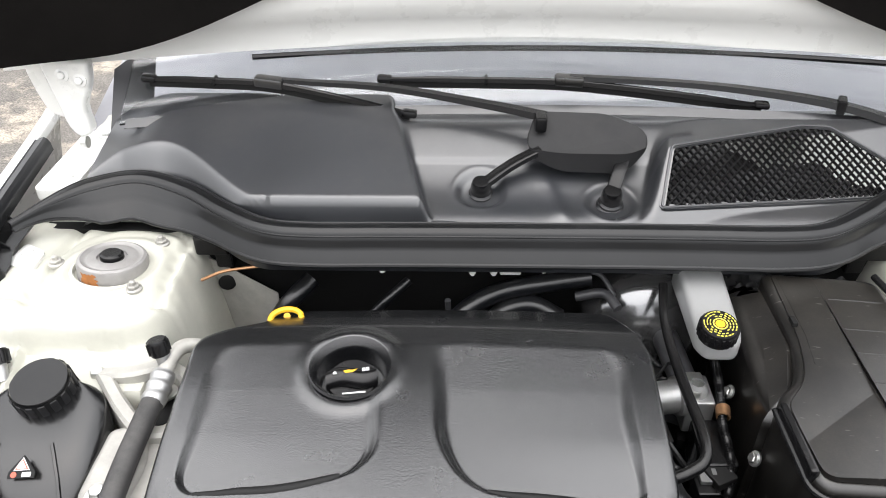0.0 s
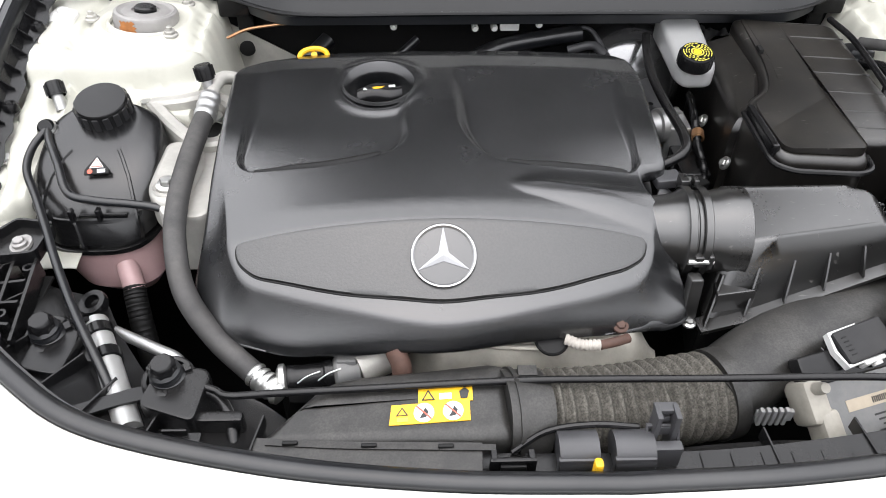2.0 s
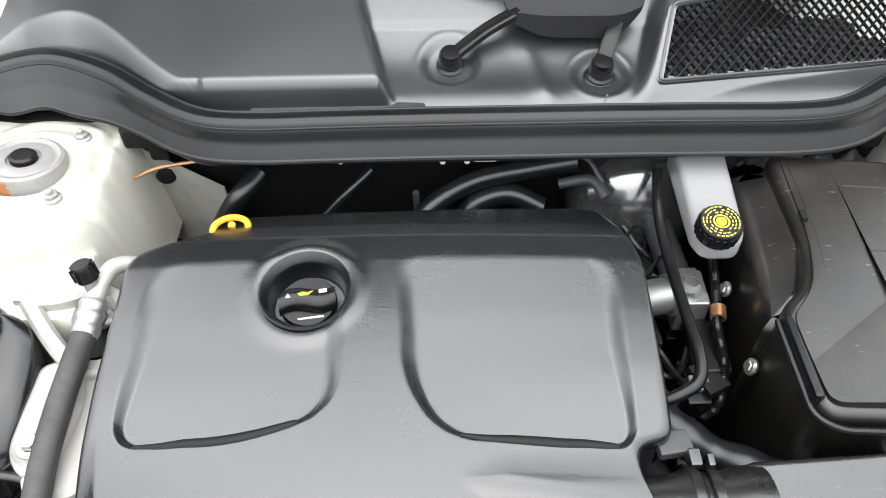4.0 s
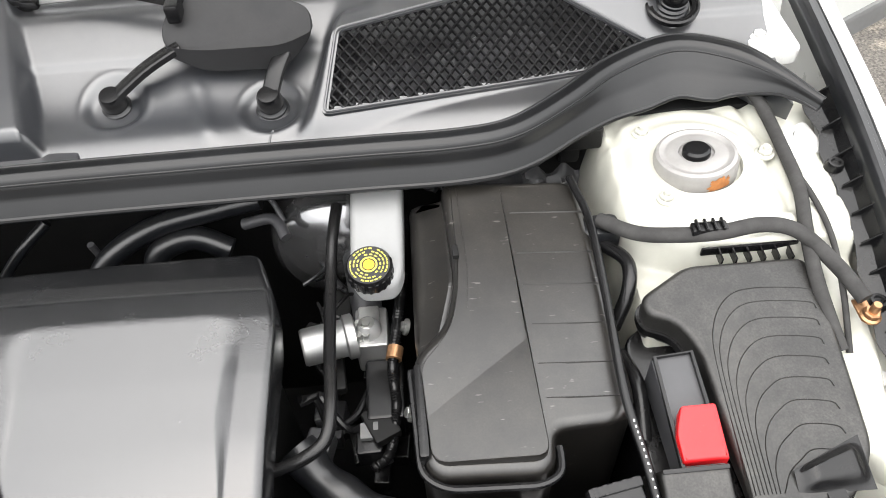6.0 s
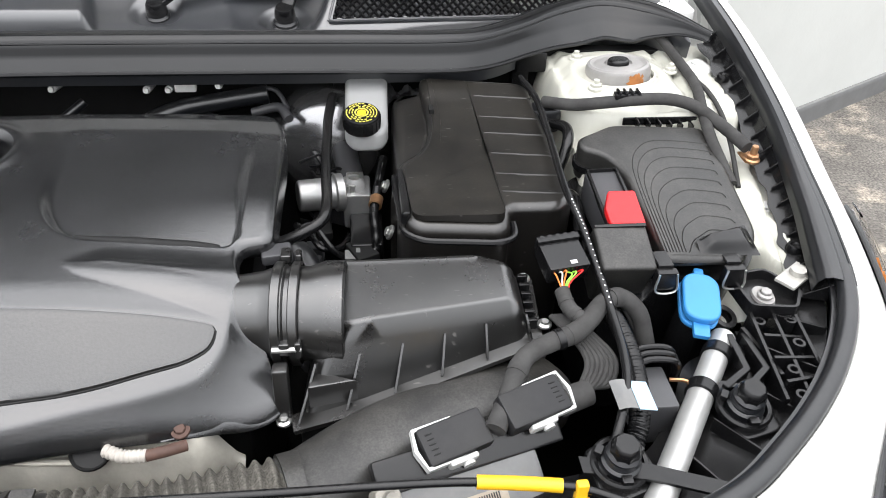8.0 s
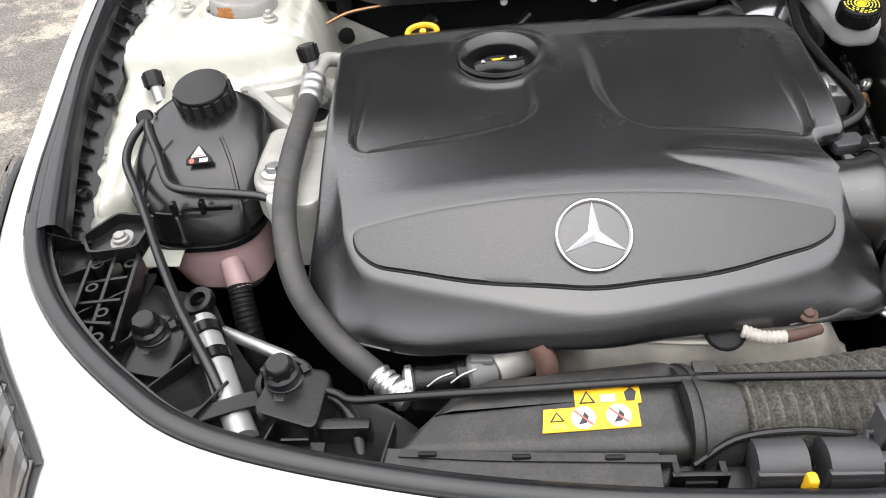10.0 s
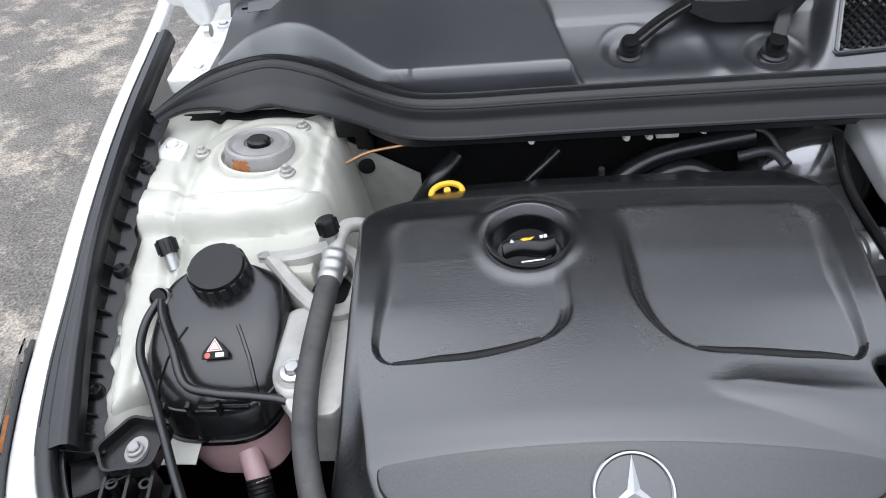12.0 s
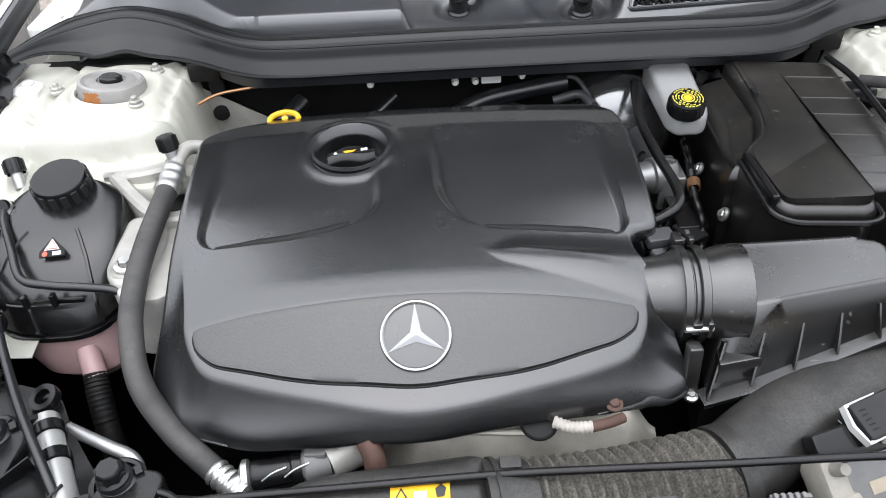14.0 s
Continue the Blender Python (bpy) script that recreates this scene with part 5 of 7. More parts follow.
part("terminal_cover", prism(rounded([(0.448, -0.264), (0.478, -0.264), (0.479, -0.308), (0.441, -0.308), (0.440, -0.286)], [0.003, 0.003, 0.002, 0.002, 0.006], 3), 0.855, 0.886, 0.003, 2, tilt=lambda x, y: 0.28 * (y + 0.286)), M_RED, fuse, "bright red plastic terminal cover")
part("small_cover", moved(box(0, -0.001, -0.03, 0.056, 0.053, 0.06, 0.004, None, 3), Matrix.Translation((0.448, -0.338, 0.874)) @ Matrix.Rotation(radians(19), 4, "X") @ Matrix.Rotation(radians(2), 4, "Y")), M_SCOOP, fuse)
part("cover_edge", moved(box(0, 0.024, 0.0005, 0.054, 0.004, 0.003, 0.001), Matrix.Translation((0.448, -0.338, 0.874)) @ Matrix.Rotation(radians(19), 4, "X")), M_PLAST, fuse)
for k in range(6):
    part("louvre", box(0.530 + 0.014 * k, -0.112, 0.889 - 0.001 * k, 0.002, 0.016, 0.010, 0.0005), M_PLAST, fuse)
part("louvre_frame", box(0.562, -0.104, 0.888, 0.095, 0.003, 0.010, 0.001), M_PLAST, fuse)
for x, y, z in ((0.484, -0.362, 0.852), (0.563, -0.348, 0.842)):
    clipo = part("clip", join(box(x, y - 0.004, z, 0.022, 0.010, 0.022, 0.002), box(x, y + 0.012, z + 0.012, 0.016, 0.024, 0.004, 0.001)), M_PLAST, fuse, "spring clip")
    part("wire_loop", tube([(x - 0.009, y - 0.009, z + 0.010), (x - 0.010, y - 0.011, z - 0.010), (x + 0.010, y - 0.011, z - 0.010), (x + 0.009, y - 0.009, z + 0.010)], 0.0012, 16, 6), M_STEEL, clipo)

# ---- coolant reservoir ----
cool = thing("coolant_reservoir", "black and pink coolant expansion tank with ribbed cap", "coolant tank", (-0.54, -0.27, 0.72))


def tank_ring(z, cx, cy, rx, ry, n=40, p=0.68):
    out = []
    for k in range(n):
        a = 2 * math.pi * k / n
        c, s = math.cos(a), math.sin(a)
        out.append((cx + rx * abs(c) ** p * (1 if c > 0 else -1), cy + ry * abs(s) ** p * (1 if s > 0 else -1), z))
    return out


def loft(rings, cap=True):
    bm = bmesh.new()
    vs = [[bm.verts.new(p) for p in r] for r in rings]
    n = len(vs[0])
    for a, b in zip(vs, vs[1:]):
        for k in range(n):
            bm.faces.new((a[k], a[(k + 1) % n], b[(k + 1) % n], b[k]))
    if cap:
        bm.faces.new(vs[0])
        bm.faces.new(vs[-1])
    return bm


def slanted(r, slope, y0):
    return [(x, y, z + slope * (y - y0)) for x, y, z in r]


LV = [(0.806, -0.258, 0.067, 0.070), (0.815, -0.257, 0.073, 0.075), (0.838, -0.249, 0.0745, 0.074), (0.853, -0.238, 0.072, 0.068), (0.863, -0.228, 0.066, 0.058), (0.8685, -0.218, 0.054, 0.046), (0.871, -0.205, 0.036, 0.034)]
part("upper_shell", loft([slanted(tank_ring(z, -0.541, cy, rx, ry), 0.22, -0.22) for z, cy, rx, ry in LV]), M_TANK, cool)
part("seam", loft([slanted(tank_ring(z, -0.541, -0.258, 0.067 + g, 0.070 + g), 0.22, -0.22) for z, g in ((0.800, 0.0), (0.801, 0.005), (0.807, 0.005), (0.808, 0.0))]), M_PLAST, cool)
part("lower_tank", loft([slanted(tank_ring(z, cx, cy, rx, ry), 0.22, -0.22) for z, cx, cy, rx, ry in ((0.735, -0.520, -0.288, 0.035, 0.036), (0.752, -0.527, -0.278, 0.054, 0.056), (0.778, -0.537, -0.263, 0.064, 0.068), (0.802, -0.541, -0.258, 0.0665, 0.0695))]), M_PINK, cool, "milky pink lower half with coolant")
cpm = along((-0.543, -0.186, 0.862), (0.0, -0.22, 1))
part("neck", lathe([(0.034, -0.006), (0.033, 0.006), (0.029, 0.008), (0.029, 0.014)], 40, cpm), M_PLAST, cool)
def shell_line(a0, a1, l0, l1, n=24):
    out = []
    for k in range(n):
        f = k / (n - 1)
        a, l = radians(a0 + (a1 - a0) * f), l0 + (l1 - l0) * f
        i = min(int(l), 5)
        z, cy, rx, ry = [LV[i][j] + (LV[i + 1][j] - LV[i][j]) * (l - i) for j in range(4)]
        c, q = math.cos(a), math.sin(a)
        x, y = -0.541 + rx * abs(c) ** 0.68 * (1 if c > 0 else -1), cy + ry * abs(q) ** 0.68 * (1 if q > 0 else -1)
        out.append(Vector((x, y, z + 0.22 * (y + 0.22))))
    return out


for a0, a1, l0, l1 in ((-62, -50, 5.5, 0.6), (-118, -128, 5.5, 2.2), (-150, -30, 2.1, 2.1), (-128, -128, 2.1, 0.4), (-95, -92, 2.1, 0.4), (-170, -140, 1.2, 1.2)):
    part("ridge", sweep(shell_line(a0, a1, l0, l1), [(-0.003, -0.002), (-0.0012, 0.0022), (0.0012, 0.0022), (0.003, -0.002)]), M_TANK, cool)
tcap = part("cap", lathe([(0.0, 0.012), (0.031, 0.012), (0.0315, 0.032), (0.029, 0.036), (0.0, 0.037)], 48, cpm), M_PLAST, cool, "ribbed black screw cap")
for k in range(16):
    part("rib", moved(box(0.0310, 0, 0.023, 0.0030, 0.0075, 0.019, 0.0014), cpm @ Matrix.Rotation(2 * math.pi * k / 16, 4, "Z")), M_MATT, tcap)
part("spout", tube([(-0.513, -0.325, 0.755), (-0.505, -0.342, 0.745), (-0.50, -0.352, 0.738)], 0.0125, 8, 16), M_PINK, cool)
part("hose_sleeve", corrugated([(-0.502, -0.348, 0.741), (-0.497, -0.365, 0.727), (-0.490, -0.385, 0.705), (-0.480, -0.41, 0.67), (-0.47, -0.43, 0.6)], 0.0135, 0.008, 0.08, 60, 16), M_DARK, cool)
part("side_stub", tube([(-0.585, -0.205, 0.858), (-0.612, -0.207, 0.862)], 0.008, 4, 12, smooth=False), M_PLAST, cool)
part("front_bar", box(-0.520, -0.322, 0.826, 0.052, 0.004, 0.006, 0.001, Matrix.Rotation(radians(10), 4, "X")), M_PLAST, cool)
for x in (-0.552, -0.522, -0.578):
    part("hook", box(x, -0.327, 0.832 - 0.06 * abs(x + 0.53), 0.005, 0.008, 0.016, 0.001), M_PLAST, cool)
tri_m = Matrix.Translation((-0.531, -0.278, 0.8610)) @ Matrix.Rotation(radians(30), 4, "X") @ Matrix.Rotation(radians(4), 4, "Z") @ Matrix.Diagonal((0.74, 0.74, 1, 1))
lab2 = part("warning_label", moved(prism([(-0.018, -0.012), (0.018, -0.012), (0.018, -0.004), (0.0, 0.018), (-0.018, -0.004)], -0.002, 0.0006, 0), tri_m), M_DARK, cool, "black label with red warning triangle")
def mini(name, poly, mtl, lift=0.0):
    return part(name, moved(prism(poly, 0.0006 + lift, 0.0010 + lift, 0), tri_m), mtl, lab2)
mini("warning_triangle", [(-0.011, -0.002), (0.011, -0.002), (0.0, 0.0155)], M_PRINT)
mini("warning_triangle", [(-0.0088, -0.0008), (0.0088, -0.0008), (0.0, 0.0132)], M_RPRINT, 0.0004)
mini("warning_triangle", [(-0.0068, 0.0002), (0.0068, 0.0002), (0.0, 0.0108)], M_PRINT, 0.0007)
mini("pressure_mark", disc2(-0.010, -0.0075, 0.004, 12), M_RPRINT)
mini("manual_symbol", [(0.001, -0.0105), (0.013, -0.0105), (0.013, -0.0045), (0.001, -0.0045)], M_PRINT)

# ---- strut mounts ----
for s in (1, -1):
    mnt = thing("strut_mount", "grey steel strut top mount with rust on one side", "strut mount", (0.537 * s, 0, 0.902), "strut mounts")
    tilt = Matrix.Translation((0.537 * s, 0.0, 0.900)) @ Matrix.Rotation(radians(-6), 4, "X") @ Matrix.Rotation(radians(-5 * s), 4, "Y")
    part("base_ring", lathe([(0.053, -0.004), (0.051, 0.003), (0.0475, 0.004), (0.046, 0.0)], 40, tilt), M_BODY, mnt)
    part("cup", lathe([(0.0425, -0.004), (0.0425, 0.013), (0.0405, 0.018), (0.037, 0.0195), (0.033, 0.0175), (0.030, 0.0175), (0.027, 0.0195), (0.018, 0.0195), (0.017, 0.017), (0.0, 0.017)], 48, tilt), M_GREYCAP, mnt)
    part("centre_nut", lathe([(0.0145, 0.017), (0.014, 0.0225), (0.0115, 0.0245), (0.0, 0.024)], 32, tilt), M_PLAST, mnt, "black rubber plug")
    rust = sheet(lambda u, v: (0.0430 * math.cos(-1.75 + (0.45 if s > 0 else -0.15) + (0.62 - 0.2 * v) * (u - 0.5) + 0.12 * noise.noise((v * 5, s, u))), 0.0430 * math.sin(-1.75 + (0.45 if s > 0 else -0.15) + (0.62 - 0.2 * v) * (u - 0.5) + 0.12 * noise.noise((v * 5, s, u))), 0.001 + (0.014 + 0.006 * noise.noise((u * 4, s, 2))) * v), 24, 14)
    part("rust_patch", moved(rust, tilt), M_RUST, mnt, "orange rust stain")
    for x, y in ((0.493, 0.053), (0.493, -0.047), (0.611, 0.005)):
        b = part("strut_bolt", moved(hexbolt(0.0075, 0.007, 0.0098, 0.005), Matrix.Translation((x * s, y, 0.9045 - 0.03 * y))), M_CAST if s < 0 else M_BODY)
        tagged(b, "painted hex nut on a strut tower stud" if s > 0 else "grey hex nut on a strut tower stud", "hex nut", "strut tower nuts")


# ---- wipers ----
def cap_nut(parent, p, r=0.013):
    m = along(p, (0, -0.25, 1))
    part("pivot_boot", lathe([(0.020, -0.030), (0.020, -0.024), (0.0175, -0.022), (0.0185, -0.018), (0.016, -0.016), (0.0165, -0.012), (0.014, -0.010), (r, -0.008)], 28, m), M_RUB, parent)
    part("pivot_ring", lathe([(0.031, -0.024), (0.031, -0.0185), (0.0285, -0.0175), (0.0265, -0.020), (0.0225, -0.020), (0.0215, -0.024)], 36, m), M_PLAST, parent)
    part("pivot_cap", lathe([(r * 1.05, -0.010), (r * 1.1, -0.004), (r * 1.0, 0.005), (r * 0.85, 0.009), (0, 0.010)], 28, m), M_PLAST, parent)


def wiper_blade(parent, a, b, hub):
    a, b, hub = Vector(a), Vector(b), Vector(hub)
    line = catmull([a, a.lerp(hub, 0.5) + Vector((0, 0, 0.001)), hub, hub.lerp(b, 0.5) + Vector((0, 0, 0.002)), b], 21)
    part("blade", sweep(line, [(-0.008, 0.0), (-0.006, 0.004), (0.001, 0.0055), (0.003, 0.008), (0.006, 0.006), (0.007, 0.0)], scale=[0.6 + 0.4 * min(1, 6 * min(k, 20 - k) / 20 + 0.2) for k in range(21)]), M_PLAST, parent, "flat black wiper blade with spoiler")
    part("rubber_lip", sweep([p + Vector((0, 0.0, -0.005)) for p in line], [(-0.003, -0.005), (0.003, -0.005), (0.003, 0.005), (-0.003, 0.005)]), M_DARK, parent)
    d = (b - a).normalized()
    for q in (a, b):
        part("end_cap", box(q.x, q.y, q.z + 0.002, 0.022, 0.015, 0.011, 0.004, d.to_track_quat("X", "Z").to_matrix().to_4x4()), M_PLAST, parent)
    part("coupling", box(hub.x, hub.y, hub.z + 0.005, 0.042, 0.020, 0.015, 0.004, d.to_track_quat("X", "Z").to_matrix().to_4x4()), M_PLAST2, parent)
    part("blade_band", box(*(a.lerp(hub, 0.55) + Vector((0, 0, 0.003))), 0.005, 0.016, 0.012, 0.002, d.to_track_quat("X", "Z").to_matrix().to_4x4()), M_PLAST, parent)


wl = thing("windscreen_wiper", "black wiper with plate and two pivot links", "wiper", (0.05, 0.17, 0.96), "windscreen wipers")
PAD = rounded([(-0.014, 0.176), (0.000, 0.213), (0.10, 0.210), (0.148, 0.188), (0.150, 0.166), (0.118, 0.144), (0.03, 0.146), (-0.008, 0.158)], [0.012, 0.014, 0.02, 0.014, 0.014, 0.016, 0.016, 0.012], 5)
part("link_plate", prism(PAD, 0.9885, 0.994, 0.0015, 1, tilt=lambda x, y: 0.62 * (y - 0.17)), M_MATT, wl, "smooth black cover plate")
for v in wl.children[0].data.vertices:
    if v.co.z < 0.99:
        v.co.z += 0.62 * (v.co.y - 0.17)
for n0, n1 in (((-0.075, 0.131, 0.948), (0.004, 0.166, 0.985)), ((0.097, 0.109, 0.948), (0.115, 0.152, 0.975))):
    a, b = Vector(n0), Vector(n1)
    path = [a, a.lerp(b, 0.5) + Vector((0, 0, 0.004)), b]
    part("link_arm", sweep(catmull(path, 12), [(-0.009, -0.003), (0.009, -0.003), (0.009, 0.003), (0.006, 0.005), (-0.006, 0.005), (-0.009, 0.003)]), M_PLAST, wl)
    cap_nut(wl, n0)
part("arm", sweep(catmull([(0.012, 0.200, 1.018), (-0.06, 0.222, 1.024), (-0.20, 0.256, 1.034), (-0.32, 0.272, 1.036), (-0.382, 0.272, 1.041)], 24), [(-0.009, -0.004), (0.009, -0.004), (0.007, 0.005), (-0.007, 0.005)], scale=[1 - 0.45 * k / 23 for k in range(24)]), M_PLAST, wl)
part("arm_joint", box(0.005, 0.187, 1.016, 0.016, 0.026, 0.022, 0.004), M_PLAST, wl)
wiper_blade(wl, (-0.558, 0.282, 1.036), (-0.178, 0.262, 0.991), (-0.380, 0.272, 1.032))
wr = thing("windscreen_wiper", "long black wiper lying along the windscreen edge", "wiper", (0.45, 0.22, 0.98), "windscreen wipers")
part("arm", sweep(catmull([(0.551, 0.181, 0.985), (0.52, 0.205, 0.998), (0.431, 0.247, 1.014), (0.32, 0.275, 1.023), (0.211, 0.282, 1.032), (0.05, 0.285, 1.040)], 36), [(-0.011, -0.004), (0.011, -0.004), (0.008, 0.006), (-0.008, 0.006)], scale=[1.1 - 0.5 * k / 35 for k in range(36)]), M_PLAST, wr)
part("arm_joint", box(0.431, 0.247, 1.015, 0.012, 0.024, 0.022, 0.003, Matrix.Rotation(radians(-20), 4, "Z")), M_PLAST, wr)
cap_nut(wr, (0.551, 0.181, 0.992), 0.015)
wiper_blade(wr, (-0.214, 0.282, 1.036), (0.332, 0.276, 0.999), (0.052, 0.283, 1.031))

# ---- bonnet hinges and corner fillers ----
for s in (-1, 1):
    hin = thing("hinge", "white painted steel bonnet hinge", "hinge", (0.66 * s, 0.2, 0.93), "bonnet hinges")
    part("foot", prism(rounded([(0.63 * s, 0.12), (0.63 * s, 0.30), (0.685 * s, 0.30), (0.685 * s, 0.12)], 0.012), 0.925, 0.945, 0.003), M_PAINT, hin)
    upright = Matrix.Translation((0, 0.262, 0)) @ Matrix.Rotation(math.pi / 2, 4, "X")
    ARM = rounded([(0.700, 1.075), (0.628, 1.075), (0.634, 1.035), (0.652, 1.005), (0.648, 0.962), (0.672, 0.955), (0.684, 0.975), (0.690, 1.02)], [0.01, 0.01, 0.02, 0.02, 0.012, 0.012, 0.02, 0.03], 5)
    part("arm", moved(prism([(x * s, z) for x, z in ARM], -0.012, 0.012, 0.006, 3), upright), M_PAINT, hin)
    LEV = rounded([(0.735, 1.06), (0.705, 1.07), (0.700, 1.02), (0.676, 0.995), (0.690, 0.975), (0.718, 0.985), (0.728, 1.02)], 0.012, 5)
    part("lever", moved(prism([(x * s, z) for x, z in LEV], -0.026, -0.010, 0.005, 3), upright), M_PAINT, hin)
    for x, z in ((0.668, 1.055), (0.645, 1.047)):
        part("arm_bolt", moved(hexbolt(0.006, 0.006, 0.010), along((x * s, 0.250, z), (0, -1, 0.2))), M_PAINT, hin)
    part("pillar_trim", sheet(lambda u, v: ((0.565 + 0.055 * u) * s, 0.30 - 0.05 * u + 0.06 * v, 1.0 - 0.03 * u + 0.07 * v), 8, 8, 0.004), M_GREY, hin)
    for y, z in ((0.15, 0.945), (0.28, 0.945)):
        part("bolt", moved(hexbolt(0.007, 0.006, 0.011), Matrix.Translation((0.645 * s, y, z))), M_PAINT, hin)
    part("pivot", lathe([(0, 0), (0.009, 0), (0.009, 0.008), (0, 0.008)], 16, along((0.648 * s, 0.215, 0.968), (-s, 0, 0))), M_STEEL, hin)
    fil = part("corner_filler", sheet(lambda u, v: ((0.595 + 0.09 * u) * s, 0.135 + 0.245 * v, 0.932 - 0.02 * (1 - u) + 0.03 * v * (1 - u) + 0.006 * noise.noise((u * 4, v * 6, s))), 16, 20, 0.003), M_PLAST if s > 0 else M_BODY)
    tagged(fil, "moulded filler between scuttle and fender", "body filler", "corner fillers")
    plug = part("scuttle_bracket", join(box(0.432 * s, 0.068, 0.895, 0.045, 0.02, 0.03, 0.004), box(0.42 * s, 0.075, 0.87, 0.025, 0.02, 0.03, 0.004)), M_PLAST)
    tagged(plug, "small black bracket under the scuttle seal", "bracket", "scuttle brackets")

# ---- firewall details ----
plate = part("bulkhead_plate", sheet(lambda u, v: (-0.452 + 0.10 * u, 0.085 - 0.03 * u, 0.70 + 0.16 * v * (1 - 0.25 * u)), 12, 12, 0.002), M_CAST)
tagged(plate, "grey painted bulkhead plate with a round hole", "panel")
# the plate's hole, its dark inside drawn as a near-black disc
hole = part("grommet", lathe([(0, 0.001), (0.010, 0.001), (0.012, 0)], 20, along((-0.425, 0.072, 0.825), (0.2, -1, 0.1))), M_DARK)
tagged(hole, "near-black disc for the shade in the bulkhead plate's round hole", "grommet")
cop = part("copper_line", tube([(-0.44, 0.025, 0.865), (-0.41, 0.03, 0.876), (-0.37, 0.035, 0.880), (-0.34, 0.04, 0.881)], 0.0022, 16, 8), M_COPPER)
tagged(cop, "thin orange line along the dark bulkhead", "line")
for x, z in ((-0.221, 0.887), (-0.204, 0.871), (-0.086, 0.868), (-0.058, 0.868), (-0.007, 0.888), (0.007, 0.873), (0.027, 0.891)):
    st = part("bulkhead_stud", lathe([(0.0025, -0.05), (0.0052, -0.002), (0.0052, 0.006), (0.0035, 0.008), (0.0035, 0.013), (0, 0.013)], 10, along((x, 0.052, z - 0.002), (0, -1, 0.25))), M_PAINT)
    tagged(st, "small bright steel stud on the bulkhead", "stud", "bulkhead studs")
brk = part("bulkhead_clip", join(box(-0.036, 0.048, 0.870, 0.028, 0.01, 0.012, 0.002), box(-0.036, 0.072, 0.870, 0.008, 0.05, 0.004, 0.001)), M_PAINT)
tagged(brk, "bright steel clip on the bulkhead", "clip")
for i, (pts, r) in enumerate((([(-0.13, -0.02, 0.79), (-0.10, 0.01, 0.825), (-0.05, 0.035, 0.842), (0.02, 0.045, 0.852), (0.07, 0.05, 0.858)], 0.0125),
                              ([(-0.06, 0.0, 0.78), (-0.05, 0.02, 0.815), (-0.01, 0.03, 0.825), (0.03, 0.02, 0.81)], 0.014),
                              ([(-0.23, 0.02, 0.80), (-0.20, 0.03, 0.83), (-0.17, 0.05, 0.85)], 0.006),
                              ([(-0.36, 0.03, 0.78), (-0.33, 0.02, 0.83), (-0.30, 0.05, 0.85)], 0.012))):
    h = part("coolant_hose", tube(pts, r, 30, 16), M_RUB)
    tagged(h, "black rubber coolant hose behind the engine cover", "hose", "hoses behind the cover")
for pts, r in (([(-0.115, 0.03, 0.76), (-0.118, 0.02, 0.84)], 0.005), ([(0.05, 0.03, 0.84), (0.085, 0.025, 0.85), (0.1, 0.0, 0.845)], 0.008), ([(0.045, 0.055, 0.862), (0.08, 0.045, 0.866), (0.098, 0.02, 0.85)], 0.004)):
    h = part("metal_line", tube(pts, r * 0.8, 16, 12), M_GREY)
    tagged(h, "dark metal pipe at the bulkhead", "pipe", "metal pipes")

# ---- gap between engine cover and battery: brake unit, pipes, plugs ----
absu = thing("brake_modulator", "silver cylinder motor of the brake modulator", "brake modulator", (0.15, -0.10, 0.76))
part("motor", lathe([(0, 0), (0.018, 0.0), (0.020, 0.003), (0.020, 0.045), (0.024, 0.047), (0.024, 0.056), (0.02, 0.058), (0, 0.058)], 32, along((0.112, -0.112, 0.796), (1, 0.22, -0.05))), M_ALU, absu)
part("block", box(0.185, -0.095, 0.775, 0.035, 0.05, 0.05, 0.004), M_ALU, absu)
part("controller", box(0.195, -0.155, 0.75, 0.04, 0.07, 0.05, 0.004), M_PLAST, absu)
part("flange", box(0.183, -0.088, 0.803, 0.022, 0.030, 0.008, 0.002), M_STEEL, absu)
for k in range(4):
    part("pipe_nut", moved(hexbolt(0.005, 0.010), Matrix.Translation((0.172 + 0.008 * (k % 2), -0.11 + 0.014 * (k // 2), 0.80))), M_STEEL, absu)
vp = part("vacuum_pipe", tube([(0.158, 0.02, 0.868), (0.152, -0.02, 0.858), (0.150, -0.07, 0.850), (0.150, -0.15, 0.852), (0.152, -0.215, 0.855), (0.147, -0.245, 0.852), (0.128, -0.257, 0.845), (0.10, -0.262, 0.835)], 0.0062, 60, 14), M_PLAST)
tagged(vp, "bent glossy black vacuum pipe", "pipe")
cl = part("corrugated_conduit", corrugated([(0.222, -0.03, 0.80), (0.213, -0.09, 0.80), (0.205, -0.14, 0.79), (0.206, -0.18, 0.775), (0.197, -0.215, 0.755), (0.18, -0.225, 0.74)], 0.0062, 0.003, 0.16, 160, 10), M_PLAST)
tagged(cl, "thin black corrugated cable conduit", "conduit")
rg = part("rubber_ring", lathe([(0.0065, -0.008), (0.0085, -0.007), (0.0085, 0.007), (0.0065, 0.008)], 16, along((0.208, -0.128, 0.795), (0.2, 1, 0.1))), M_COPPER)
tagged(rg, "orange-brown sleeve on a conduit", "sleeve")
con = thing("plug_connector", "black plug with pale grey latch", "plug", (0.178, -0.20, 0.74))
part("housing", box(0.176, -0.205, 0.748, 0.026, 0.03, 0.03, 0.003), M_PLAST, con)
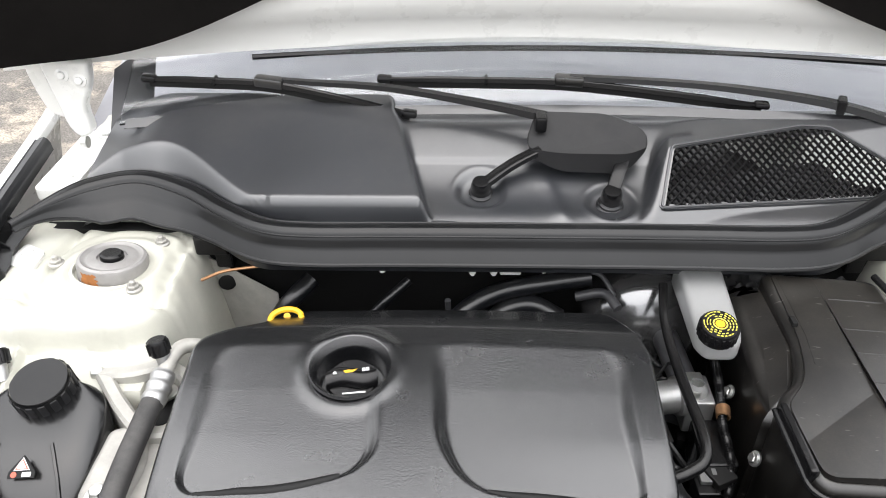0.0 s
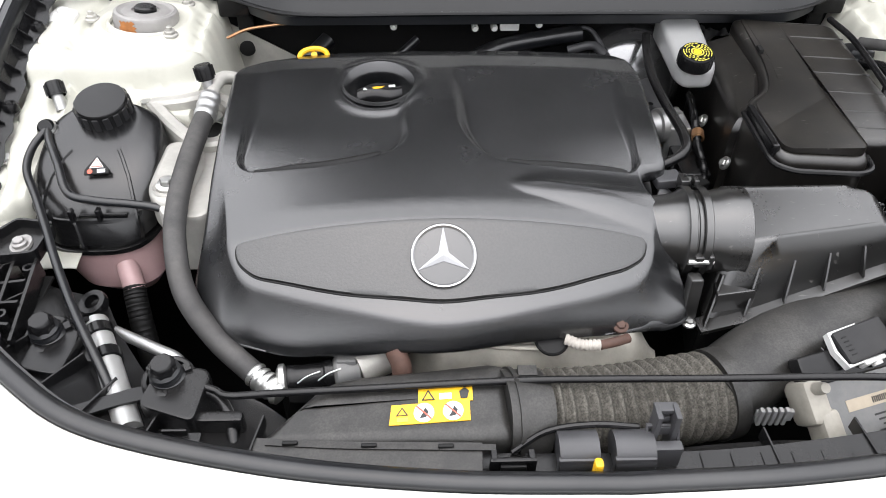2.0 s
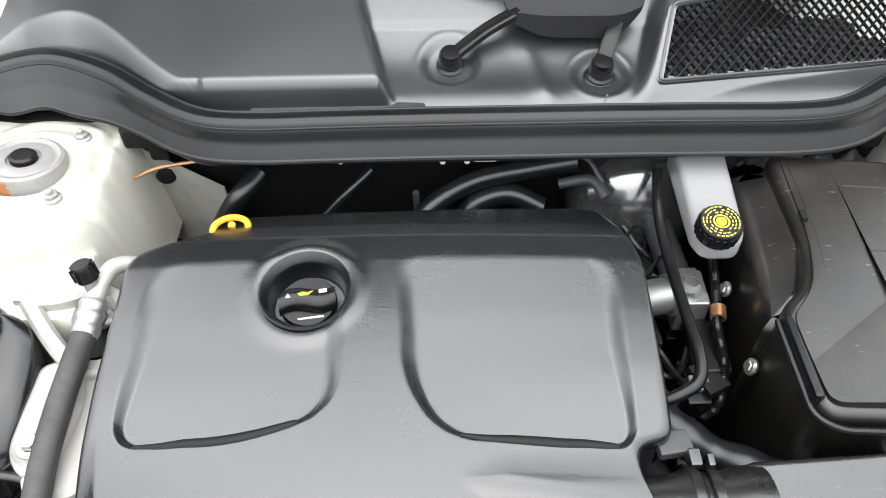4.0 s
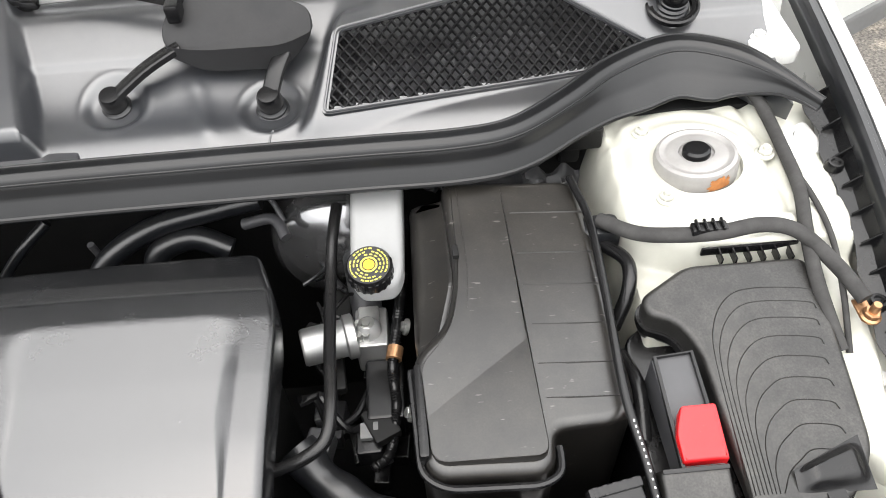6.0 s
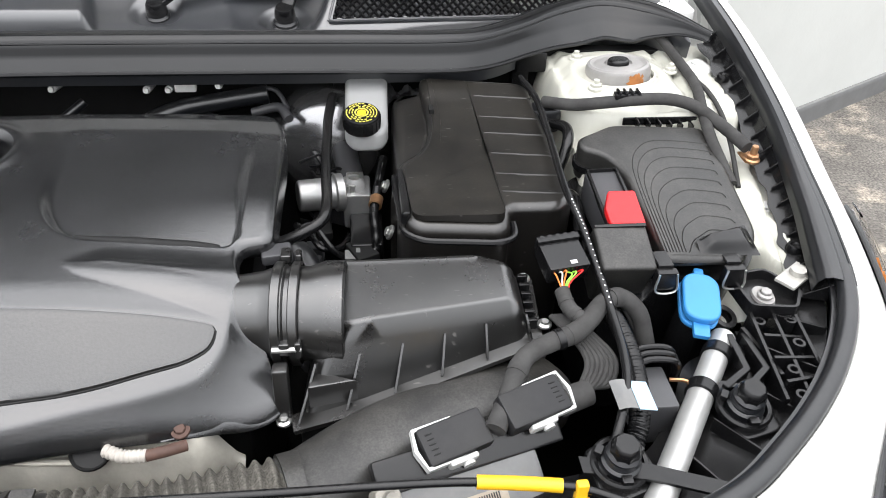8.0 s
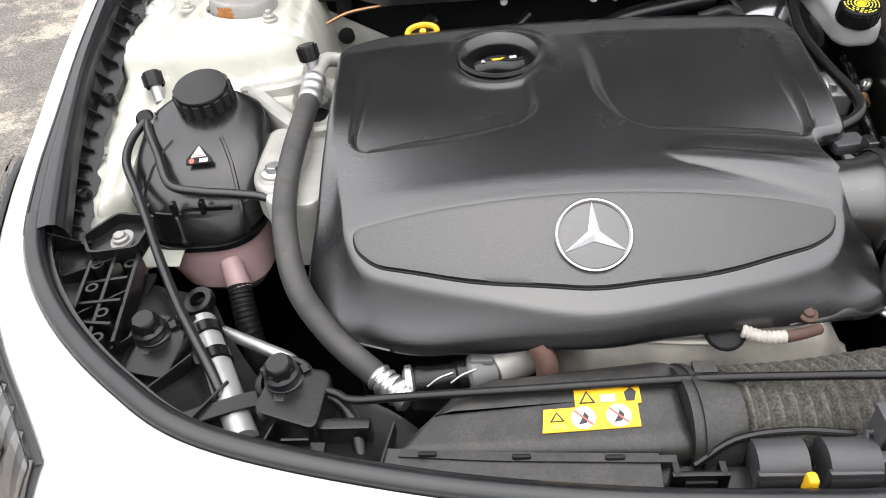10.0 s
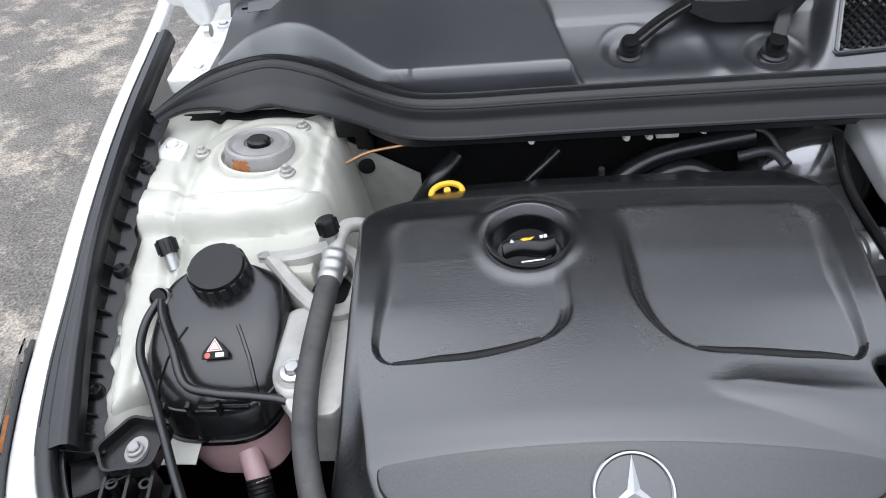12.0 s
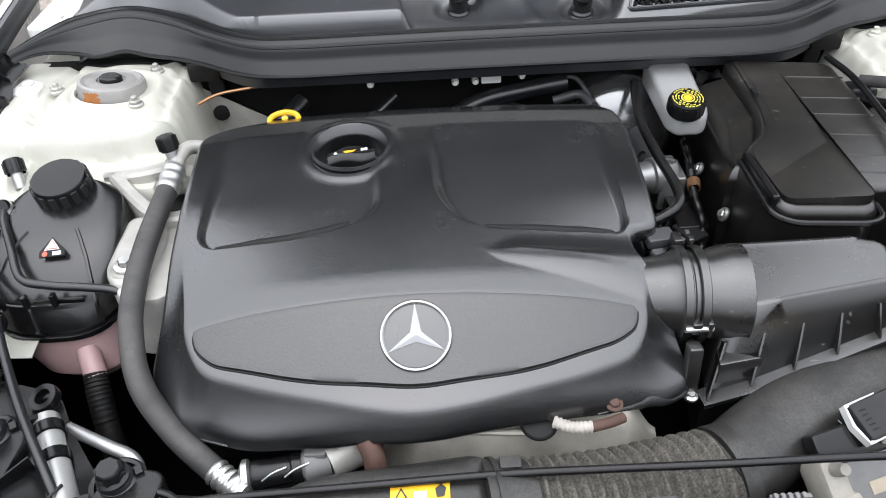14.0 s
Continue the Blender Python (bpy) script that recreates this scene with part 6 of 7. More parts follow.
part("latch", box(0.178, -0.198, 0.766, 0.020, 0.018, 0.006, 0.001), M_LGREY, con, "pale grey latch")
part("latch_tab", box(0.184, -0.196, 0.770, 0.006, 0.010, 0.006, 0.001), M_LGREY, con)
big = part("lower_coolant_hose", tube([(0.11, -0.22, 0.79), (0.135, -0.25, 0.775), (0.17, -0.275, 0.765), (0.21, -0.298, 0.77), (0.25, -0.315, 0.772)], 0.019, 40, 20, scale=lambda f: 1 + 0.08 * math.sin(f * 21)), M_RUB)
tagged(big, "creased black rubber hose beneath the battery housing", "hose")
big2 = part("lower_pipe", tube([(0.125, -0.24, 0.70), (0.13, -0.30, 0.72), (0.135, -0.34, 0.74)], 0.017, 20, 20), M_GREY)
tagged(big2, "dark grey pipe beneath the intake", "pipe")
cor2 = part("corrugated_conduit", corrugated([(0.20, -0.305, 0.79), (0.25, -0.318, 0.792), (0.30, -0.316, 0.80), (0.34, -0.312, 0.81)], 0.005, 0.003, 0.18, 160, 10), M_PLAST)
tagged(cor2, "thin black corrugated cable conduit", "conduit")
random.seed(5)
for k in range(26):
    x, y, z = random.uniform(0.115, 0.2), random.uniform(-0.27, 0.0), random.uniform(0.66, 0.77)
    b = part("gearbox_fitting", box(x, y, z, random.uniform(0.015, 0.04), random.uniform(0.015, 0.05), random.uniform(0.01, 0.03), 0.003, Matrix.Rotation(random.uniform(-0.5, 0.5), 4, "Z")), random.choice((M_PLAST, M_DARK, M_PLAST, M_GREY)))
    tagged(b, "small dark fitting deep beside the engine", "fitting", "fittings beside the engine")
for k in range(9):
    x, y, z = random.uniform(0.11, 0.14), random.uniform(-0.2, 0.02), random.uniform(0.77, 0.83)
    pts = [(x, y, z)]
    for j in range(4):
        pts.append((pts[-1][0] + random.uniform(0.005, 0.025), pts[-1][1] + random.uniform(-0.03, 0.03), pts[-1][2] + random.uniform(-0.02, 0.012)))
    b = part("cable", tube(pts, random.choice((0.002, 0.003, 0.004)), 24, 8), random.choice((M_PLAST, M_RUB)))
    tagged(b, "thin black cable beside the engine", "cable", "cables beside the engine")
bracket = part("foam_stop", box(0.105, -0.315, 0.862, 0.03, 0.022, 0.012, 0.003, Matrix.Rotation(radians(8), 4, "Z")), M_GREY)
tagged(bracket, "small grey metal bracket by the intake clamp", "bracket")
blue = part("blue_plug", tube([(-0.02, -0.335, 0.874), (0.0, -0.333, 0.874), (0.012, -0.33, 0.872)], 0.004, 8, 10), M_BLUE)
tagged(blue, "blue plastic plug under the cover", "plug")

# ---- right side: cables, stud, plugs, control unit ----
ec = part("earth_cable", tube([(0.425, -0.055, 0.892), (0.455, -0.085, 0.902), (0.49, -0.10, 0.912), (0.525, -0.106, 0.918), (0.57, -0.098, 0.914), (0.605, -0.104, 0.906), (0.632, -0.14, 0.894), (0.645, -0.175, 0.888)], 0.0075, 60, 14), M_TAPE)
tagged(ec, "thick taped black earth cable over the inner wing", "cable")
hold = part("cable_holder", join(box(0.515, -0.103, 0.921, 0.034, 0.012, 0.010, 0.002), *[box(0.503 + 0.008 * k, -0.103, 0.927, 0.003, 0.014, 0.004, 0.001) for k in range(4)]), M_PLAST)
tagged(hold, "black cable holder clip", "clip")
stud = thing("earth_stud", "copper coloured earth stud with nut", "stud", (0.647, -0.188, 0.862))
part("lug", box(0.645, -0.180, 0.878, 0.014, 0.024, 0.003, 0.0012), M_COPPER, stud)
part("nut", moved(hexbolt(0.0075, 0.008, 0.0095), Matrix.Translation((0.647, -0.188, 0.879))), M_COPPER, stud)
part("thread", lathe([(0.0042, 0), (0.0042, 0.010), (0.0035, 0.0115), (0, 0.0115)], 14, Matrix.Translation((0.647, -0.188, 0.886))), M_COPPER, stud)
for pts, r in (([(0.600, 0.125, 0.935), (0.622, 0.085, 0.920), (0.630, 0.06, 0.911), (0.629, 0.012, 0.910), (0.625, -0.05, 0.909), (0.616, -0.10, 0.900), (0.612, -0.15, 0.885), (0.618, -0.21, 0.86)], 0.0068),
               ([(0.628, -0.02, 0.910), (0.633, -0.07, 0.910), (0.638, -0.11, 0.898), (0.634, -0.16, 0.880), (0.628, -0.21, 0.855)], 0.003)):
    h = part("loom_cable", tube(pts, r, 40, 10), M_TAPE)
    tagged(h, "black taped cable running past the strut tower", "cable", "cables by the strut tower")
gr = part("cable_grommet", box(0.428, -0.055, 0.87, 0.04, 0.03, 0.035, 0.008), M_RUB)
tagged(gr, "black rubber cable grommet", "grommet")
for pts in ([(0.43, -0.07, 0.87), (0.445, -0.10, 0.878), (0.44, -0.13, 0.87), (0.425, -0.15, 0.84)], [(0.425, -0.18, 0.84), (0.43, -0.22, 0.85), (0.425, -0.27, 0.84)]):
    h = part("loom_cable", tube(pts, 0.007, 24, 10), M_PLAST)
    tagged(h, "black cable beside the fuse box", "cable", "cables beside the fuse box")
rel = thing("bonnet_release_cable", "thin black release cable with white printed marks", "cable", (0.41, -0.25, 0.87))
cp = [(0.405, 0.0, 0.90), (0.414, -0.06, 0.898), (0.412, -0.14, 0.893), (0.407, -0.244, 0.886), (0.413, -0.31, 0.874), (0.420, -0.39, 0.848), (0.415, -0.469, 0.838), (0.394, -0.523, 0.830), (0.382, -0.54, 0.81)]
part("sheath", tube(cp, 0.0042, 90, 10), M_PLAST, rel)
cc = catmull(cp, 200)
for k in range(22):
    i = 84 + k * 2
    part("print_bar", box(cc[i].x, cc[i].y, cc[i].z + 0.0042, 0.0014, 0.0022, 0.0005, 0), M_PRINT, rel)

plug = thing("sensor_plug", "black multi-pin plug with orange and green wires", "plug", (0.385, -0.34, 0.84))
pmx = Matrix.Translation((0.386, -0.336, 0.858)) @ Matrix.Rotation(radians(10), 4, "Z") @ Matrix.Rotation(radians(12), 4, "X") @ Matrix.Scale(0.84, 4)
part("housing", moved(box(0, 0, 0, 0.052, 0.046, 0.026, 0.003), pmx), M_PLAST, plug)
part("lever", moved(box(0, 0.022, 0.008, 0.054, 0.010, 0.018, 0.002), pmx), M_PLAST, plug)
for k in range(5):
    part("tooth", moved(box(-0.02 + 0.01 * k, 0.022, 0.015, 0.005, 0.010, 0.005, 0.001), pmx), M_PLAST, plug)
part("tag", moved(box(0.006, -0.016, 0.0135, 0.008, 0.005, 0.001, 0), pmx), M_PRINT, plug, "small white tag")
for k, mtl in enumerate((M_ORANGE, M_WHITE, M_ORANGE, M_GREEN, M_GREEN, M_RED)):
    x0 = 0.372 + 0.005 * k
    part("wire", tube([(x0, -0.356, 0.858), (x0 + 0.002 + 0.001 * (k % 2), -0.361, 0.859 + 0.002 * (k % 3)), (0.379 + 0.0014 * k, -0.368, 0.849), (0.388 + 0.001 * k, -0.388, 0.835)], 0.0009, 14, 6), mtl, plug)
for i, (pts, r, mm) in enumerate((
        ([(0.380, -0.368, 0.845), (0.383, -0.388, 0.840), (0.393, -0.404, 0.838), (0.400, -0.408, 0.836)], 0.0075, M_TAPE),
        ([(0.294, -0.506, 0.812), (0.310, -0.476, 0.820), (0.320, -0.456, 0.825), (0.333, -0.438, 0.829), (0.356, -0.427, 0.833), (0.381, -0.419, 0.836), (0.400, -0.404, 0.839), (0.416, -0.386, 0.841), (0.438, -0.374, 0.838), (0.458, -0.380, 0.822), (0.468, -0.392, 0.79)], 0.0092, M_TAPE),
        ([(0.405, -0.372, 0.81), (0.425, -0.366, 0.826), (0.445, -0.372, 0.828), (0.462, -0.384, 0.80)], 0.006, M_TAPE))):
    h = thing("taped_loom", "cable loom wrapped in grey cloth tape", "cable loom", pts[0], "taped looms")
    part("sleeve", tube(pts, r, 60, 14, scale=lambda f: 1 + 0.06 * noise.noise((f * 26, i, 0))), mm, h)
    line = catmull(pts, 41)
    for k in (9, 20, 31):
        part("tape_wrap", tube([line[k - 1], line[k], line[k + 1]], r * 1.07, 6, 14), mm, h)
    if i == 1:
        part("cable_tie", tube([line[17], line[18]], r * 1.16, 3, 14), M_PLAST, h, "black cable tie")
bun = thing("braided_loom", "loom in black braided sleeve", "cable loom", (0.40, -0.43, 0.80))
for k in range(7):
    o = (k - 3) * 0.0045
    part("strand", tube([(0.376 + o * 0.6, -0.383, 0.826), (0.394 + o * 0.8, -0.410, 0.822), (0.405 + o, -0.437, 0.816), (0.394 + o, -0.459, 0.811 - abs(o) * 0.3), (0.376 + o * 0.5, -0.470 + o, 0.808), (0.355, -0.478 + o * 0.8, 0.808)], 0.0028, 30, 8), M_TAPE, bun)
part("tape", tube([(0.385, -0.467, 0.808), (0.368, -0.474, 0.808), (0.355, -0.478, 0.806)], 0.012, 10, 14), M_TAPE, bun)
con3 = part("corrugated_conduit", corrugated([(0.428, -0.36, 0.82), (0.432, -0.41, 0.824), (0.430, -0.46, 0.822), (0.418, -0.51, 0.815), (0.40, -0.54, 0.79)], 0.0095, 0.004, 0.15, 260, 12), M_PLAST)
tagged(con3, "black corrugated conduit with paper label", "conduit")
lb = part("paper_label", sheet(lambda u, v: (0.395 + 0.017 * u, -0.514 + 0.032 * v, 0.838 + 0.002 * math.sin(u * 3)), 8, 4, 0.0006), M_LGREY)
tagged(lb, "white paper label wrapped round a conduit", "label")
lb2 = part("blue_label", sheet(lambda u, v: (0.4125 + 0.016 * u, -0.515 + 0.032 * v, 0.8385 - 0.003 * u), 6, 4, 0.0006), M_LBLUE)
tagged(lb2, "pale blue paper label on a conduit", "label")
gbx = thing("relay_box", "small grey box with black wires", "relay", (0.44, -0.46, 0.76))
part("body", box(0.447, -0.466, 0.785, 0.034, 0.05, 0.05, 0.003), M_GREY, gbx)
for k in range(3):
    part("wire_loop", tube([(0.432, -0.43 - 0.008 * k, 0.815), (0.45, -0.428 - 0.008 * k, 0.822), (0.475, -0.43 - 0.008 * k, 0.818), (0.48, -0.44, 0.79)], 0.003, 20, 8), M_PLAST, gbx)
part("brown_wire", tube([(0.47, -0.45, 0.80), (0.487, -0.455, 0.80), (0.492, -0.47, 0.79)], 0.002, 12, 6), M_COPPER, gbx)

# engine control unit with two lever plugs
ecu = thing("control_unit", "dusty grey control unit with label, two plugs on top", "control unit", (0.27, -0.54, 0.70))
em = Matrix.Translation((0.262, -0.552, 0.757)) @ Matrix.Rotation(radians(16), 4, "Z") @ Matrix.Rotation(radians(35), 4, "X")
part("case", moved(box(0.012, 0, 0, 0.132, 0.085, 0.030, 0.005), em), M_LGREY, ecu)
part("paper_label", moved(box(0.006, 0.010, 0.0154, 0.07, 0.011, 0.0006, 0), em), M_PRINTD, ecu, "cream paper label")
for k in range(16):
    part("print_bar", moved(box(0.0 + 0.0022 * k, 0.010, 0.0159, 0.0012, 0.006, 0.0004, 0), em), M_BPRINT, ecu)
for k in range(5):
    part("print_bar", moved(box(0.022, -0.004 - 0.005 * k, 0.0153, 0.05 - 0.006 * (k % 3), 0.0018, 0.0004, 0), em), M_BPRINT, ecu)
part("vent", moved(lathe([(0, 0.016), (0.012, 0.016), (0.0135, 0.015)], 20, Matrix.Translation((0.015, -0.034, 0))), em), M_DARK, ecu)
part("end_block", moved(join(box(-0.058, 0.022, 0.002, 0.024, 0.044, 0.036, 0.007), box(-0.052, -0.012, 0.006, 0.022, 0.05, 0.03, 0.006), box(-0.060, -0.03, 0.014, 0.012, 0.014, 0.014, 0.004), lathe([(0, 0.026), (0.005, 0.026), (0.006, 0.02), (0.006, 0)], 14, Matrix.Translation((-0.058, 0.034, 0.008)))), em), M_WHITED, ecu, "dirty white end block")
part("connector_tray", moved(box(0.02, 0.050, 0.008, 0.17, 0.030, 0.018, 0.003), em), M_PLAST, ecu)
for k, (px, py, pz) in enumerate(((0.258, -0.508, 0.806), (0.330, -0.484, 0.816))):
    mm = Matrix.Translation((px, py, pz)) @ Matrix.Rotation(radians(22), 4, "Z") @ Matrix.Rotation(radians(20), 4, "X") @ Matrix.Scale(0.9, 4)
    pl = part("plug", moved(box(0, 0, 0, 0.068, 0.038, 0.022, 0.004), mm), M_MATT, ecu, "plug with locking lever")
    part("lever", moved(sweep([(0.012, -0.019, 0.0), (-0.036, -0.019, 0.004), (-0.040, 0.0, 0.004), (-0.036, 0.019, 0.004), (0.005, 0.019, 0.0)] if k == 0 else
                              [(-0.012, -0.019, 0.0), (0.036, -0.019, 0.004), (0.040, 0.0, 0.004), (0.036, 0.019, 0.004), (-0.005, 0.019, 0.0)], [(-0.0018, -0.004), (0.0018, -0.004), (0.0018, 0.004), (-0.0018, 0.004)]), mm), M_WHITE, pl, "white locking lever")
    part("lever_pivot", moved(join(box(0.0, -0.022, 0.0, 0.03, 0.006, 0.014, 0.005), lathe([(0, 0), (0.006, 0), (0.006, 0.004), (0, 0.004)], 14, along((0.004, -0.024, 0), (0, -1, 0)))), mm), M_WHITE, pl)
    for j in range(5):
        part("pin_slot", moved(box(-0.024 if k == 0 else 0.024, -0.010 + 0.005 * j, 0.0105, 0.007, 0.0014, 0.0022, 0.0004), mm), M_DARK, pl)
cards = part("connector_teeth", join(*[box(0.150 + 0.006 * k, -0.566, 0.770, 0.004, 0.006, 0.022, 0.001) for k in range(5)], box(0.165, -0.563, 0.768, 0.036, 0.005, 0.014, 0.001)), M_LGREY)
tagged(cards, "pale fuse strip by the hose end", "fuse strip")

# washer filler
wash = thing("washer_filler", "blue oval washer fluid cap on a black neck", "filler cap", (0.52, -0.38, 0.74))
wm = Matrix.Translation((0.522, -0.374, 0.828)) @ Matrix.Rotation(radians(14), 4, "X") @ Matrix.Rotation(radians(-14), 4, "Z")
OV = rounded([(-0.0188, -0.029), (0.0188, -0.029), (0.0188, 0.029), (-0.0188, 0.029)], 0.0186, 8)
part("cap", moved(prism(OV, 0.0, 0.010, 0.003, 3), wm), M_BLUE, wash, "bright blue lid")
part("lower_rim", moved(prism([(x * 1.05, y * 1.05) for x, y in OV], -0.008, -0.002, 0.002), wm), M_BLUE, wash)
part("tab", moved(prism(rounded([(-0.008, -0.043), (0.008, -0.043), (0.008, -0.024), (-0.008, -0.024)], 0.002, 2), -0.004, 0.002, 0.001), wm), M_BLUE, wash)
part("hinge_tab", moved(prism(rounded([(-0.005, 0.024), (0.005, 0.024), (0.005, 0.038), (-0.005, 0.038)], 0.002, 2), 0.0, 0.006, 0.001), wm), M_BLUE, wash)
part("neck", tube([(0.52, -0.378, 0.82), (0.52, -0.372, 0.78), (0.522, -0.36, 0.7)], 0.019, 12, 20), M_PLAST, wash)

# ---- front corners: lamp brackets, braces, rubber stops ----
for s in (1, -1):
    br = thing("headlamp_bracket", "black ribbed plastic headlamp bracket with steel bolt", "lamp bracket", (0.59 * s, -0.40, 0.80), "headlamp brackets")
    out = rounded([(0.565 * s, -0.345), (0.605 * s, -0.338), (0.628 * s, -0.372), (0.612 * s, -0.398), (0.568 * s, -0.392)], 0.006, 3)
    part("upper_tray", prism(out, 0.818, 0.826, 0.002), M_PLAST, br)
    rim_pts = [(x, y, 0.831) for x, y in out]
    part("tray_wall", sweep(rim_pts + rim_pts[:2], [(-0.0015, -0.008), (0.0015, -0.008), (0.0015, 0.006), (-0.0015, 0.006)]), M_PLAST, br)
    part("pad", lathe([(0, 0.0), (0.0105, 0.0), (0.0115, -0.004)], 24, Matrix.Translation((0.592 * s, -0.370, 0.829)) @ Matrix.Diagonal((1.0, 1.35, 1, 1))), M_GREYCAP, br, "bright steel washer")
    part("bolt", moved(hexbolt(0.006, 0.006, 0.008), Matrix.Translation((0.592 * s, -0.372, 0.831))), M_GREYCAP, br)
    for a, b in (((0.568, -0.392), (0.556, -0.50)), ((0.612, -0.398), (0.606, -0.47)), ((0.59, -0.395), (0.58, -0.49)), ((0.566, -0.425), (0.61, -0.425)), ((0.562, -0.455), (0.607, -0.452)), ((0.56, -0.485), (0.60, -0.475))):
        part("rib", sweep([(a[0] * s, a[1], 0.818), (b[0] * s, b[1], 0.812)], [(-0.0016, -0.014), (0.0016, -0.014), (0.0016, 0.010), (-0.0016, 0.010)]), M_PLAST, br)
    for x, y in ((0.572, -0.405), (0.604, -0.405), (0.597, -0.437), (0.568, -0.50), (0.575, -0.47)):
        part("screw_boss", lathe([(0.006, -0.02), (0.006, 0.012), (0.0035, 0.012), (0.0035, 0.002)], 14, Matrix.Translation((x * s, y, 0.815))), M_PLAST, br)
    # bracket floor in near-black, for the shade between the ribs
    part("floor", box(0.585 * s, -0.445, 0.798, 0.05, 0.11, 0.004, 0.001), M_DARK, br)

    brace = thing("front_brace", "silver tube brace held by black brackets", "tube brace", (0.48 * s, -0.48, 0.79), "front braces")
    a, b = (Vector((0.540, -0.405, 0.806)), Vector((0.408, -0.588, 0.80))) if s > 0 else (Vector((-0.500, -0.450, 0.790)), Vector((-0.432, -0.578, 0.785)))
    part("tube", tube([a, b], 0.0122, 6, 28, smooth=False), M_TUBE, brace)
    d = (b - a).normalized()
    for f in (0.12, 0.36):
        p = a.lerp(b, f)
        part("collar", lathe([(0.0124, -0.007), (0.0145, -0.006), (0.0145, 0.006), (0.0124, 0.007)], 28, along(p, d)), M_PLAST, brace)
        part("collar_lug", moved(box(0.018 * s, 0, 0.0, 0.016, 0.016, 0.012, 0.002), Matrix.Translation(p)), M_PLAST, brace)
    part("head_ring", lathe([(0.008, 0.004), (0.0135, 0.004), (0.0145, 0), (0.0135, -0.006), (0.008, -0.006)], 24, along(a + Vector((0.006 * s, 0.02, 0.008)), (0.2 * s, -0.3, 1))), M_PLAST, brace)
    ends = [Vector((0.519 * s, -0.498, 0.815)) if s > 0 else Vector((-0.533, -0.479, 0.805))]
    for off in (0.010, 0.034):
        part("bracket_arm", sweep([a.lerp(b, 0.04) + Vector((off * s * 0.6, 0, 0.006)), a.lerp(ends[0], 0.6) + Vector((off * s * 0.8, 0, 0.004)), ends[0] + Vector(((off - 0.022) * s, 0.018, 0))], [(-0.003, -0.012), (0.003, -0.012), (0.003, 0.006), (-0.003, 0.006)]), M_PLAST, brace)
    part("frame_arm", sweep([a + Vector((0.016 * s, 0.0, 0.006)), a + Vector((0.030 * s, -0.06, 0.002))], [(-0.002, -0.012), (0.002, -0.012), (0.002, 0.008), (-0.002, 0.008)]), M_PLAST, brace)
    part("clamp_plate", sheet(lambda u, v: (b.x + (-0.05 + 0.12 * u) * s, b.y + 0.035 - 0.035 * u + 0.016 * v, b.z + 0.016 - 0.012 * abs(u - 0.45)), 16, 4, 0.003), M_PLAST, brace)
    for (x, y, z) in (((0.390, -0.548, 0.829), (0.519, -0.498, 0.829)) if s > 0 else ((-0.404, -0.534, 0.818), (-0.533, -0.479, 0.818))):
        st = thing("rubber_stop", "black ribbed rubber bonnet stop in a round seat", "rubber stop", (x, y, z - 0.02), "rubber bonnet stops")
        m = along((x, y, z - 0.012), (0, -0.12, 1))
        part("seat", lathe([(0.0235, -0.012), (0.0245, -0.003), (0.0225, -0.001), (0.0195, -0.002), (0.0185, -0.010)], 32, m), M_PLAST, st)
        part("post", lathe([(0.0165, -0.012), (0.0165, 0.0), (0.0140, 0.002), (0.0150, 0.005), (0.0135, 0.008), (0.0142, 0.011), (0.0115, 0.014)], 32, m), M_RUB, st)
        part("head", lathe([(0.0125, 0.013), (0.0125, 0.020), (0.0095, 0.024), (0, 0.024)], 8, m), M_PLAST, st)
        for k in range(3):
            part("notch", moved(box(0.0190, 0, 0.0, 0.007, 0.009, 0.006, 0.001), m @ Matrix.Rotation(2.1 * k + 0.5, 4, "Z")), M_PLAST, st)
    base = thing("front_carrier", "black plastic front carrier with ribs and pockets", "front panel", (0.45 * s, -0.58, 0.75), "front carrier halves")

    def carrier(u, v):
        f = 0.46 + 0.54 * u
        p = rim(f) - rim_out(f) * (0.018 + (0.05 + 0.05 * sstep(0.12, 0.3, u) + 0.02 * math.sin(u * 9) - 0.065 * sstep(0.62, 0.75, u)) * v)
        return (p.x * s, p.y, p.z - 0.030 - 0.02 * v + 0.006 * math.sin(u * 40) * v * (1 - v))
    part("tray", sheet(carrier, 70, 12, 0.003), M_PLAST, base)
    for k in range(9):
        f = 0.52 + 0.05 * k
        p, o = rim(f), rim_out(f)
        q = p - o * 0.045
        part("rib", moved(box(0, 0, 0, 0.05, 0.002, 0.016, 0.0005), Matrix.Translation((q.x * s, q.y, q.z - 0.030)) @ Matrix.Rotation(math.atan2(o.y, o.x * s), 4, "Z")), M_PLAST, base)
    part("stop_pedestal", prism(rounded([(0.365 * s, -0.525), (0.415 * s, -0.515), (0.425 * s, -0.565), (0.37 * s, -0.585)], 0.01), 0.74, 0.806, 0.004), M_PLAST, base)
    part("stop_arm", prism(rounded([(0.50 * s, -0.47), (0.545 * s, -0.475), (0.55 * s, -0.52), (0.505 * s, -0.53)], 0.012), 0.75, 0.806, 0.004), M_PLAST, base)
    part("pocket", join(box(0.385 * s, -0.600, 0.796, 0.045, 0.02, 0.004, 0.001), box(0.385 * s, -0.592, 0.80, 0.022, 0.003, 0.010, 0.001)), M_PLAST, base)
wbr = part("fender_bracket", join(box(0.630, -0.355, 0.840, 0.045, 0.022, 0.004, 0.001, Matrix.Rotation(radians(35), 4, "Z")), lathe([(0.008, 0), (0.008, 0.006), (0, 0.006)], 14, Matrix.Translation((0.632, -0.354, 0.842)))), M_CAST)
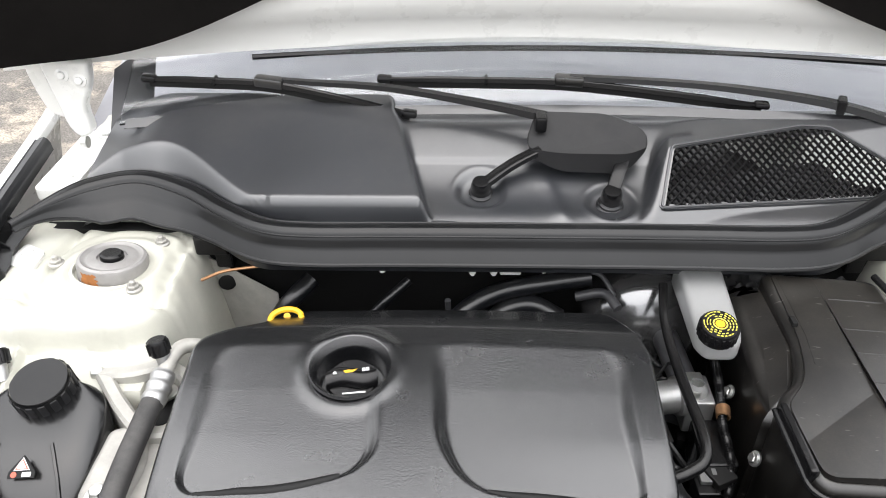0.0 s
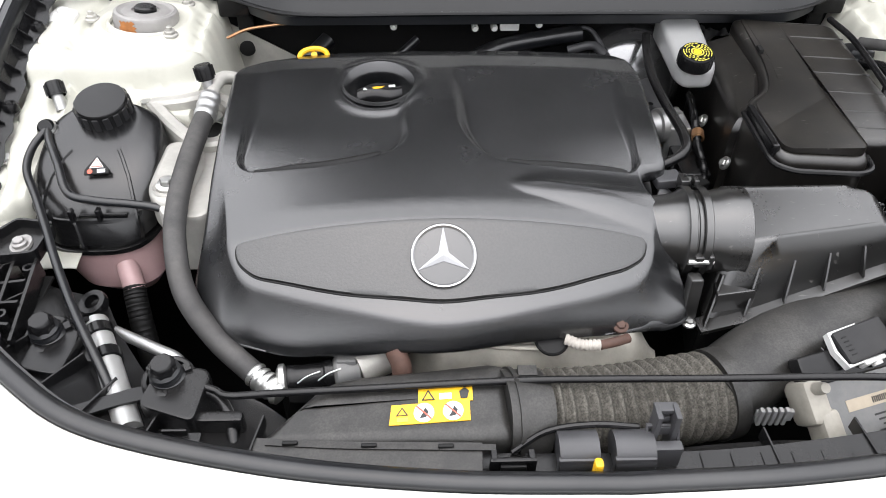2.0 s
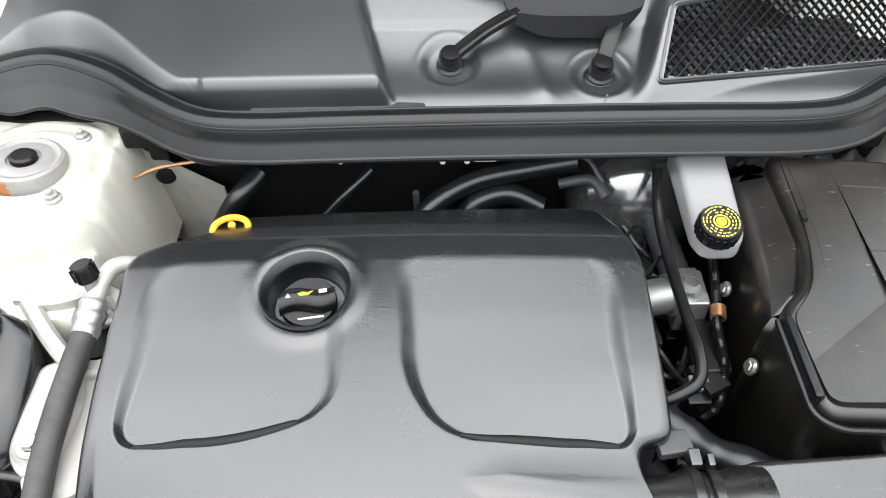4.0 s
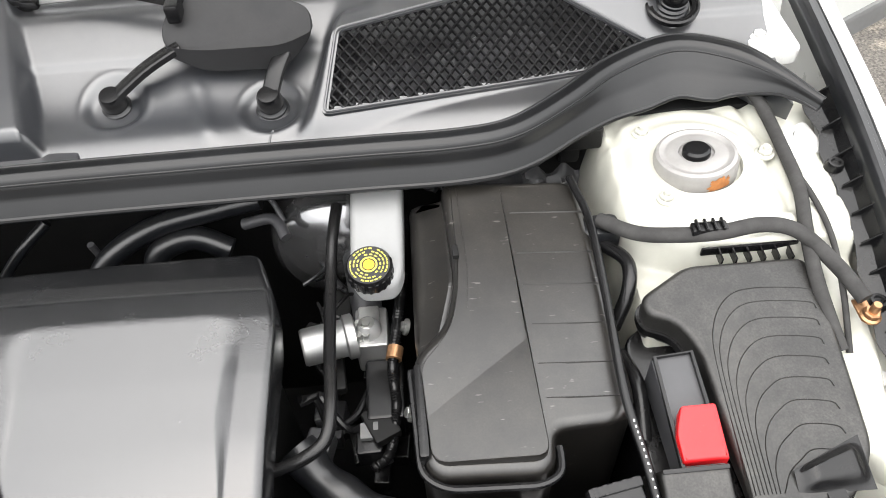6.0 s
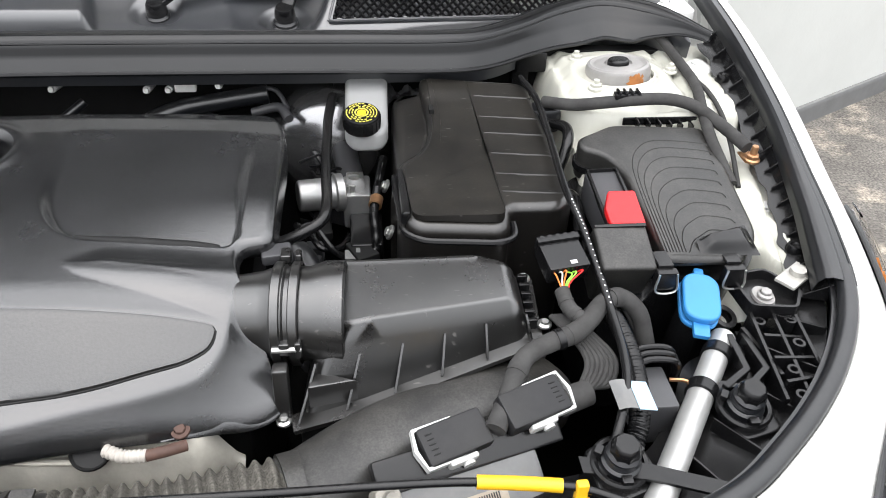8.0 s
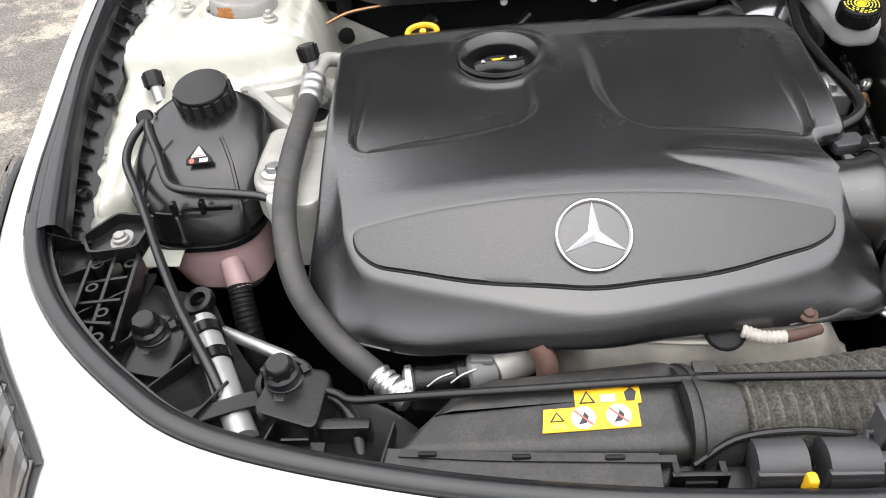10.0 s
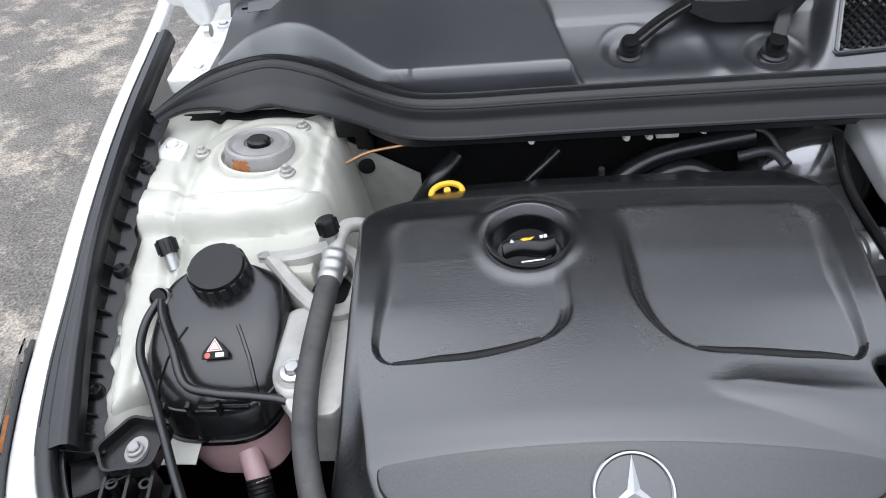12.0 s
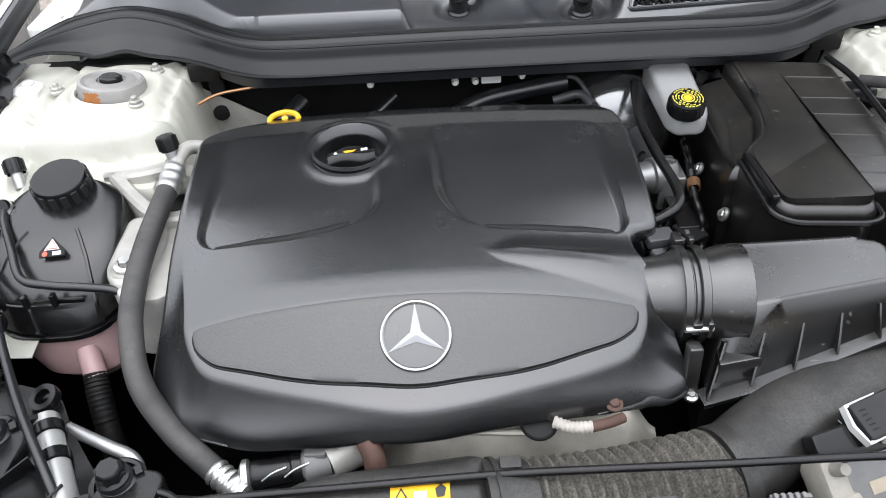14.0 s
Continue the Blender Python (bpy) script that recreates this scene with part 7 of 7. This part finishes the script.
tagged(wbr, "bare metal bracket behind the headlamp", "bracket")
for s in (1, -1):
    for x, y, z, r in ((0.672, 0.024, 0.9, 0.014), (0.668, -0.235, 0.838, 0.014)):
        tab = thing("fender_tab", "white painted fender mounting tab with bolt", "mounting tab", (x * s, y, z), "fender tabs")
        part("plate", prism(rounded([((x - 0.035) * s, y - 0.03), ((x - 0.035) * s, y + 0.008), ((x + 0.0) * s, y + 0.028), ((x + 0.006) * s, y - 0.02)], 0.01), z - 0.004, z + 0.004, 0.0015), M_PAINT, tab)
        part("bolt", moved(hexbolt(0.008, 0.006, 0.012), Matrix.Translation(((x - 0.016) * s, y, z + 0.004))), M_PAINT, tab)

# ---- front middle: latch, carrier, stay rod ----
sl = thing("slam_panel", "black plastic slam panel along the nose", "front panel", (0.1, -0.62, 0.77))
part("beam", sweep(catmull([(-0.30, -0.618, 0.776), (-0.1, -0.632, 0.782), (0.1, -0.634, 0.784), (0.30, -0.612, 0.786), (0.36, -0.60, 0.785)], 40), [(-0.022, -0.03), (0.022, -0.03), (0.022, 0.002), (-0.022, 0.004)]), M_PLAST, sl)
for k in range(10):
    x = 0.075 + 0.027 * k
    part("rib", box(x, -0.628 + 0.12 * max(0, x - 0.15) ** 1.5 * 2, 0.784, 0.002, 0.024, 0.010, 0.0005), M_PLAST, sl)
part("frame", join(box(-0.092, -0.630, 0.797, 0.04, 0.005, 0.022, 0.0015), box(-0.108, -0.626, 0.796, 0.005, 0.012, 0.024, 0.001), box(-0.076, -0.626, 0.796, 0.005, 0.012, 0.024, 0.001)), M_PLAST, sl)
part("frame_pocket", box(-0.092, -0.6335, 0.795, 0.022, 0.003, 0.016, 0.001), M_DARK, sl)
lat2 = thing("bonnet_latch", "dark grey metal bonnet latch with yellow lever", "latch", (0.0, -0.62, 0.78))
for x in (-0.036, 0.012):
    part("drum", tube([(x - 0.016, -0.616, 0.796), (x + 0.018, -0.616, 0.797)], 0.018, 4, 28, smooth=False), M_GREY, lat2)
    part("drum_plate", box(x, -0.630, 0.790, 0.036, 0.006, 0.034, 0.002), M_GREY, lat2)
part("catch_plate", box(0.038, -0.622, 0.797, 0.030, 0.010, 0.030, 0.002), M_GREY, lat2)
part("catch_loop", sweep([(0.024, -0.616, 0.800), (0.025, -0.606, 0.818), (0.051, -0.606, 0.818), (0.052, -0.616, 0.800)], circle(0.0024, 8)), M_GREY, lat2, "steel catch loop")
part("catch_block", join(box(0.038, -0.603, 0.812, 0.018, 0.012, 0.012, 0.002), box(0.040, -0.600, 0.822, 0.010, 0.008, 0.008, 0.002)), M_GREY, lat2)
part("catch_bracket", join(box(0.031, -0.606, 0.812, 0.005, 0.016, 0.052, 0.0012), box(0.047, -0.606, 0.812, 0.005, 0.016, 0.052, 0.0012), box(0.039, -0.600, 0.834, 0.020, 0.010, 0.005, 0.0012)), M_GREY, lat2, "upright grey catch bracket")
part("lever", box(-0.0225, -0.640, 0.806, 0.008, 0.010, 0.022, 0.003), M_YEL, lat2, "yellow release lever")
part("cable", tube([(-0.09, -0.612, 0.79), (-0.06, -0.602, 0.806), (-0.02, -0.60, 0.812), (0.02, -0.602, 0.81)], 0.003, 20, 8), M_PLAST, lat2)

rod = thing("bonnet_stay", "thin black bonnet stay rod with yellow grip", "stay rod", (0, -0.55, 0.79))
rp = [(-0.372, -0.563, 0.785), (-0.379, -0.552, 0.797), (-0.372, -0.544, 0.802), (-0.36, -0.545, 0.799), (-0.345, -0.552, 0.799), (-0.30, -0.553, 0.803), (-0.2, -0.555, 0.811), (-0.083, -0.557, 0.820), (0.0, -0.558, 0.821), (0.10, -0.558, 0.819), (0.20, -0.557, 0.817), (0.27, -0.558, 0.815), (0.337, -0.567, 0.815), (0.36, -0.574, 0.815), (0.385, -0.585, 0.813), (0.40, -0.592, 0.811), (0.41, -0.585, 0.809)]
part("rod", tube(rp, 0.0036, 160, 12), M_PLAST, rod)
part("grip", tube([(0.27, -0.558, 0.815), (0.304, -0.562, 0.815), (0.337, -0.567, 0.815)], 0.0058, 14, 14), M_YEL, rod, "yellow plastic grip sleeve")
yc = part("stay_clip", join(box(0.351, -0.572, 0.812, 0.010, 0.008, 0.024, 0.002), box(0.351, -0.578, 0.806, 0.014, 0.006, 0.010, 0.002)), M_YEL)
tagged(yc, "yellow plastic clip holding the stay rod", "clip")
anch = thing("stay_anchor", "black bracket with rubber tube at the rod's end", "bracket", (-0.36, -0.56, 0.77))
part("plate", box(-0.355, -0.572, 0.782, 0.05, 0.012, 0.03, 0.003), M_PLAST, anch)
part("tube", tube([(-0.378, -0.545, 0.80), (-0.36, -0.545, 0.79), (-0.345, -0.565, 0.785), (-0.338, -0.59, 0.775)], 0.006, 16, 10), M_PLAST, anch)

# ---- left side: coolant lines, service valves, hose, engine mount ----
for pts, r in (([(-0.606, -0.210, 0.868), (-0.597, -0.235, 0.868), (-0.575, -0.275, 0.864), (-0.556, -0.311, 0.850), (-0.525, -0.320, 0.846), (-0.485, -0.322, 0.842), (-0.452, -0.325, 0.836), (-0.42, -0.335, 0.815), (-0.39, -0.34, 0.79)], 0.0046),
               ([(-0.608, -0.210, 0.868), (-0.616, -0.24, 0.862), (-0.612, -0.275, 0.855), (-0.590, -0.315, 0.846), (-0.566, -0.36, 0.836), (-0.545, -0.40, 0.828), (-0.51, -0.46, 0.818), (-0.47, -0.52, 0.806), (-0.455, -0.545, 0.79)], 0.0046)):
    h = part("vent_hose", tube(pts, r, 70, 12), M_RUB)
    tagged(h, "thin black rubber vent hose of the coolant tank", "hose", "coolant vent hoses")
cn = thing("hose_connector", "black quick connector on the coolant tank", "connector", (-0.605, -0.208, 0.85))
part("elbow", tube([(-0.590, -0.205, 0.860), (-0.606, -0.206, 0.866), (-0.608, -0.214, 0.872)], 0.0095, 10, 14), M_PLAST, cn)
part("ring", lathe([(0.010, -0.003), (0.0115, 0), (0.010, 0.003)], 20, along((-0.607, -0.212, 0.871), (0, -0.5, 1))), M_STEEL, cn)
for n, (x, y, z), base in (("a", (-0.62, -0.137, 0.890), (-0.609, -0.160, 0.862)), ("b", (-0.429, -0.149, 0.914), (-0.424, -0.155, 0.885))):
    vl = thing("service_valve", "air conditioning service valve with ribbed black cap", "valve", base, "service valves")
    d = Vector((x, y, z)) - Vector(base)
    part("stem", tube([base, Vector(base) + d * 0.55], 0.007, 4, 16, smooth=False), M_ALU, vl)
    m = along(Vector(base) + d * 0.5, d)
    cpv = part("cap", lathe([(0.0105, 0), (0.0110, 0.014), (0.0095, 0.018), (0, 0.018)], 20, m), M_PLAST, vl)
    for k in range(9):
        part("rib", moved(box(0.0108, 0, 0.009, 0.003, 0.0022, 0.014, 0.0005), m @ Matrix.Rotation(2 * math.pi * k / 9, 4, "Z")), M_PLAST, cpv)
ac = thing("air_conditioning_hose", "grey-black hose with crimped metal end fitting", "hose", (-0.42, -0.3, 0.8))
part("hose", tube([(-0.424, -0.196, 0.876), (-0.427, -0.236, 0.871), (-0.430, -0.285, 0.863), (-0.430, -0.335, 0.853), (-0.424, -0.385, 0.840), (-0.408, -0.435, 0.816), (-0.376, -0.470, 0.787), (-0.336, -0.502, 0.770), (-0.318, -0.515, 0.765)], 0.0118, 80, 20), M_HOSE, ac)
part("ferrule", tube([(-0.4215, -0.166, 0.884), (-0.423, -0.183, 0.8795), (-0.4245, -0.203, 0.874)], 0.0135, 26, 20, scale=lambda f: 1 - 0.10 * (0.5 + 0.5 * math.cos(f * 19))), M_ALU, ac, "crimped aluminium ferrule")
part("pipe", tube([(-0.4215, -0.168, 0.8835), (-0.419, -0.145, 0.888), (-0.412, -0.125, 0.886), (-0.395, -0.115, 0.875), (-0.38, -0.115, 0.85)], 0.0085, 24, 16), M_CAST, ac)
mount = thing("engine_mount", "cast aluminium engine mount arm with bolts", "engine mount", (-0.44, -0.24, 0.80))
frame_pts = [(-0.500, -0.150, 0.862), (-0.462, -0.196, 0.858), (-0.430, -0.222, 0.852), (-0.402, -0.215, 0.852), (-0.398, -0.165, 0.862), (-0.43, -0.140, 0.866), (-0.465, -0.150, 0.866)]
part("ring_frame", sweep(catmull(frame_pts + frame_pts[:1], 50), [(-0.009, -0.026), (0.009, -0.026), (0.0085, 0.004), (0.005, 0.008), (-0.005, 0.008), (-0.0085, 0.004)]), M_CAST, mount)
part("web", prism(rounded([(-0.526, -0.132), (-0.490, -0.130), (-0.470, -0.148), (-0.470, -0.180), (-0.50, -0.172), (-0.526, -0.154)], 0.009), 0.825, 0.856, 0.004), M_CAST, mount)
part("arm", prism(rounded([(-0.462, -0.225), (-0.405, -0.215), (-0.392, -0.30), (-0.400, -0.345), (-0.448, -0.345), (-0.468, -0.30)], 0.015), 0.76, 0.846, 0.006, 2, tilt=lambda x, y: 0.05 * (y + 0.25)), M_CAST, mount)
part("pad", prism(rounded([(-0.472, -0.215), (-0.430, -0.205), (-0.415, -0.26), (-0.425, -0.318), (-0.452, -0.330), (-0.474, -0.305)], [0.012, 0.012, 0.02, 0.02, 0.02, 0.02], 6), 0.80, 0.851, 0.008, 3, tilt=lambda x, y: 0.04 * (y + 0.25)), M_CAST, mount, "oval cast pad with a bolt")
part("pad_ring", lathe([(0.013, -0.002), (0.0165, 0.0), (0.0185, -0.003)], 28, Matrix.Translation((-0.449, -0.300, 0.8515))), M_CAST, mount)
part("bushing", lathe([(0.0, -0.004), (0.022, -0.004), (0.024, -0.012)], 24, Matrix.Translation((-0.430, -0.185, 0.85))), M_DARK, mount)
for p in ((-0.510, -0.145, 0.857), (-0.449, -0.300, 0.851), (-0.425, -0.168, 0.856)):
    part("bolt", moved(hexbolt(0.008, 0.009, 0.013), Matrix.Translation(p)), M_STEEL, mount)
lp = part("low_pipe", tube([(-0.555, -0.40, 0.77), (-0.50, -0.44, 0.775), (-0.44, -0.475, 0.78), (-0.41, -0.49, 0.775), (-0.40, -0.515, 0.76), (-0.40, -0.53, 0.74)], 0.006, 40, 12), M_ALU)
tagged(lp, "bent aluminium pipe in the front corner", "pipe")
mt = part("sensor_fitting", join(box(-0.395, -0.535, 0.782, 0.02, 0.02, 0.018, 0.003), lathe([(0.010, 0), (0.010, 0.016), (0.006, 0.02), (0, 0.02)], 6, Matrix.Translation((-0.395, -0.535, 0.785)))), M_CAST)
tagged(mt, "hexagonal metal sensor fitting", "sensor")
jn = part("hose_clamp", corrugated([(-0.336, -0.502, 0.770), (-0.322, -0.513, 0.766), (-0.306, -0.524, 0.762)], 0.0132, 0.0075, 0.14, 50, 24), M_STEEL)
tagged(jn, "crimped bright metal sleeve on a hose end", "hose clamp")
cpl = thing("pipe_coupling", "black pipe coupling with bright ring under the cover", "pipe coupling", (-0.27, -0.50, 0.75))
part("flange", lathe([(0.0, -0.010), (0.011, -0.010), (0.0165, -0.007), (0.0165, -0.002), (0.012, 0.0)], 28, along((-0.302, -0.507, 0.764), (1, 0.16, 0.02))), M_STEEL, cpl, "bright metal flange")
part("sleeve", lathe([(0.0, 0.0), (0.0125, 0.0), (0.0145, 0.003), (0.0145, 0.008), (0.013, 0.010), (0.013, 0.036), (0.015, 0.038), (0.015, 0.046), (0.0, 0.047)], 28, along((-0.302, -0.507, 0.764), (1, 0.16, 0.02))), M_PLAST, cpl)
for k in (0, 1):
    part("spring_wire", tube([(-0.290 + 0.020 * k, -0.518 + 0.003 * k, 0.772), (-0.280 + 0.020 * k, -0.515 + 0.003 * k, 0.7785), (-0.268 + 0.020 * k, -0.510 + 0.003 * k, 0.7795)], 0.0009, 10, 6), M_STEEL, cpl, "thin retaining wire")
part("body", join(lathe([(0.0, 0.046), (0.013, 0.046), (0.0165, 0.050), (0.0165, 0.058), (0.014, 0.062), (0.014, 0.072), (0.0, 0.073)], 20, along((-0.302, -0.507, 0.764), (1, 0.16, 0.02))), box(-0.243, -0.495, 0.779, 0.020, 0.014, 0.010, 0.002), box(-0.236, -0.490, 0.784, 0.008, 0.010, 0.010, 0.002)), M_LGREY, cpl, "grey fitting with lugs")
part("outlet", tube([(-0.234, -0.494, 0.766), (-0.215, -0.484, 0.768), (-0.196, -0.474, 0.768)], 0.0205, 8, 28, smooth=False), M_CAST, cpl, "dull cast metal outlet")
rr2 = part("rusty_pipe", tube([(-0.195, -0.50, 0.80), (-0.188, -0.512, 0.785), (-0.19, -0.52, 0.76)], 0.010, 12, 14), M_OLDPIPE)
tagged(rr2, "reddish rusty exhaust pipe stub", "pipe")
